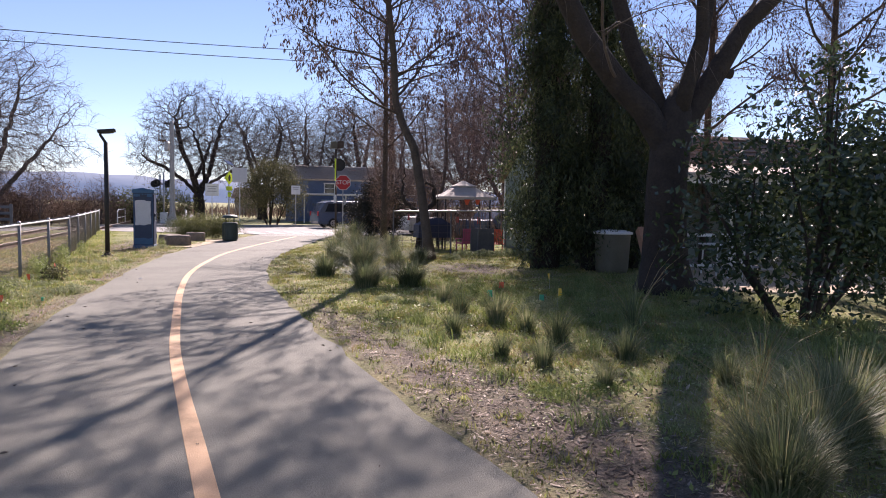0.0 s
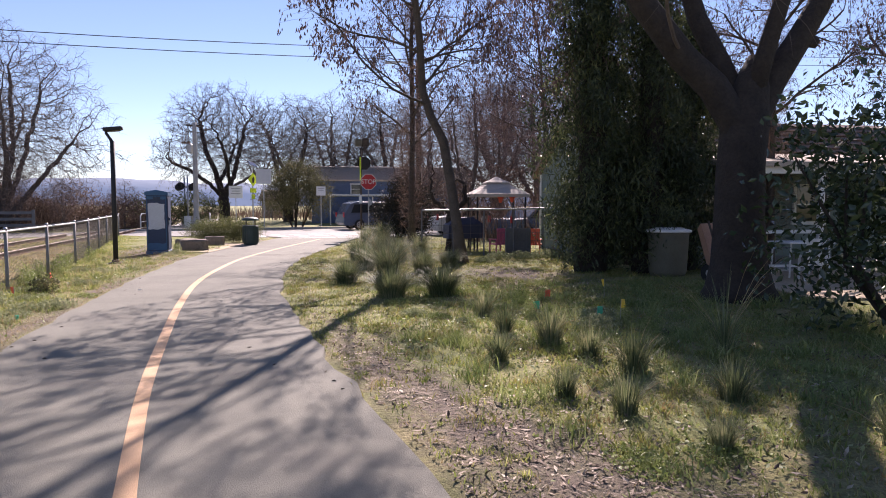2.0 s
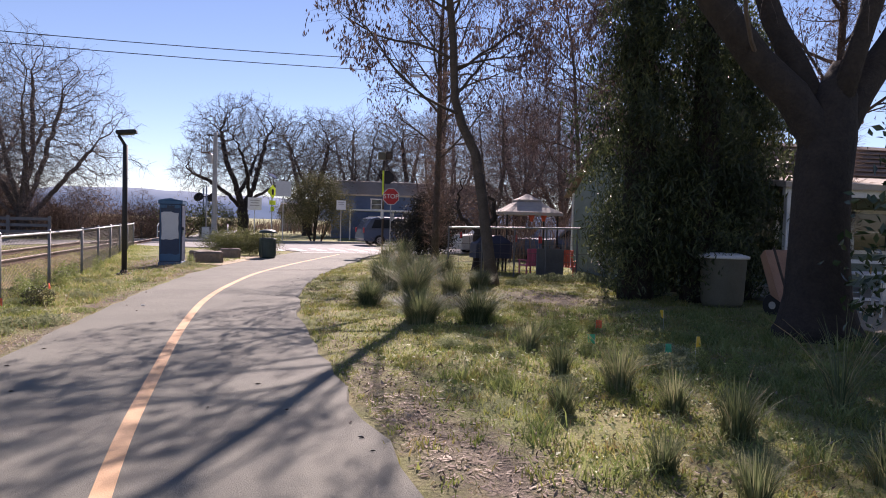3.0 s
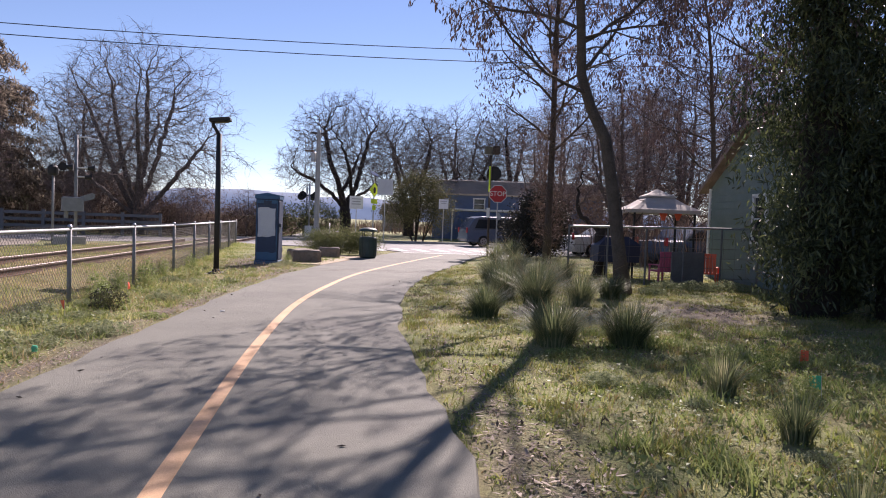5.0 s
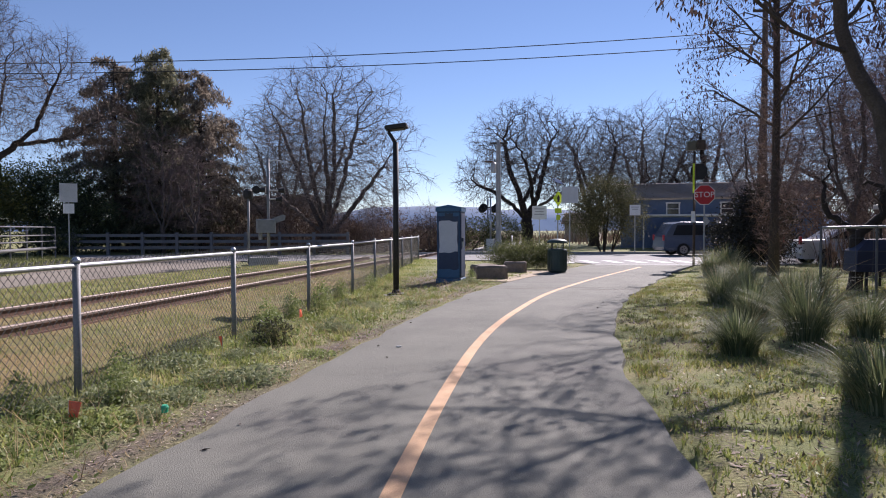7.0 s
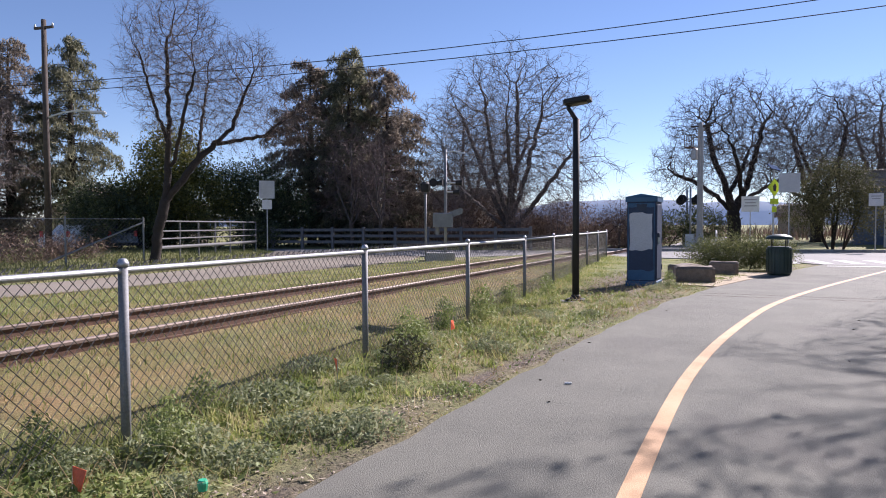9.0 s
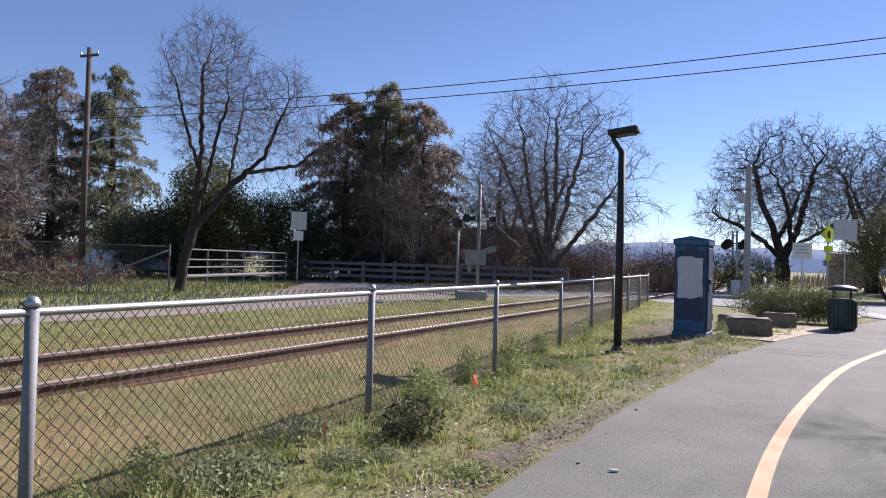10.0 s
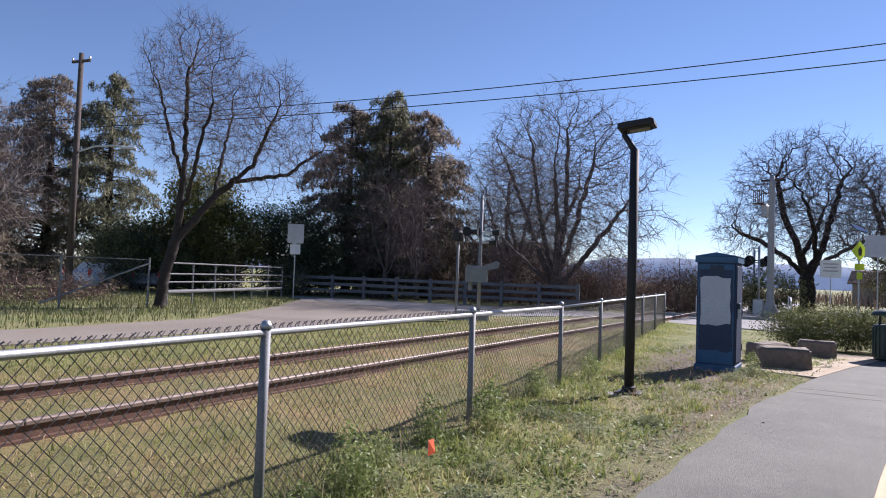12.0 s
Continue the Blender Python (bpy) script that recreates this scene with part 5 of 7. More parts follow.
def bunch_mesh(seed, n, h, spread, lean):
    rng = np.random.default_rng(seed)
    k = 5
    a = rng.uniform(0, 2 * np.pi, n)
    r0 = rng.uniform(0, 1, n) ** 0.7 * spread * 0.35
    ln = h * rng.uniform(0.5, 1.15, n)
    ld = rng.uniform(0.1, 1.0, n) * lean
    out = np.stack([np.cos(a), np.sin(a), np.zeros(n)], 1)
    tw = np.stack([-np.sin(a), np.cos(a), np.zeros(n)], 1)
    vs = []
    for i in range(k):
        s = i / (k - 1)
        p = out * (r0 + ln * ld * s ** 1.7)[:, None]
        p[:, 2] += ln * (s - 0.42 * ld * s ** 2.3)
        w = 0.0055 * (1 - s * 0.85)
        vs += [p - tw * w, p + tw * w]
    v = np.stack(vs, 1).reshape(-1, 3)
    i0 = np.arange(n)[:, None] * (2 * k)
    f = np.concatenate([i0 + np.array([[2 * i, 2 * i + 1, 2 * i + 3, 2 * i + 2]]) for i in range(k - 1)])
    return bulk("bunchgrass", v, f)


def stalk_mesh(seed, n, h, spread):
    """A few tall pale seed stalks that arch outwards."""
    rng, sh = random.Random(seed), Shape()
    for _ in range(n):
        a, ln, out = rng.uniform(0, 2 * math.pi), h * rng.uniform(0.7, 1.15), rng.uniform(0.25, 1.0)
        c, q = (math.cos(a), math.sin(a)), rng.uniform(0, 0.2) * spread
        sh.tube([(c[0] * (q + out * ln * u ** 1.6), c[1] * (q + out * ln * u ** 1.6), ln * (u - 0.3 * out * u ** 2.2)) for u in (0, 0.35, 0.7, 1)], [0.0022, 0.002, 0.0026, 0.001], 3, False)
    return sh.mesh("seed_stalk_spray")


BUNCH = [bunch_mesh(60 + i, n, h, q, l) for i, (n, h, q, l) in enumerate(((1000, 0.52, 0.55, 1.0), (800, 0.78, 0.6, 0.95), (300, 0.36, 0.3, 0.6), (70, 0.9, 0.3, 0.95)))]
STALKS = [stalk_mesh(70 + i, n, h, q) for i, (n, h, q) in enumerate(((5, 0.72, 0.55), (9, 1.05, 0.6), (3, 0.45, 0.3), (9, 1.15, 0.3)))]
for me in BUNCH:
    me.materials.append(M["bunch"])
for me in STALKS:
    me.materials.append(M["straw"])
GRASSES = ("low tussock of grey-green bunchgrass", "arching clump of grey-green bunchgrass", "small upright tuft of green grass", "sparse tuft of tall arching grass stems")
for k, x, y, q in ((0, 0.85, 15.1, 1.05), (0, 1.6, 12.9, 1.15), (0, 2.45, 12.95, 1.15), (1, 1.75, 16.2, 1.1), (1, 1.3, 17.5, 1.0), (1, 2.6, 17.0, 0.9), (1, 2.2, 19.5, 1.0), (1, 1.2, 20.5, 1.0), (1, 3.0, 21.5, 1.0), (1, 1.9, 23.0, 1.0), (2, 2.75, 10.85, 1.1), (2, 2.75, 9.6, 1.0), (2, 3.1, 8.9, 1.3), (2, 2.35, 8.2, 0.9), (2, 3.5, 7.6, 1.2), (3, 4.75, 8.15, 1.0), (0, 3.22, 3.3, 1.0), (0, 3.78, 3.75, 1.15), (3, 3.5, 4.0, 0.8), (0, 4.35, 4.2, 1.3), (3, 4.7, 5.5, 0.8), (2, 4.3, 5.4, 1.0), (2, 2.9, 6.4, 0.9), (2, 3.9, 6.6, 1.0), (2, 3.2, 5.6, 0.7), (2, 2.6, 6.9, 0.8), (2, 3.3, 8.2, 1.0), (0, 3.4, 18.2, 1.0), (0, 2.2, 26, 1.2), (1, 1.7, 28, 1.1), (1, 2.4, 30.5, 1.2)):
    clump = thing("bunchgrass", GRASSES[k], "grass", (x, y, float(ground_z(x, y)) - 0.02), math.degrees((x * 7 + y * 3) % 6.28), "bunchgrass clumps")
    clump.scale = (q, q, q)
    part("leaf_tuft", BUNCH[k], "bunch", clump)
    tagged(part("seed_stalk_spray", STALKS[k], "straw", clump, "pale dry seed stalks"), kind="stuff")


# ---- railway ----
track = thing("railway_track", "disused railway track with rusty rails sunk in dry grass", "railway", kind="structure")
for k in (0, 1):
    sh, top = Shape(), Shape()
    ys = np.arange(-14, 90, 4.0)
    for y0, y1 in zip(ys[:-1], ys[1:]):
        c = ((rail_x(y0, k) + rail_x(y1, k)) / 2, (y0 + y1) / 2)
        rz = math.atan2(4.0, rail_x(y1, k) - rail_x(y0, k)) - math.pi / 2
        zz = 0.0 if y0 < 33 else -0.1
        sh.box((*c, 0.155 + zz), (0.022, 4.04, 0.12), rz)
        sh.box((*c, 0.10 + zz), (0.13, 4.04, 0.025), rz)
        top.box((*c, 0.232 + zz), (0.072, 4.04, 0.04), rz, 0.012)
    rl = part("rail", sh, "rust", track)
    part("rail_head", top, "railtop", rl, "worn paler rail head")

# ---- chain-link fence beside the path ----
POST_Y = [11.47 + 2.91 * i for i in range(-4, 4)] + [BEND + 2.9 * k for k in range(1, 6)]
Y0, FH = POST_Y[0], 1.10
fence = thing("chain_link_fence", "galvanised chain-link fence with a steel top rail", "fence")
pm, cap = Shape().tube([(0, 0, -0.2), (0, 0, 1.11)], 0.03, 12).mesh("post", True), Shape().lathe((0, 0, 1.105), [(0.036, 0), (0.036, 0.02), (0.022, 0.045), (0.0, 0.05)], 12).mesh("post_cap", True)
pm.materials.append(M["post"])
cap.materials.append(M["galv"])
for y in POST_Y:
    p = part("post", pm, "galv", fence)
    p.location = (fence_x(y), y, 0)
    part("post_cap", cap, "galv", p)
STEP, SLOPE = 0.075, 1.08
tw = Shape()
for ya, yb in ((Y0, BEND), (BEND, FENCE_END)):
    fa, fb = Vector((fence_x(ya), ya, 0)), Vector((fence_x(yb), yb, 0))
    u, total = (fb - fa).normalized(), (fb - fa).length
    side = Vector((-u.y, u.x, 0))
    part("top_rail", Shape().tube([fa + Vector((0, 0, FH - 0.02)), fb + Vector((0, 0, FH - 0.02))], 0.021, 10), "galv", fence, smooth=True)
    wires = Shape()
    for way, off in ((1, 0.004), (-1, -0.004)):
        s = -FH / SLOPE
        while s < total + FH / SLOPE:
            ends = []
            for q, z in ((s, 0.05), (s + way * (FH - 0.02) / SLOPE, FH + 0.03)):
                qc = min(max(q, 0), total)
                ends.append((qc, z + (qc - q) * SLOPE * way))
            if 0.04 < ends[0][1] < FH + 0.04 and 0.04 < ends[1][1] <= FH + 0.04:
                wires.tube([fa + u * q + side * (off + 0.02) + Vector((0, 0, z)) for q, z in ends], 0.0025, 3, False)
            s += STEP
    part("chain_link", wires, "wire", fence, "grey diamond wire mesh")
    s = 0.0
    while s < total:
        c = fa + u * s
        tw.tube([c + side * 0.022 + Vector((0, 0, FH - 0.03)), c + side * 0.016 + Vector((0, 0, FH + 0.012)), c - side * 0.008 + u * 0.012 + Vector((0, 0, FH + 0.034))], 0.004, 4, False)
        s += STEP
tagged(part("wire_end_trim", tw, "wire", fence), kind="stuff")


# ---- lamp, cabinet, stones, bin ----
lamp = thing("path_lamp", "black square-headed path lamp on a slim pole", "street lamp", (-5.14, 20.28, 0), 12)
part("base_plate", Shape().box((0, 0, 0.02), (0.32, 0.32, 0.05), 0, 0.01).lathe((0, 0, 0.045), [(0.10, 0), (0.085, 0.06), (0.07, 0.07)], 14), "black", lamp)
part("footing", Shape().lathe((0, 0, -0.1), [(0.3, 0), (0.3, 0.105), (0.28, 0.115)], 18), "concrete", lamp, "pale concrete footing")
part("pole", Shape().tube([(0, 0, 0.04), (0, 0, 3.2)], [0.062, 0.058], 14), "black", lamp, smooth=True)
part("arm", Shape().tube([(0, 0, 3.17), (-0.06, 0, 3.28), (-0.14, 0, 3.40), (-0.13, 0, 3.46)], [0.045, 0.04, 0.038, 0.035], 10), "black", lamp, smooth=True)
head = part("lamp_head", Shape().box((0.16, 0, 0.05), (0.46, 0.36, 0.08), 0, 0.02).box((0.15, 0, 0.005), (0.36, 0.28, 0.03)), "black", lamp)
head.location, head.rotation_euler = (-0.13, 0, 3.45), (0, radians(-7), 0)
part("diffuser", Shape().box((0.19, 0, -0.014), (0.26, 0.2, 0.012)), "putty", head, "flat grey diffuser")

cab = thing("equipment_cabinet", "tall navy blue equipment cabinet with a pale painted-over panel", "cabinet", (-4.99, 23.67, 0), 6)
part("body", Shape().box((0, 0.36, 0.98), (0.62, 0.72, 1.80), 0, 0.015), "cab_navy", cab)
part("plinth", Shape().box((0, 0.36, 0.05), (0.66, 0.76, 0.14), 0, 0.01), "cab_blue", cab, "faded blue plinth")
part("roof", Shape().box((0, 0.36, 1.90), (0.68, 0.79, 0.11), 0, 0.01).add([(-0.35, -0.04, 1.955), (0.35, -0.04, 1.955), (0.35, 0.76, 1.955), (-0.35, 0.76, 1.955), (0, -0.02, 2.02), (0, 0.74, 2.02)], [(0, 1, 4), (1, 2, 5, 4), (2, 3, 5), (3, 0, 4, 5)]), "cab_blue", cab, "faded blue gabled top")
dr = part("door", Shape().box((0, -0.008, 0.98), (0.57, 0.02, 1.68), 0, 0.006), "cab_blue", cab, "faded blue door daubed with cover paint")


def daub(x0, x1, z0, z1, seed, y):
    """A patch of paint with a wavering brushed edge."""
    r = random.Random(seed)
    edge = [(x0 + (x1 - x0) * k / 7, z0 + r.uniform(-0.025, 0.025)) for k in range(8)] + [(x1 + r.uniform(-0.02, 0.012), z0 + (z1 - z0) * k / 5) for k in range(1, 5)]
    edge += [(x1 - (x1 - x0) * k / 7, z1 + r.uniform(-0.025, 0.02)) for k in range(8)] + [(x0 + r.uniform(-0.012, 0.02), z1 - (z1 - z0) * k / 5) for k in range(1, 5)]
    return Shape().plate(edge, y, -0.0175)


part("dark_patch", daub(-0.27, 0.27, 0.36, 1.72, 3, -0.0200), "cab_navy", dr, "dark navy cover paint")
part("dark_patch", daub(-0.11, 0.12, 1.66, 1.80, 6, -0.0205), "cab_dark", dr, "small dark square of cover paint")
part("painted_patch", daub(-0.25, 0.235, 0.80, 1.60, 4, -0.0230), "cab_patch", dr, "pale grey rectangle of cover paint")
sd = part("side_door", Shape().box((0.315, 0.36, 0.98), (0.02, 0.62, 1.62), 0, 0.005), "cab_navy", cab)
part("handle", Shape().box((0.345, 0.14, 1.0), (0.05, 0.03, 0.16), 0, 0.006), "galv", sd, "steel handle")
part("lock_box", Shape().box((0.345, 0.13, 1.12), (0.05, 0.09, 0.1), 0, 0.01), "cab_dark", sd)
for z in (0.4, 1.0, 1.6):
    part("hinge", Shape().tube([(0.325, 0.66, z - 0.06), (0.325, 0.66, z + 0.06)], 0.014, 8), "cab_navy", sd)


def stone(at, rz, s, seed, label):
    bm = bmesh.new()
    bmesh.ops.create_cube(bm, size=1.0)
    bmesh.ops.scale(bm, vec=s, verts=bm.verts)
    bmesh.ops.translate(bm, vec=(0, 0, s[2] / 2 - 0.02), verts=bm.verts)
    bmesh.ops.subdivide_edges(bm, edges=bm.edges, cuts=5, use_grid_fill=True)
    bmesh.ops.bevel(bm, geom=[e for e in bm.edges if len(e.link_faces) == 2 and e.calc_face_angle() > 1], offset=0.03, segments=2, affect="EDGES")
    for v in bm.verts:
        n = noise.noise_vector(v.co * 5 + Vector((seed, 0, 0)))
        v.co += n * 0.022
    me = bpy.data.meshes.new("stone_bench")
    bm.to_mesh(me)
    bm.free()
    me.polygons.foreach_set("use_smooth", [True] * len(me.polygons))
    return solid("stone_bench", me, "stone", label, "bench", at, rz, "stone block benches")


stone((-4.25, 25.35, 0), 20, (0.85, 0.5, 0.40), 1, "rough grey stone block bench on the verge")
stone((-4.10, 28.1, 0), 12, (0.72, 0.42, 0.38), 5, "rough grey stone block bench beside the litter bin")
stone((-4.75, 26.6, 0), 70, (0.9, 0.45, 0.36), 9, "rough grey stone block bench behind the cabinet")

lb = thing("litter_bin", "dark green steel litter bin with a domed lid", "litter bin", (-2.84, 28.67, 0))
part("body", Shape().lathe((0, 0, 0.02), [(0.26, 0), (0.29, 0.04), (0.30, 0.40), (0.29, 0.72), (0.27, 0.74)], 24), "bin_green", lb, smooth=False)
for k in range(20):
    a = 2 * math.pi * k / 20
    part("slat", Shape().box((0.305 * math.cos(a), 0.305 * math.sin(a), 0.40), (0.014, 0.055, 0.62), a, 0.004), "bin_green", lb)
for k in range(4):
    a = math.pi / 4 + math.pi / 2 * k
    part("lid_post", Shape().tube([(0.24 * math.cos(a), 0.24 * math.sin(a), 0.72), (0.24 * math.cos(a), 0.24 * math.sin(a), 0.98)], 0.014, 6), "black", lb)
part("lid", Shape().lathe((0, 0, 0.95), [(0.33, 0), (0.335, 0.03), (0.28, 0.09), (0.15, 0.13), (0.0, 0.14)], 24), "bin_green", lb, "domed steel lid", smooth=True)

# ---- distance ----
hx = np.linspace(-2600, 2600, 131)
hz = 0.95 * np.array([22 + 26 * (noise.fractal(Vector((x / 420, 3.3, 0)), 0.8, 2.1, 5) + 0.9) for x in hx]) * np.interp(np.abs(hx + 300), [0, 900, 2600], [1.25, 0.8, 1.2])
hv, hf = [], []
for i, x in enumerate(hx):
    hv += [(x, 1500 - abs(x) * 0.1, -5), (x, 1520 - abs(x) * 0.1, hz[i] * 0.55), (x, 1700, hz[i])]
for i in range(len(hx) - 1):
    for j in (0, 1):
        hf.append((i * 3 + j, (i + 1) * 3 + j, (i + 1) * 3 + j + 1, i * 3 + j + 1))
# distance haze painted in: the hills give off this blue themselves
hill_glow = bpy.data.materials.new("glowing_haze_hillside")
hill_glow.use_nodes = True
hb = hill_glow.node_tree.nodes["Principled BSDF"]
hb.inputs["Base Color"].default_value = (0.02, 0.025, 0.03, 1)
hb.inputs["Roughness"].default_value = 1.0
hc = ramp(hill_glow.node_tree, noise_tex(hill_glow.node_tree, 0.012, 5, coord=hill_glow.node_tree.nodes.new("ShaderNodeNewGeometry").outputs["Position"]), [(0.35, (0.085, 0.12, 0.19)), (0.65, (0.11, 0.15, 0.225))])
hill_glow.node_tree.links.new(hc, hb.inputs["Emission Color"])
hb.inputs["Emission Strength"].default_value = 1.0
solid("backdrop", Shape().add(hv, hf), hill_glow, "hills on the horizon glowing in a painted haze blue", "hills", kind="structure", smooth=True)


# ---- signs and poles at the street ----
def letters(txt, size, depth=0.003):
    """A mesh of raised letters, upright in the xz plane and centred."""
    cu = bpy.data.curves.new("letters", "FONT")
    cu.body, cu.size, cu.extrude, cu.align_x, cu.align_y = txt, size, depth, "CENTER", "CENTER"
    ob = bpy.data.objects.new("letters", cu)
    scene.collection.objects.link(ob)
    bpy.context.view_layer.update()
    me = bpy.data.meshes.new_from_object(ob.evaluated_get(bpy.context.evaluated_depsgraph_get()))
    bpy.data.objects.remove(ob)
    me.transform(Matrix.Rotation(math.pi / 2, 4, "X"))
    return me


def ngon(n, r, turn=0.0):
    return [(r * math.cos(2 * math.pi * (k + 0.5) / n + turn), r * math.sin(2 * math.pi * (k + 0.5) / n + turn)) for k in range(n)]


def rect(w, h, z, x=0.0):
    return [(x - w / 2, z - h / 2), (x + w / 2, z - h / 2), (x + w / 2, z + h / 2), (x - w / 2, z + h / 2)]


stop = thing("stop_sign", "red octagonal stop sign on a steel post", "sign", (1.95, 33.87, 0), 4)
part("post", Shape().box((0, 0.03, 1.45), (0.05, 0.04, 2.95)), "galv", stop)
pl = part("plate", Shape().plate(ngon(8, 0.40), -0.006, 0.006, (0, 0, 2.67)), "white", stop, "white rim")
part("red_face", Shape().plate(ngon(8, 0.375), -0.010, -0.006, (0, 0, 2.67)), "red", pl, "red octagon face")
lt = part("lettering", letters("STOP", 0.29), "white", pl, "white capital letters reading STOP")
lt.location = (0, -0.011, 2.67)
part("back_plate", Shape().plate([(0.0, 1.45), (0.22, 1.68), (0.0, 1.95), (-0.03, 1.7)], 0.05, 0.056), "signback", stop, "bare metal back of a small sign")

wp = thing("beacon_pole", "slim grey pole with a yellow strip and weathered boxes on top", "pole", (1.6, 34.0, 0))
part("pole", Shape().tube([(0, 0, 0), (0, 0, 4.3)], 0.05, 10), "brown_wood", wp, smooth=True)
part("reflector_strip", Shape().box((-0.03, -0.05, 3.3), (0.07, 0.012, 1.1)), "lime", wp, "yellow-green reflective strip")
part("box", Shape().box((-0.12, 0, 4.52), (0.32, 0.3, 0.34), 0.1, 0.02), "putty", wp, "weathered tan box")
part("box", Shape().box((0.22, 0.02, 4.55), (0.3, 0.3, 0.36), 0.1, 0.02), "brown_wood", wp, "rusty brown box")
part("notice", Shape().box((-0.04, -0.055, 1.85), (0.14, 0.01, 0.42)), "white", wp, "white paper notice")
part("signal_backplate", Shape().plate(ngon(8, 0.32), 0.0, 0.04, (0.16, 0.02, 3.55)), "black", wp, "dark signal backplate")


def sign(at, z, w, h, label, face="white", back=0.0, bars=0, name="road_sign", rz=8):
    t = thing(name, label, "sign", at, rz)
    part("post", Shape().box((0, 0.025, (z + h / 2) / 2), (0.05, 0.04, z + h / 2)), "galv", t)
    p = part("plate", Shape().plate(rect(w, h, z), -0.006, 0.004), face, t)
    for i in range(bars):
        part("text_bar", Shape().box((0, -0.008, z + h * 0.28 - i * h * 0.2), (w * (0.7 - 0.12 * (i % 2)), 0.004, h * 0.07)), "pole_grey", p)
    return t


sign((-0.74, 46.9, 0), 2.5, 0.6, 0.6, "small white sign with dark lettering on a post", bars=2)
sign((-4.35, 46.2, 0), 3.4, 0.95, 0.95, "large blank metal back of a road sign", "signback")
sign((-6.2, 46.8, 0), 2.4, 0.85, 0.8, "white sign with faint dark lettering", bars=3)
xw = thing("crossing_sign", "yellow-green crossing sign with a solar panel on top", "sign", (-5.05, 46.4, 0), 48)
part("post", Shape().tube([(0, 0.03, 0), (0, 0.03, 4.1)], 0.045, 8), "galv", xw)
d1 = part("diamond", Shape().plate([(0, 2.75), (0.42, 3.2), (0, 3.65), (-0.42, 3.2)], -0.02, -0.01), "lime", xw, "yellow-green diamond")
part("symbol", Shape().plate([(-0.06, 3.0), (0.08, 3.0), (0.12, 3.25), (0.02, 3.42), (-0.09, 3.25)], -0.024, -0.02), "black", d1)
part("arrow_plate", Shape().plate(rect(0.5, 0.28, 2.5), -0.02, -0.01), "lime", xw, "yellow-green arrow plate")
part("lower_plate", Shape().plate(rect(0.28, 0.3, 2.1), -0.02, -0.01), "lime", xw)
pn = Shape().box((0, 0, 0), (0.62, 0.5, 0.03))
so = part("solar_panel", pn, "solar", xw, "small tilted solar panel")
so.location, so.rotation_euler = (0, 0.03, 4.2), (0.6, 0.2, 0)

sp = thing("signal_pole", "tall grey pole with a flared base and old fittings on top", "pole", (-8.9, 47.8, 0))
part("pole", Shape().lathe((0, 0, 0), [(0.42, 0), (0.36, 0.35), (0.2, 0.7), (0.17, 1.2), (0.14, 6.6), (0.12, 6.95)], 12), "pole_grey", sp, smooth=True)
part("crossarm", Shape().box((0.05, 0, 6.75), (1.1, 0.1, 0.09), 0.2, 0.01), "brown_wood", sp)
cage = part("basket", Shape().box((-0.55, -0.1, 5.6), (0.5, 0.4, 0.06)), "rust", sp, "rusty open basket")
for k in range(6):
    part("bar", Shape().tube([(-0.78 + k * 0.092, -0.3, 5.6), (-0.78 + k * 0.092, -0.3, 6.3)], 0.018, 5), "rust", cage)
part("transformer", Shape().lathe((-0.35, 0.25, 4.95), [(0.16, 0), (0.19, 0.05), (0.19, 0.55), (0.1, 0.65)], 12), "galv", sp, "grey cylinder")


def crossing_light(at, rz, label):
    t = thing("crossing_signal", label, "railway signal", at, rz, "railway crossing signals")
    part("mast", Shape().tube([(0, 0, 0), (0, 0, 3.6)], 0.06, 10), "galv", t, smooth=True)
    part("crossbar", Shape().tube([(-0.55, 0, 2.85), (0.55, 0, 2.85)], 0.035, 8), "black", t)
    for sx in (-0.45, 0.45):
        h = part("light", Shape().lathe((0, 0, 0), [(0.1, -0.1), (0.12, 0.0), (0.12, 0.1), (0.1, 0.12)], 14), "black", t)
        h.location, h.rotation_euler = (sx, -0.08, 2.85), (math.pi / 2, 0, 0)
        part("backplate", Shape().lathe((0, 0, 0), [(0.27, -0.015), (0.27, 0.015)], 18), "black", h)
        part("visor", Shape().tube([(0, 0, 0.1), (0, 0.02, 0.3)], [0.12, 0.13], 12, False), "black", h)
    part("base_box", Shape().box((0, 0, 0.4), (0.5, 0.4, 0.8), 0, 0.02), "galv", t)
    return t


crossing_light((-9.9, 50.0, 0), 0, "railway crossing signal with twin dark lights")
crossing_light((-10.9, 53.5, 0), 30, "railway crossing signal with twin dark lights")
ms = thing("crossing_gate_mast", "grey railway crossing mast with signal lights and a gate box", "railway signal", (-14.4, 30.4, 0), 35)
part("mast", Shape().tube([(0, 0, 0), (0, 0, 4.2)], 0.06, 10), "post", ms, smooth=True)
part("lamp_arm", Shape().tube([(0, 0, 4.1), (0.3, 0, 4.15), (0.55, 0, 4.1)], 0.025, 6).box((0.6, 0, 4.08), (0.3, 0.12, 0.07), 0, 0.02), "galv", ms)
for z, sx, turn in ((2.95, -0.5, 0.3), (2.95, -0.2, 1.2), (2.95, 0.5, 1.45), (2.6, 0.4, 1.5)):
    q = part("light", Shape().lathe((0, 0, 0), [(0.08, -0.12), (0.10, 0.10), (0.16, 0.11), (0.16, 0.13)], 14), "black", ms, "dark round signal light")
    q.location, q.rotation_euler = (sx, -0.1, z), (math.pi / 2, 0, turn)
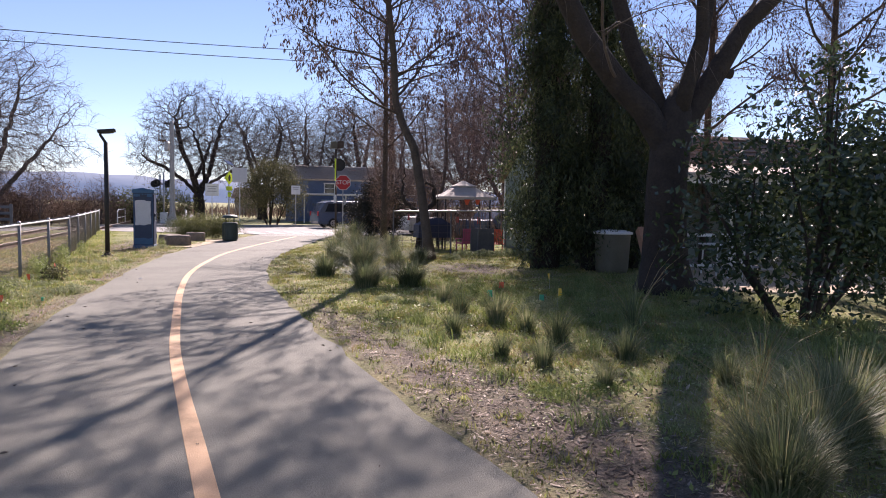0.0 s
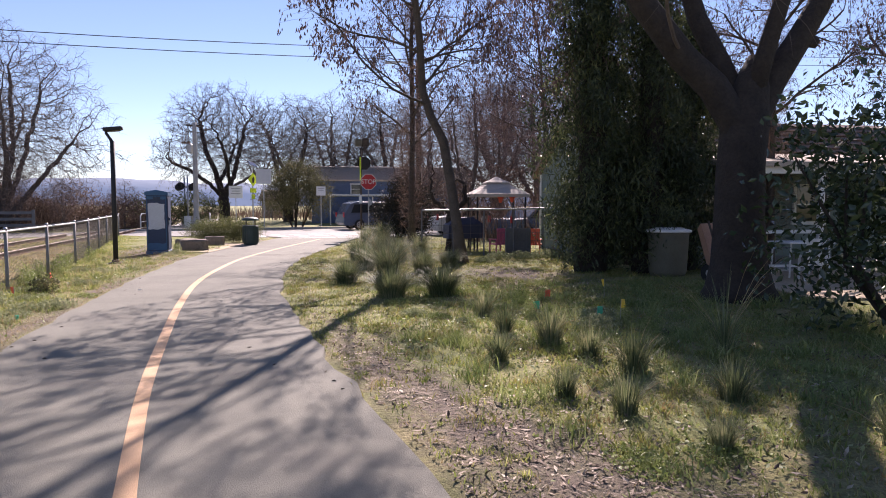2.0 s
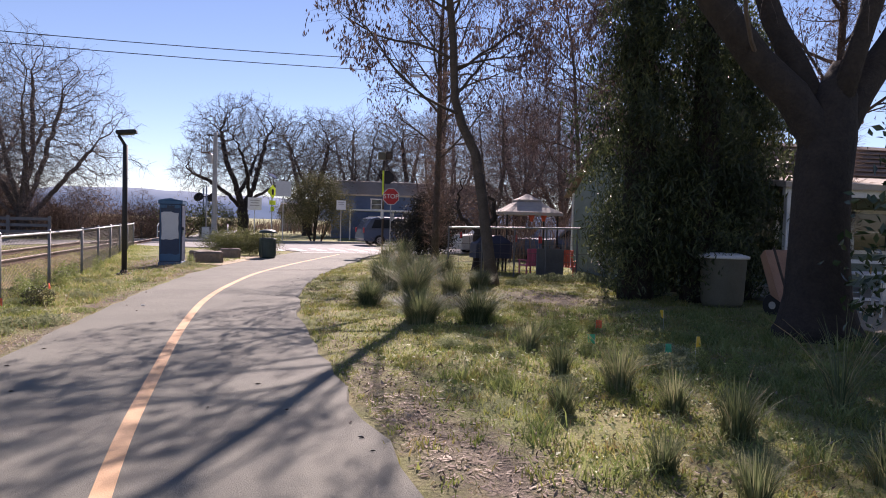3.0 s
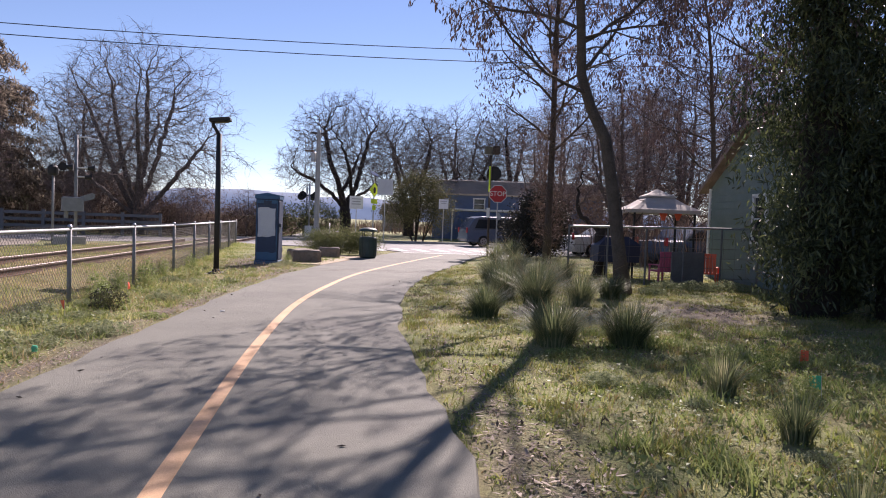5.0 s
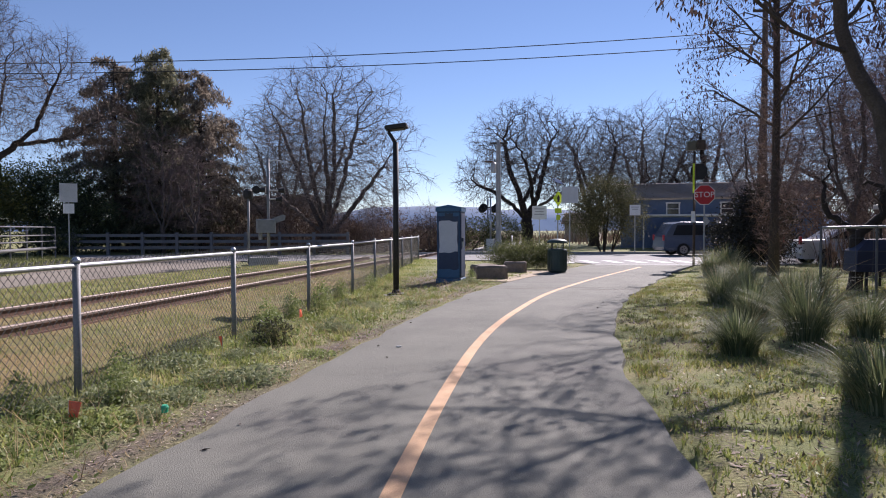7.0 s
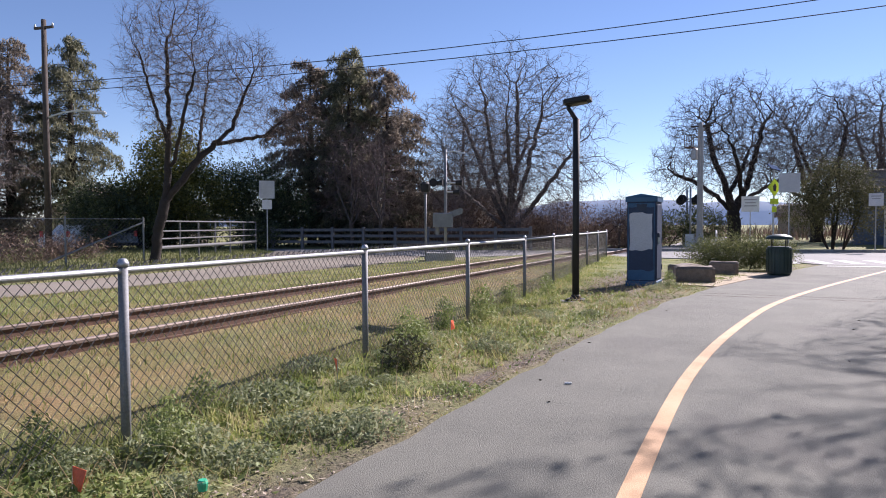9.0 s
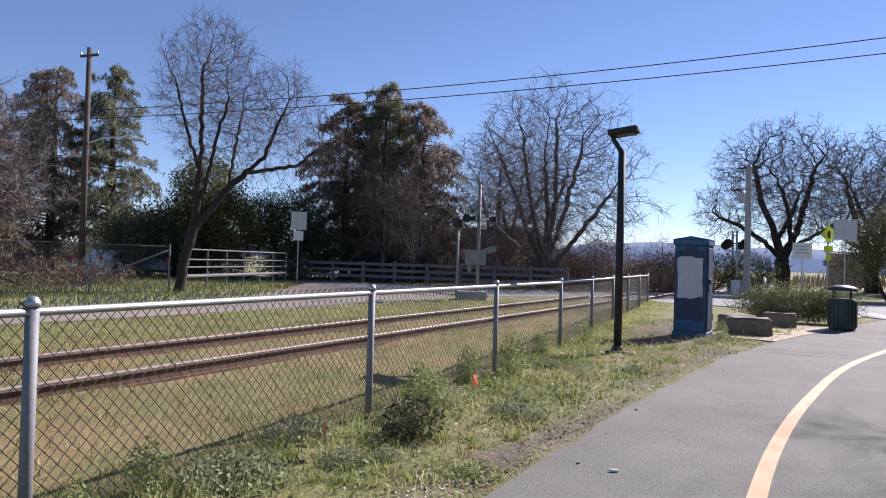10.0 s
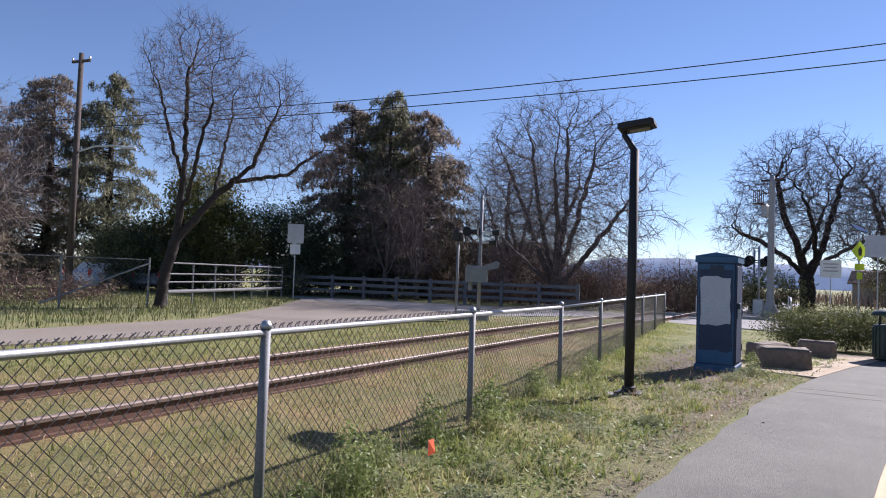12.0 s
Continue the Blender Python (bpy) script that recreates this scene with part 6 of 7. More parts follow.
part("bracket", Shape().tube([(-0.5, 0, 2.95), (0.5, 0, 2.95)], 0.03, 6).tube([(0.0, 0, 2.6), (0.5, 0, 2.62)], 0.03, 6), "galv", ms)
part("counterweight", Shape().plate([(0.15, 1.62), (0.62, 1.78), (0.66, 1.95), (0.55, 2.0), (0.15, 1.85)], -0.12, -0.04), "post", ms, "raised grey gate counterweight")
part("gate_box", Shape().box((-0.1, 0, 1.55), (0.75, 0.4, 0.55), 0, 0.04).tube([(-0.3, 0.2, 1.6), (-0.3, 0.25, 1.0)], 0.08, 6), "post", ms)
sp2 = part("second_post", Shape().tube([(-0.75, 0.2, 0), (-0.75, 0.2, 2.7)], 0.045, 8), "post", ms, smooth=True)
part("signal_box", Shape().lathe((-0.75, 0.2, 2.62), [(0.15, 0), (0.19, 0.08), (0.19, 0.3), (0.1, 0.38)], 12), "black", sp2, "dark round signal housing")
part("plinth", Shape().box((-0.2, 0, 0.15), (1.1, 0.6, 0.34), 0, 0.03), "concrete", ms)
fs = sign((-28.2, 34.1, 0), 3.3, 0.8, 0.95, "two plain metal-backed road signs on one post", "signback", rz=50)
part("lower_plate", Shape().plate(rect(0.5, 0.5, 2.5), -0.006, 0.004), "white", fs)

# utility poles and wires
def utility(at, h, label, arm=1.2, lamp=0):
    t = thing("utility_pole", label, "utility pole", at)
    part("pole", Shape().tube([(0, 0, -0.1), (0, 0, h)], [h * 0.0145, h * 0.010], 10), "brown_wood", t, smooth=True)
    part("crossarm", Shape().box((0, 0, h - 0.4), (arm, 0.1, 0.12), 0.3, 0.01), "brown_wood", t)
    for k in (-0.45, 0.45):
        part("insulator", Shape().lathe((k * arm, k * arm * 0.3, h - 0.34), [(0.04, 0), (0.06, 0.06), (0.03, 0.14)], 8), "lens", t)
    if lamp:
        zl = abs(lamp)
        sgn = 1 if lamp > 0 else -1
        a = part("lamp_arm", Shape().tube([(0, 0, zl), (sgn * 0.6, 0.6 if sgn > 0 else -0.1, zl + 0.35), (sgn * 1.2, 1.2 if sgn > 0 else -0.2, zl + 0.45), (sgn * 1.5, 1.5 if sgn > 0 else -0.2, zl + 0.42)], 0.05, 6), "lens", t)
        part("lamp_head", Shape().box((sgn * 1.75, 1.75 if sgn > 0 else -0.2, zl + 0.38), (0.75, 0.26, 0.15), 0.785 if sgn > 0 else 0, 0.05), "lens", a)
    return t


utility((5.4, 43.4, 0), 12.5, "tall wooden utility pole with a street light arm", lamp=-9.9)
utility((-36.5, 26.9, 0), 11.9, "tall dark wooden utility pole with a street light arm", lamp=6.9)
for a, b2, sag in ((9.25, 11.0, 0.5), (8.75, 10.3, 0.5)):
    pts = []
    for i in range(41):
        s = i / 40
        xw2 = -60 + s * 130
        pts.append((xw2, 42 + STREET * xw2, np.interp(xw2, [-60, -28.5, -13, 2.2, 70], [a + 0.35, a + 0.2, a + 0.62, b2 - 0.05, b2 + 6.0])))
    pz = np.convolve(np.pad([p[2] for p in pts], 4, "edge"), np.ones(9) / 9, "valid")
    solid("power_line", Shape().tube([(p[0], p[1], z) for p, z in zip(pts, pz)], 0.022, 5), "black", "thin black power line crossing the sky", "cable", group="power lines")


# ---- vehicles ----
def vehicle(name, at, rz, label, paint, length=4.9, width=1.85, height=1.75, kind="van"):
    t = thing(name, label, "car", at, rz)
    L, W, Hh = length / 2, width / 2, height
    if kind == "van":
        prof = [(-L, 0.45), (-L + 0.05, 1.0), (-L + 0.45, Hh - 0.12), (-L + 0.9, Hh), (0.6, Hh - 0.02), (1.25, Hh - 0.22), (L - 0.75, 1.08), (L - 0.1, 0.88), (L, 0.5), (L - 0.1, 0.28), (-L + 0.1, 0.28)]
        win = [(-L + 0.5, 1.08), (-L + 0.72, Hh - 0.18), (0.55, Hh - 0.16), (1.12, Hh - 0.32), (L - 0.95, 1.1)]
    else:
        prof = [(-L, 0.5), (-L + 0.08, 0.95), (-L + 0.9, 1.0), (-L + 1.5, Hh), (0.35, Hh), (1.1, 1.0), (L - 0.15, 0.85), (L, 0.5), (L - 0.1, 0.25), (-L + 0.1, 0.25)]
        win = [(-L + 1.1, 1.02), (-L + 1.62, Hh - 0.1), (0.3, Hh - 0.1), (0.9, 1.02)]
    bm = bmesh.new()
    n = len(prof)
    rings = []
    for y, k in ((-W, 0.93), (-W * 0.9, 1.0), (W * 0.9, 1.0), (W, 0.93)):
        rings.append([bm.verts.new((x * (0.99 if k < 1 else 1), y * (1.0 if z < 1.0 else 0.88), 0.28 + (z - 0.28) * (0.985 if k < 1 else 1))) for x, z in prof])
    for r1, r2 in zip(rings[:-1], rings[1:]):
        for i in range(n):
            bm.faces.new((r1[i], r1[(i + 1) % n], r2[(i + 1) % n], r2[i]))
    bm.faces.new(rings[0][::-1])
    bm.faces.new(rings[-1])
    me = bpy.data.meshes.new("body")
    bm.to_mesh(me)
    bm.free()
    part("body", me, paint, t)
    for sy in (-1, 1):
        y0 = sy * (W * 0.9)
        sh = Shape()
        sh.plate(win, -0.01, 0.01, (0, y0 * 1.0 if kind != "van" else y0, 0))
        w = part("side_window", sh, "glass", t, "dark side glass")
        part("pillar", Shape().box((-0.2, y0 + sy * 0.013, (1.08 + Hh) / 2 - 0.06), (0.06, 0.02, Hh - 1.22)), paint, w)
        part("mirror", Shape().box((L - 1.45, sy * (W + 0.1), 1.12), (0.12, 0.2, 0.14), 0, 0.03), paint, t)
        part("headlight", Shape().box((L - 0.07, sy * W * 0.72, 0.72), (0.1, 0.34, 0.14), 0, 0.03), "lens", t)
        part("tail_light", Shape().box((-L + 0.03, sy * W * 0.82, 0.95), (0.06, 0.18, 0.3), 0, 0.02), "red", t)
        for xx in (-L * 0.6, L * 0.62):
            wh = part("wheel", Shape().tube([(0, -0.11, 0), (0, 0.11, 0)], 0.33, 20), "tyre", t)
            wh.location = (xx, sy * (W - 0.08), 0.33)
            part("rim", Shape().tube([(0, -0.116, 0), (0, 0.116, 0)], 0.21, 14), "chrome", wh)
            for q in range(5):
                an = q * 2 * math.pi / 5
                part("spoke", Shape().box((0.1 * math.cos(an), sy * 0.12, 0.1 * math.sin(an)), (0.05, 0.014, 0.05)), "black", wh)
    part("windscreen", Shape().add([(L - 0.82, -W * 0.78, 1.1), (L - 0.82, W * 0.78, 1.1), (1.28, W * 0.72, Hh - 0.2), (1.28, -W * 0.72, Hh - 0.2)] if kind == "van" else [(1.13, -W * 0.78, 1.02), (1.13, W * 0.78, 1.02), (0.42, W * 0.72, Hh - 0.04), (0.42, -W * 0.72, Hh - 0.04)], [(0, 1, 2, 3)]), "glass", t)
    return t


vehicle("minivan", (2.9, 45.4, 0.008), 18, "slate blue minivan parked along the far kerb", "suv_paint", 5.1, 1.9, 1.78)
vehicle("parked_car", (7.6, 36.6, 0), 12, "white car parked behind the garden fence", "white_car", 4.7, 1.8, 1.40, "sedan")
vehicle("parked_car", (9.5, 31.5, 0), 30, "blue car parked behind the gazebo", "suv_paint", 4.5, 1.8, 1.45, "sedan")
vehicle("parked_car", (-38.5, 29.6, 0), 120, "white car parked beyond the lane fence", "white_car", 4.6, 1.8, 1.45, "sedan")
vehicle("parked_car", (-37.0, 32.5, 0), 120, "dark car parked beyond the lane fence", "dark_car", 4.6, 1.8, 1.5, "van")


# ---- houses ----
def window(parent, c, w, h, normal, name="window"):
    """A framed window on a wall: normal is '-x' or '-y'."""
    sh, gl, sl = Shape(), Shape(), Shape()
    for dx, dz, ww, hh in ((0, h / 2, w + 0.16, 0.1), (0, -h / 2, w + 0.16, 0.1), (-w / 2, 0, 0.1, h), (w / 2, 0, 0.1, h), (0, 0, w, 0.04)):
        if normal == "-y":
            sh.box((c[0] + dx, c[1] - 0.03, c[2] + dz), (ww, 0.08, hh))
        else:
            sh.box((c[0] - 0.03, c[1] + dx, c[2] + dz), (0.08, ww, hh))
    if normal == "-y":
        gl.box((c[0], c[1] - 0.012, c[2]), (w, 0.02, h))
    else:
        gl.box((c[0] - 0.012, c[1], c[2]), (0.02, w, h))
    wd = part(name, sh, "trim", parent, "white window frame")
    part("pane", gl, "glass", wd)
    return wd


def gable_house(name, label, x0, x1, y0, y1, eave, ridge, along, wall, roof, lap=0.4, boards=True):
    t = thing(name, label, "house", ((x0 + x1) / 2, (y0 + y1) / 2, 0))
    a, b2 = (x1 - x0) / 2, (y1 - y0) / 2
    sh = Shape().box((0, 0, eave / 2 - 0.05), (2 * a, 2 * b2, eave + 0.1))
    if along == "x":
        for sx in (-1, 1):
            sh.add([(sx * a, -b2, eave), (sx * a, b2, eave), (sx * a, 0, ridge), (sx * (a - 0.15), -b2, eave), (sx * (a - 0.15), b2, eave), (sx * (a - 0.15), 0, ridge)], [(0, 1, 2), (3, 5, 4), (0, 2, 5, 3), (1, 4, 5, 2)])
    else:
        for sy in (-1, 1):
            sh.add([(-a, sy * b2, eave), (a, sy * b2, eave), (0, sy * b2, ridge), (-a, sy * (b2 - 0.15), eave), (a, sy * (b2 - 0.15), eave), (0, sy * (b2 - 0.15), ridge)], [(0, 1, 2), (3, 5, 4), (0, 2, 5, 3), (1, 4, 5, 2)])
    w = part("wall", sh, wall, t)
    half, span = (b2, a) if along == "x" else (a, b2)
    k = (ridge - eave) / half
    for s in (-1, 1):
        sh = Shape()
        q = [(-span - lap, s * (half + lap), eave - k * lap), (span + lap, s * (half + lap), eave - k * lap), (span + lap, 0, ridge), (-span - lap, 0, ridge)]
        q = q + [(x, y, z + 0.12) for x, y, z in q]
        if along != "x":
            q = [(y, x, z) for x, y, z in q]
        sh.add(q, [(0, 1, 2, 3), (7, 6, 5, 4), (0, 4, 5, 1), (1, 5, 6, 2), (2, 6, 7, 3), (3, 7, 4, 0)])
        rf = part("roof", sh, roof, t)
        rows = int(half / 0.3)
        for r in range(rows):
            u = r / rows
            yy, zz = s * (half + lap) * (1 - u), eave - k * lap + (ridge - eave + k * lap) * u + 0.128
            c = Shape().box((0, yy, zz), (2 * (span + lap), 0.24, 0.022)) if along == "x" else Shape().box((yy, 0, zz), (0.24, 2 * (span + lap), 0.022))
            part("shingle_course", c, roof, rf)
    if boards:
        for r in range(int(eave / 0.2)):
            z = 0.15 + r * 0.2
            bsh = Shape().box((0, -b2 - 0.006, z), (2 * a + 0.02, 0.016, 0.17)).box((-a - 0.006, 0, z), (0.016, 2 * b2 + 0.02, 0.17))
            part("siding_board", bsh, wall, w)
    return t


h1 = gable_house("green_house", "grey-green clapboard house with a brown shingle roof", 8.1, 20.0, 19.8, 26.0, 2.7, 4.25, "x", "green_siding", "shingle", 0.28)
cx, cy = 14.05, 22.9
window(h1, (8.1 - cx - 0.015, 22.4 - cy, 1.75), 0.75, 1.2, "-x")
window(h1, (11.2 - cx, 19.8 - cy - 0.015, 1.6), 1.1, 1.1, "-y")
window(h1, (14.5 - cx, 19.8 - cy - 0.015, 1.6), 1.1, 1.1, "-y")
vt = part("gable_vent", Shape().box((8.1 - cx - 0.02, 0, 3.55), (0.05, 0.5, 0.5)), "trim", h1, "louvred gable vent")
for k in range(5):
    part("louvre", Shape().box((8.1 - cx - 0.05, 0, 3.37 + k * 0.09), (0.04, 0.42, 0.03)), "green_siding", vt)
part("corner_board", Shape().box((8.1 - cx - 0.02, 26.0 - cy - 0.05, 1.35), (0.06, 0.14, 2.7)), "trim", h1, "white corner board")
porch = thing("porch", "shaded porch with white posts and a pale roof", "porch", (13.5, 18.0, 0))
part("porch_roof", Shape().add([(-4.2, -2.2, 2.45), (5.8, -2.2, 2.45), (5.8, 1.75, 2.95), (-4.2, 1.75, 2.95), (-4.2, -2.2, 2.57), (5.8, -2.2, 2.57), (5.8, 1.75, 3.07), (-4.2, 1.75, 3.07)], [(3, 2, 1, 0), (4, 5, 6, 7), (0, 1, 5, 4), (1, 2, 6, 5), (2, 3, 7, 6), (3, 0, 4, 7)]), "tan_roof", porch)
for k in range(5):
    part("porch_post", Shape().box((-4.0 + k * 2.4, -2.0, 1.2), (0.12, 0.12, 2.5), 0, 0.01), "trim", porch, "white porch post")
part("beam", Shape().box((0.8, -2.0, 2.38), (9.8, 0.1, 0.16)), "trim", porch)
part("deck", Shape().box((0.8, -0.2, 0.04), (9.8, 3.8, 0.1)), "concrete", porch)
part("rail", Shape().box((-2.9, -2.0, 0.95), (2.3, 0.06, 0.08)).box((-2.9, -2.0, 0.15), (2.3, 0.06, 0.06)), "trim", porch)
solid("patio", Shape().slab([(8.4, 11.8), (10.4, 11.2), (14, 11.5), (16, 15.9), (9.3, 15.9)], -0.05, 0.03), "patio", "pale sunlit dry soil yard beside the house", "yard", kind="structure")
h2 = gable_house("blue_house", "blue two-storey house with a tan roof across the street", -2.0, 12.0, 60.5, 69.0, 3.75, 5.05, "x", "blue_siding", "tan_roof")
for xx in (1.8, 5.6, 9.0):
    window(h2, (xx - 5, 60.5 - 64.75 - 0.015, 2.95), 0.9, 0.9, "-y")
    window(h2, (xx - 5, 60.5 - 64.75 - 0.015, 1.3), 1.2, 1.2, "-y")
cp = thing("carport", "white flat-roofed carport in front of the blue house", "carport", (3.0, 56.5, 0))
part("roof", Shape().box((0, 0, 2.35), (7.0, 3.5, 0.14), 0, 0.02), "trim", cp)
for sx in (-3.3, 0, 3.3):
    part("carport_post", Shape().box((sx, -1.6, 1.15), (0.1, 0.1, 2.35)), "trim", cp)
gable_house("far_house", "low tan house behind the railway crossing", -33.5, -25.0, 50.5, 57.0, 2.6, 4.0, "x", "tan_siding", "shingle", boards=False)
gable_house("far_house", "tan low house behind the tall conifers", -56, -46, 37, 44, 2.8, 4.2, "y", "tan_siding", "shingle", boards=False)
gable_house("far_house", "low tan house beyond the railway crossing", -9.5, -5.5, 88, 95, 2.2, 3.4, "x", "tan_siding", "shingle", boards=False)

solid("trail", Shape().slab([(-10.6, 44.0), (-8.2, 44.8), (-10.8, 62), (-13.0, 85), (-15.6, 85), (-13.2, 62)], -0.05, 0.02), "street", "pale asphalt trail going on beyond the street", "path", kind="structure")
for hx0, hy0, hx1, hy1 in ((-7.6, 45.6, -8.4, 49.6), (-11.6, 45.0, -12.2, 49.0)):
    hr = thing("handrail", "white bent-pipe handrail beside the trail", "handrail", (0, 0, 0), group="trail handrails")
    part("rail", Shape().tube([(hx0, hy0, 0), (hx0, hy0, 0.85), (hx0 + (hx1 - hx0) * 0.1, hy0 + (hy1 - hy0) * 0.1, 1.0), (hx1, hy1, 1.0), (hx1, hy1, 0)], 0.035, 8), "trim", hr)
    part("mid_rail", Shape().tube([(hx0, hy0, 0.5), (hx1, hy1, 0.5)], 0.025, 6), "trim", hr)

# ---- garden by the house ----
gz = thing("gazebo", "metal garden gazebo with a beige two-tier canopy", "gazebo", (6.08, 24.7, 0))
gz.scale = (0.79, 0.79, 0.98)
for sx in (-1.05, 1.05):
    for sy in (-1.05, 1.05):
        part("leg", Shape().box((sx, sy, 0.98), (0.06, 0.06, 1.96)), "black", gz)
        part("brace", Shape().tube([(sx, sy, 1.55), (sx * 0.7, sy, 1.92)], 0.014, 5), "black", gz)


def pyramid(r0, z0, r1, z1, drop):
    v = [(sx * r0, sy * r0, z0 - drop) for sx, sy in ((-1, -1), (1, -1), (1, 1), (-1, 1))] + [(sx * r0, sy * r0, z0) for sx, sy in ((-1, -1), (1, -1), (1, 1), (-1, 1))]
    mr, mz = (r0 + r1) / 2, z0 + (z1 - z0) * 0.42
    v += [(sx * mr, sy * mr, mz) for sx, sy in ((-1, -1), (1, -1), (1, 1), (-1, 1))] + [(sx * r1, sy * r1, z1) for sx, sy in ((-1, -1), (1, -1), (1, 1), (-1, 1))]
    f = [(a + i, a + (i + 1) % 4, a + 4 + (i + 1) % 4, a + 4 + i) for a in (0, 4, 8) for i in range(4)]
    return Shape().add(v, f + [(12, 13, 14, 15)])


part("canopy", pyramid(1.22, 1.98, 0.42, 2.38, 0.10), "canvas", gz, "beige lower canopy")
part("top_canopy", pyramid(0.52, 2.40, 0.05, 2.60, 0.05), "canvas", gz, "small beige upper canopy")
gf = thing("garden_fence", "wire garden fence with a pale top rail on thin posts", "fence", (0, 0, 0))
gx0, gx1 = 3.1, 8.0
gyl = lambda x: 21.6 + 0.14 * (x - 3.1)
part("top_rail", Shape().tube([(gx0, gyl(gx0), 1.40), (gx1, gyl(gx1), 1.48)], 0.028, 8), "galv", gf)
for k in range(6):
    x = gx0 + k * (gx1 - gx0) / 5
    part("post", Shape().tube([(x, gyl(x), -0.1), (x, gyl(x), 1.44)], 0.024, 8), "grey_fence", gf)
for k in range(5):
    part("wire", Shape().tube([(gx0, gyl(gx0), 0.2 + k * 0.25), (gx1, gyl(gx1), 0.2 + k * 0.25)], 0.005, 4), "wire", gf)
for k in range(17):
    x = gx0 + k * (gx1 - gx0) / 16
    part("upright_wire", Shape().tube([(x, gyl(x), 0.05), (x, gyl(x), 1.4)], 0.004, 4), "wire", gf)


def garden_chair(at, rz, mat, label):
    t = thing("garden_chair", label, "chair", at, rz, "plastic garden chairs")
    part("seat", Shape().box((0, 0, 0.38), (0.52, 0.5, 0.05), 0, 0.015), mat, t)
    bk = part("backrest", Shape().box((0, 0.28, 0.98), (0.5, 0.04, 0.08), 0, 0.015), mat, t)
    for k in range(5):
        part("back_slat", Shape().box((-0.2 + k * 0.1, 0.28, 0.68), (0.085, 0.03, 0.62), 0, 0.01), mat, bk)
    for sx in (-0.24, 0.24):
        part("armrest", Shape().box((sx, 0.02, 0.58), (0.09, 0.55, 0.035), 0, 0.01), mat, t)
        for sy in (-0.22, 0.24):
            part("leg", Shape().box((sx, sy, 0.28), (0.05, 0.05, 0.58), 0, 0.008), mat, t)
    t.scale = (0.85, 0.85, 0.85)
    return t


garden_chair((5.75, 22.9, 0), 200, "pink", "pink plastic garden chair beside the gazebo").scale = (0.85, 0.85, 0.8)
garden_chair((6.9, 22.6, 0), 150, "flag_r", "bright red garden chair near the house").scale = (0.85, 0.85, 0.8)
gr = thing("covered_grill", "barbecue grill under a dark blue cover", "grill", (4.75, 23.9, 0), 10)
part("cover", Shape().add([(-0.6, -0.3, 0.45), (0.6, -0.3, 0.45), (0.6, 0.3, 0.45), (-0.6, 0.3, 0.45), (-0.58, -0.3, 0.9), (0.62, -0.3, 0.95), (0.62, 0.3, 0.95), (-0.58, 0.3, 0.9), (-0.3, -0.16, 1.15), (0.32, -0.16, 1.16), (0.32, 0.16, 1.16), (-0.3, 0.16, 1.15)], [(0, 1, 5, 4), (1, 2, 6, 5), (2, 3, 7, 6), (3, 0, 4, 7), (4, 5, 9, 8), (5, 6, 10, 9), (6, 7, 11, 10), (7, 4, 8, 11), (8, 9, 10, 11), (3, 2, 1, 0)]), "navy_cover", gr)
for sx in (-0.35, 0.35):
    for sy in (-0.2, 0.2):
        part("leg", Shape().box((sx, sy, 0.23), (0.05, 0.05, 0.48)), "black", gr)
for x, z in ((6.05, 1.72), (6.45, 1.74)):
    solid("hanging_pennant", Shape().plate([(-0.14, 0.12), (0.14, 0.12), (0.03, -0.16), (-0.05, -0.16)], -0.006, 0.006), "flag_r", "orange-red pennant hanging under the gazebo roof", "pennant", (x, 23.86, z + 0.08), group="gazebo pennants")
solid("dark_board", Shape().box((0, 0, 0.42), (0.85, 0.05, 0.84), 0, 0.01), "grey_fence", "dark grey panel leaning by the garden fence", "panel", (6.25, 22.3, 0), 5)
tub = thing("storage_tub", "putty coloured lidded garden tub under the trees", "tub", (7.9, 15.6, 0), 8)
part("tub_body", Shape().lathe((0, 0, 0), [(0.36, 0), (0.40, 0.1), (0.44, 0.95), (0.45, 0.98)], 20), "putty", tub, smooth=True)
part("lid", Shape().lathe((0, 0, 0.97), [(0.49, 0), (0.49, 0.05), (0.3, 0.1), (0, 0.11)], 20), "trim", tub, "pale lid", smooth=True)
wb = thing("wheelbarrow", "upturned rusty wheelbarrow leaning by the tree", "wheelbarrow", (8.2, 13.9, 0), 20)
part("tray", Shape().add([(-0.25, 0, 0.3), (0.25, 0, 0.3), (0.32, 0.3, 1.2), (-0.32, 0.3, 1.2), (-0.18, 0.25, 0.4), (0.18, 0.25, 0.4), (0.2, 0.48, 1.08), (-0.2, 0.48, 1.08)], [(0, 1, 2, 3), (7, 6, 5, 4), (0, 4, 5, 1), (1, 5, 6, 2), (2, 6, 7, 3), (3, 7, 4, 0)]), "clay", wb)
for sx in (-0.22, 0.22):
    part("handle", Shape().tube([(sx, 0.2, 1.25), (sx * 1.1, -0.1, 0.5), (sx * 0.5, -0.35, 0.05)], 0.022, 8), "brown_wood", wb)
wl = part("wheel", Shape().tube([(-0.05, 0.3, 0.2), (0.05, 0.3, 0.2)], 0.2, 16), "tyre", wb)
part("hub", Shape().tube([(-0.06, 0.3, 0.2), (0.06, 0.3, 0.2)], 0.07, 10), "galv", wl)
tb = thing("garden_table", "white metal garden table on the sunny yard", "table", (10.6, 14.9, 0.03), 5)
part("tabletop", Shape().box((0, 0, 0.74), (1.15, 0.7, 0.035), 0, 0.01), "trim", tb)
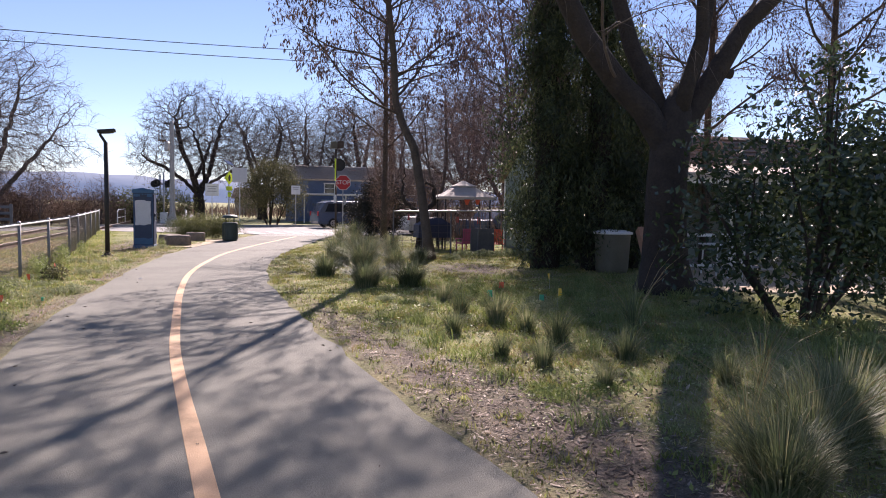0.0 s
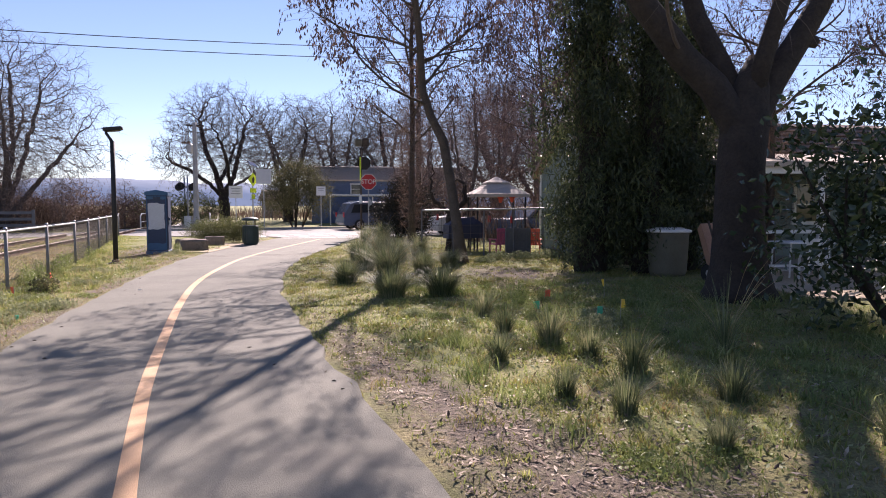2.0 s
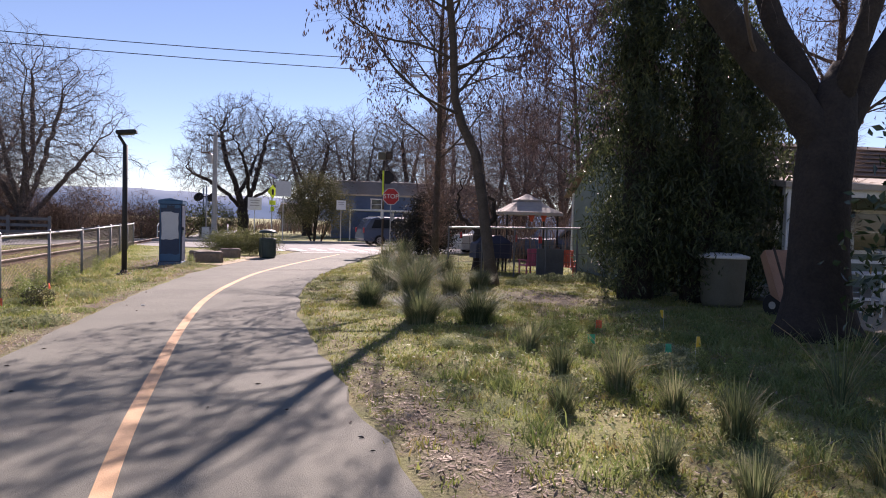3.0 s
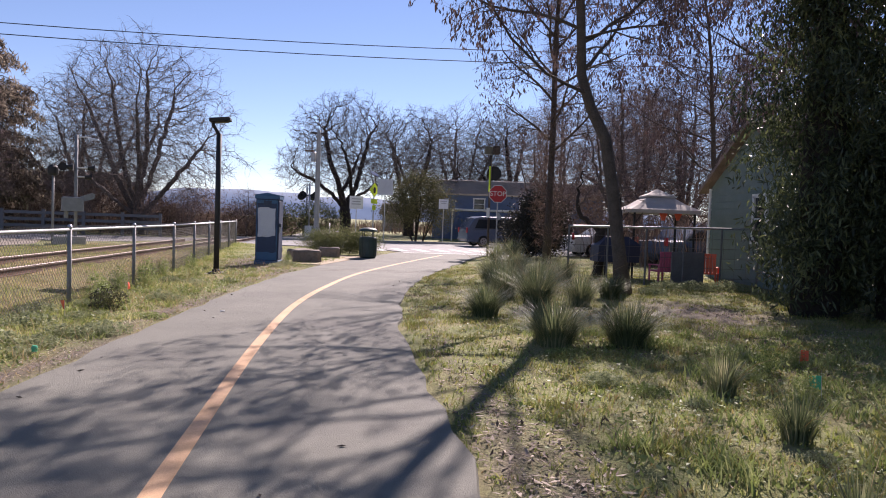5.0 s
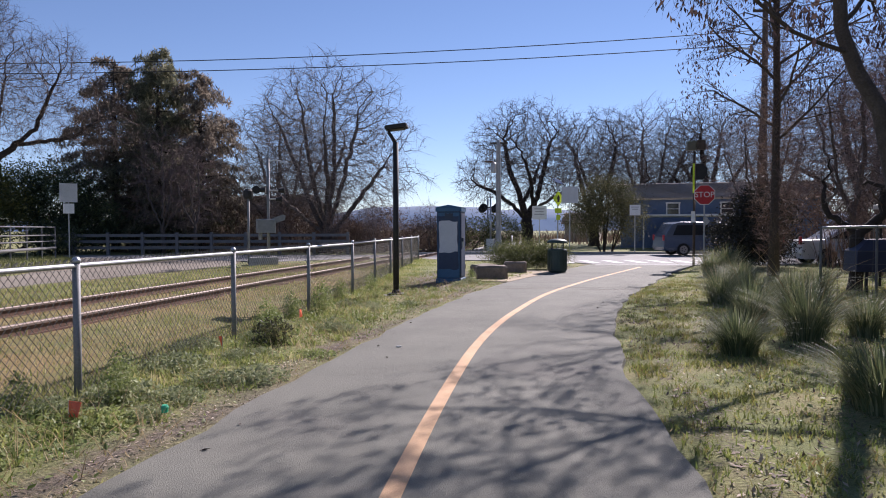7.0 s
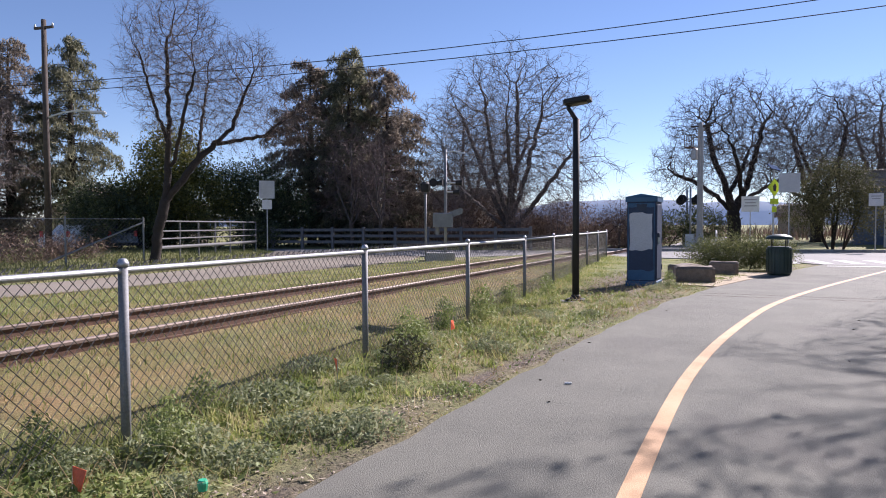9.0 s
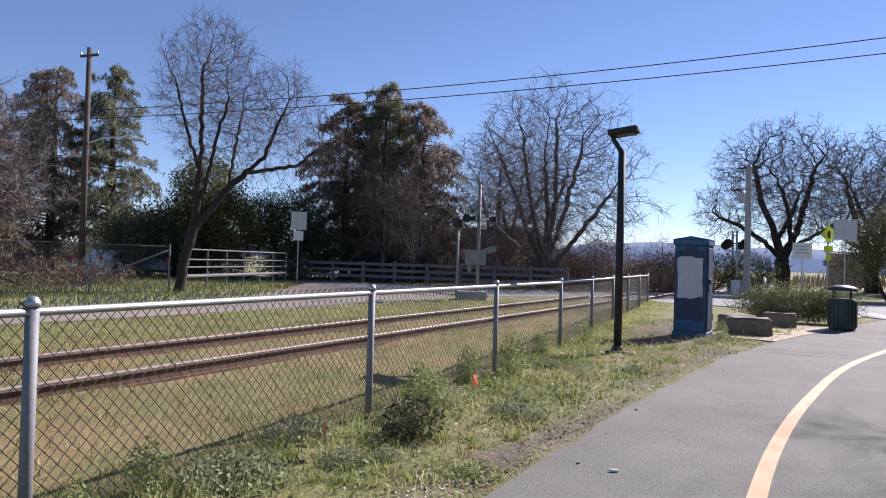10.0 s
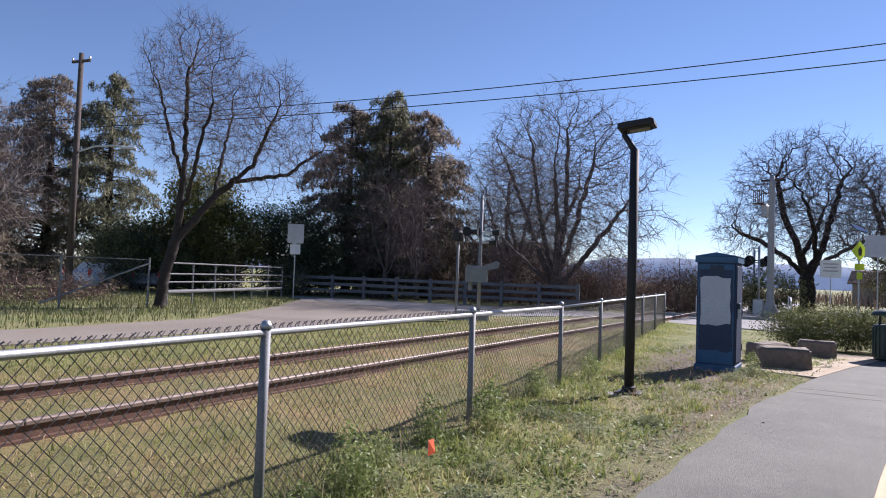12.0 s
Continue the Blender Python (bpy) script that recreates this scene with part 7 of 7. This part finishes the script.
for sx in (-0.5, 0.5):
    for sy in (-0.28, 0.28):
        part("leg", Shape().tube([(sx, sy, 0), (sx * 0.95, sy * 0.95, 0.73)], 0.02, 6), "trim", tb)
garden_chair((10.3, 14.1, 0.03), 160, "trim", "white garden chair at the metal table")

# ---- fences by the lane ----
gd = thing("guard_fence", "dark grey three-rail guard fence along the street", "fence", kind="")
ga, gb = Vector((-33, 36.6, 0)), Vector((-16.5, 42.2, 0))
for k in range(10):
    p = ga.lerp(gb, k / 9)
    part("post", Shape().box((p.x, p.y, 0.62), (0.16, 0.16, 1.3), 0.33, 0.01), "grey_fence", gd)
for z in (0.4, 0.75, 1.1):
    part("rail", Shape().box(((ga.x + gb.x) / 2, (ga.y + gb.y) / 2, z), ((gb - ga).length, 0.07, 0.16), math.atan2(gb.y - ga.y, gb.x - ga.x)), "grey_fence", gd)
pf = thing("pipe_fence", "grey pipe rail fence beside the lane", "fence")
for k in range(7):
    p = Vector((-24.3, 25.0, 0)).lerp(Vector((-29.0, 34.0, 0)), k / 6)
    part("post", Shape().tube([(p.x, p.y, -0.1), (p.x, p.y, 1.6)], 0.035, 8), "grey_fence", pf)
for z, m2 in ((1.55, "grey_fence"), (1.15, "grey_fence"), (0.85, "grey_fence"), (0.5, "grey_fence")):
    part("rail", Shape().tube([(-24.3, 25.0, z), (-29.0, 34.0, z)], 0.03 if z != 0.5 else 0.07, 8), m2, pf)
lf = thing("lane_fence", "old chain-link fence half sunk in tall grass", "fence")
la, lb2 = Vector((-23.6, 23.9, 0)), Vector((-25.5, 2.0, 0))
for k in range(9):
    p = la.lerp(lb2, k / 8)
    part("post", Shape().tube([(p.x, p.y, -0.1), (p.x, p.y, 1.7)], 0.032, 8), "post", lf)
part("top_wire", Shape().tube([(la.x, la.y, 1.62), (lb2.x, lb2.y, 1.62)], 0.012, 5), "post", lf)
part("brace_bar", Shape().tube([(-23.6, 23.9, 1.5), (-23.9, 20.6, 0.15)], 0.03, 6), "post", lf)
mw = Shape()
ln2 = (lb2 - la).length
dv = (lb2 - la).normalized()
s = -1.6
while s < ln2:
    for way in (1, -1):
        a, b3 = (s, s + 1.55) if way == 1 else (s + 1.55, s)
        a, b3 = min(max(a, 0), ln2), min(max(b3, 0), ln2)
        if abs(a - b3) > 0.3:
            mw.tube([la + dv * a + Vector((0, 0, 0.06)), la + dv * b3 + Vector((0, 0, 0.06 + abs(a - b3)))], 0.004, 3, False)
    s += 0.15
part("chain_link", mw, "wire", lf)


# ---- weeds, flags and litter ----
def weed_mesh(seed, n, h, r, leaf):
    rng = np.random.default_rng(seed)
    a, q = rng.uniform(0, 2 * np.pi, n), rng.uniform(0, 1, n) ** 0.6
    z = rng.uniform(0.03, 1, n) * h * (1.1 - 0.5 * q)
    cen = np.stack([np.cos(a) * q * r, np.sin(a) * q * r, z], 1)
    v, f = leaf_cloud(cen, leaf, rng, aspect=0.45)
    st2, fst = blades(np.stack([np.cos(a[:40]) * q[:40] * r * 0.4, np.sin(a[:40]) * q[:40] * r * 0.4], 1), np.zeros(40), z[:40] * 1.1 + 0.03, 0.004, rng, 0.6)
    return bulk("foliage", v, f), bulk("stem_spray", st2, fst)


WEED = [weed_mesh(80, 620, 0.36, 0.24, 0.05), weed_mesh(81, 760, 0.14, 0.24, 0.034), weed_mesh(82, 620, 0.55, 0.19, 0.045), weed_mesh(83, 620, 0.08, 0.26, 0.034)]
for pair, mt in zip(WEED, ("olive", "sage", "weed", "weed")):
    for me in pair:
        me.materials.append(M[mt])
WL = ("dark leafy weed bush beside the fence", "low grey-green leafy weed", "tall green weed against the fence", "flat green rosette weed")
spots = [(0, -4.33, 14.1, 1.0), (1, -4.05, 15.35, 0.9), (2, -5.3, 17.25, 1.0), (2, -5.45, 16.5, 0.8), (1, -3.87, 12.3, 1.0), (1, -3.5, 12.5, 1.2), (1, -5.0, 13.6, 1.2), (2, -5.2, 15.6, 0.6), (1, -4.5, 12.6, 1.4), (1, -4.2, 11.6, 1.3), (3, -3.9, 10.9, 1.3), (2, -4.6, 11.0, 0.6), (2, -4.75, 12.2, 0.65), (1, -4.3, 10.2, 1.2), (3, -3.6, 13.7, 1.0), (1, -4.6, 17.8, 0.9), (2, -5.9, 19.2, 0.8), (1, -4.3, 18.8, 0.8), (2, -6.1, 21.2, 0.8), (1, -3.5, 9.6, 1.1), (3, -3.2, 9.0, 1.3), (1, -4.45, 22.8, 0.9), (2, -4.55, 24.3, 0.7), (1, -4.4, 23.6, 1.1)]
wr = random.Random(17)
for k in range(26):
    y = wr.uniform(5, 12.5)
    spots.append((wr.choice((1, 1, 3, 3, 2)), curve_x(EDGE_R, y) + wr.uniform(1.2, 4.2), y, wr.uniform(0.5, 1.0)))
for k in range(22):
    y = wr.uniform(9.5, 19)
    spots.append((wr.choice((1, 3, 1, 2)), wr.uniform(fence_x(y) + 0.05, fence_x(y) + 1.0), y, wr.uniform(0.5, 0.95)))
spots += [(1, 4.3, 10.4, 1.4), (1, 4.0, 9.8, 1.4), (2, 4.4, 9.9, 0.6), (1, 5.3, 20.8, 1.6), (1, 6.0, 21.0, 1.8), (1, 6.8, 21.2, 1.8), (1, 4.6, 19.5, 1.3)]
for k, x, y, s in spots:
    ob = thing("weed", WL[k], "weed", (float(x), y, float(ground_z(x, y)) - 0.01), math.degrees(float(x * 5 + y * 2) % 6.28), "roadside weeds")
    ob.scale = (s, s, s)
    part("foliage", WEED[k][0], "weed", ob)
    tagged(part("stem_spray", WEED[k][1], "weed", ob), kind="stuff")


def marker(x, y, mat, label, h=0.32):
    t = thing("marker_flag", label, "marker flag", (x, y, float(ground_z(x, y))), (x * 90) % 180, "survey marker flags")
    part("wire_stem", Shape().tube([(0, 0, -0.02), (0.01, 0, h)], 0.0025, 4), "galv", t)
    part("flag", Shape().add([(0.01, 0, h), (0.105, 0.015, h - 0.01), (0.095, -0.01, h - 0.11), (0.01, 0, h - 0.12), (0.01, 0.002, h), (0.105, 0.017, h - 0.01), (0.095, -0.008, h - 0.11), (0.01, 0.002, h - 0.12)], [(0, 1, 2, 3), (7, 6, 5, 4), (0, 4, 5, 1), (1, 5, 6, 2), (2, 6, 7, 3)]), mat, t)


marker(4.98, 12.0, "flag_y", "small yellow survey flag on a wire", 0.36)
marker(4.33, 9.84, "flag_y", "small yellow survey flag on a wire", 0.36)
marker(3.55, 10.8, "flag_g", "small green survey flag in the grass", 0.22)
marker(4.15, 10.2, "flag_g", "small green survey flag in the grass", 0.22)
marker(4.02, 12.13, "flag_r", "small red survey flag in the grass", 0.2)
marker(-3.99, 10.86, "flag_r", "small red survey flag beside the fence", 0.17)
marker(-4.45, 13.3, "flag_r", "small red survey flag beside the fence", 0.22)
marker(-4.96, 15.86, "flag_r", "small red survey flag beside the fence", 0.22)
solid("plastic_cup", Shape().lathe((0, 0, 0), [(0.022, 0), (0.028, 0.04), (0.02, 0.055)], 10), "flag_g", "small green plastic cup in the verge", "cup", (-3.49, 11.24, 0.03))
solid("paper_scrap", Shape().box((0, 0, 0.012), (0.06, 0.022, 0.014), 0.5, 0.004), "white", "white paper scrap on the asphalt", "litter", (-2.84, 14.36, 0.012))
lr = random.Random(23)
for k in range(26):
    y = lr.uniform(3, 21)
    x = curve_x(EDGE_L, y) + (curve_x(EDGE_R, y) - curve_x(EDGE_L, y)) * lr.choice((lr.uniform(0.02, 0.2), lr.uniform(0.75, 0.98), lr.random()))
    s = lr.uniform(0.018, 0.038)
    solid("fallen_leaf", Shape().add([(-s, 0, 0.002), (0, -s * 0.35, 0.012), (s, 0, 0.006), (0, s * 0.35, 0.008), (0, 0, 0.0)], [(0, 1, 4), (1, 2, 4), (2, 3, 4), (3, 0, 4)]), "bark", "dry dark leaf on the asphalt", "leaf", (float(x), y, 0.013), lr.uniform(0, 360), "fallen leaves")
solid("gravel_pad", Shape().slab([(-4.9, 24.4), (-3.55, 24.3), (-3.35, 26), (-2.9, 29.2), (-4.0, 29.4), (-4.8, 27.5)], -0.05, 0.022), "patio", "pale pinkish decomposed granite pad round the stones", "pad", kind="structure")
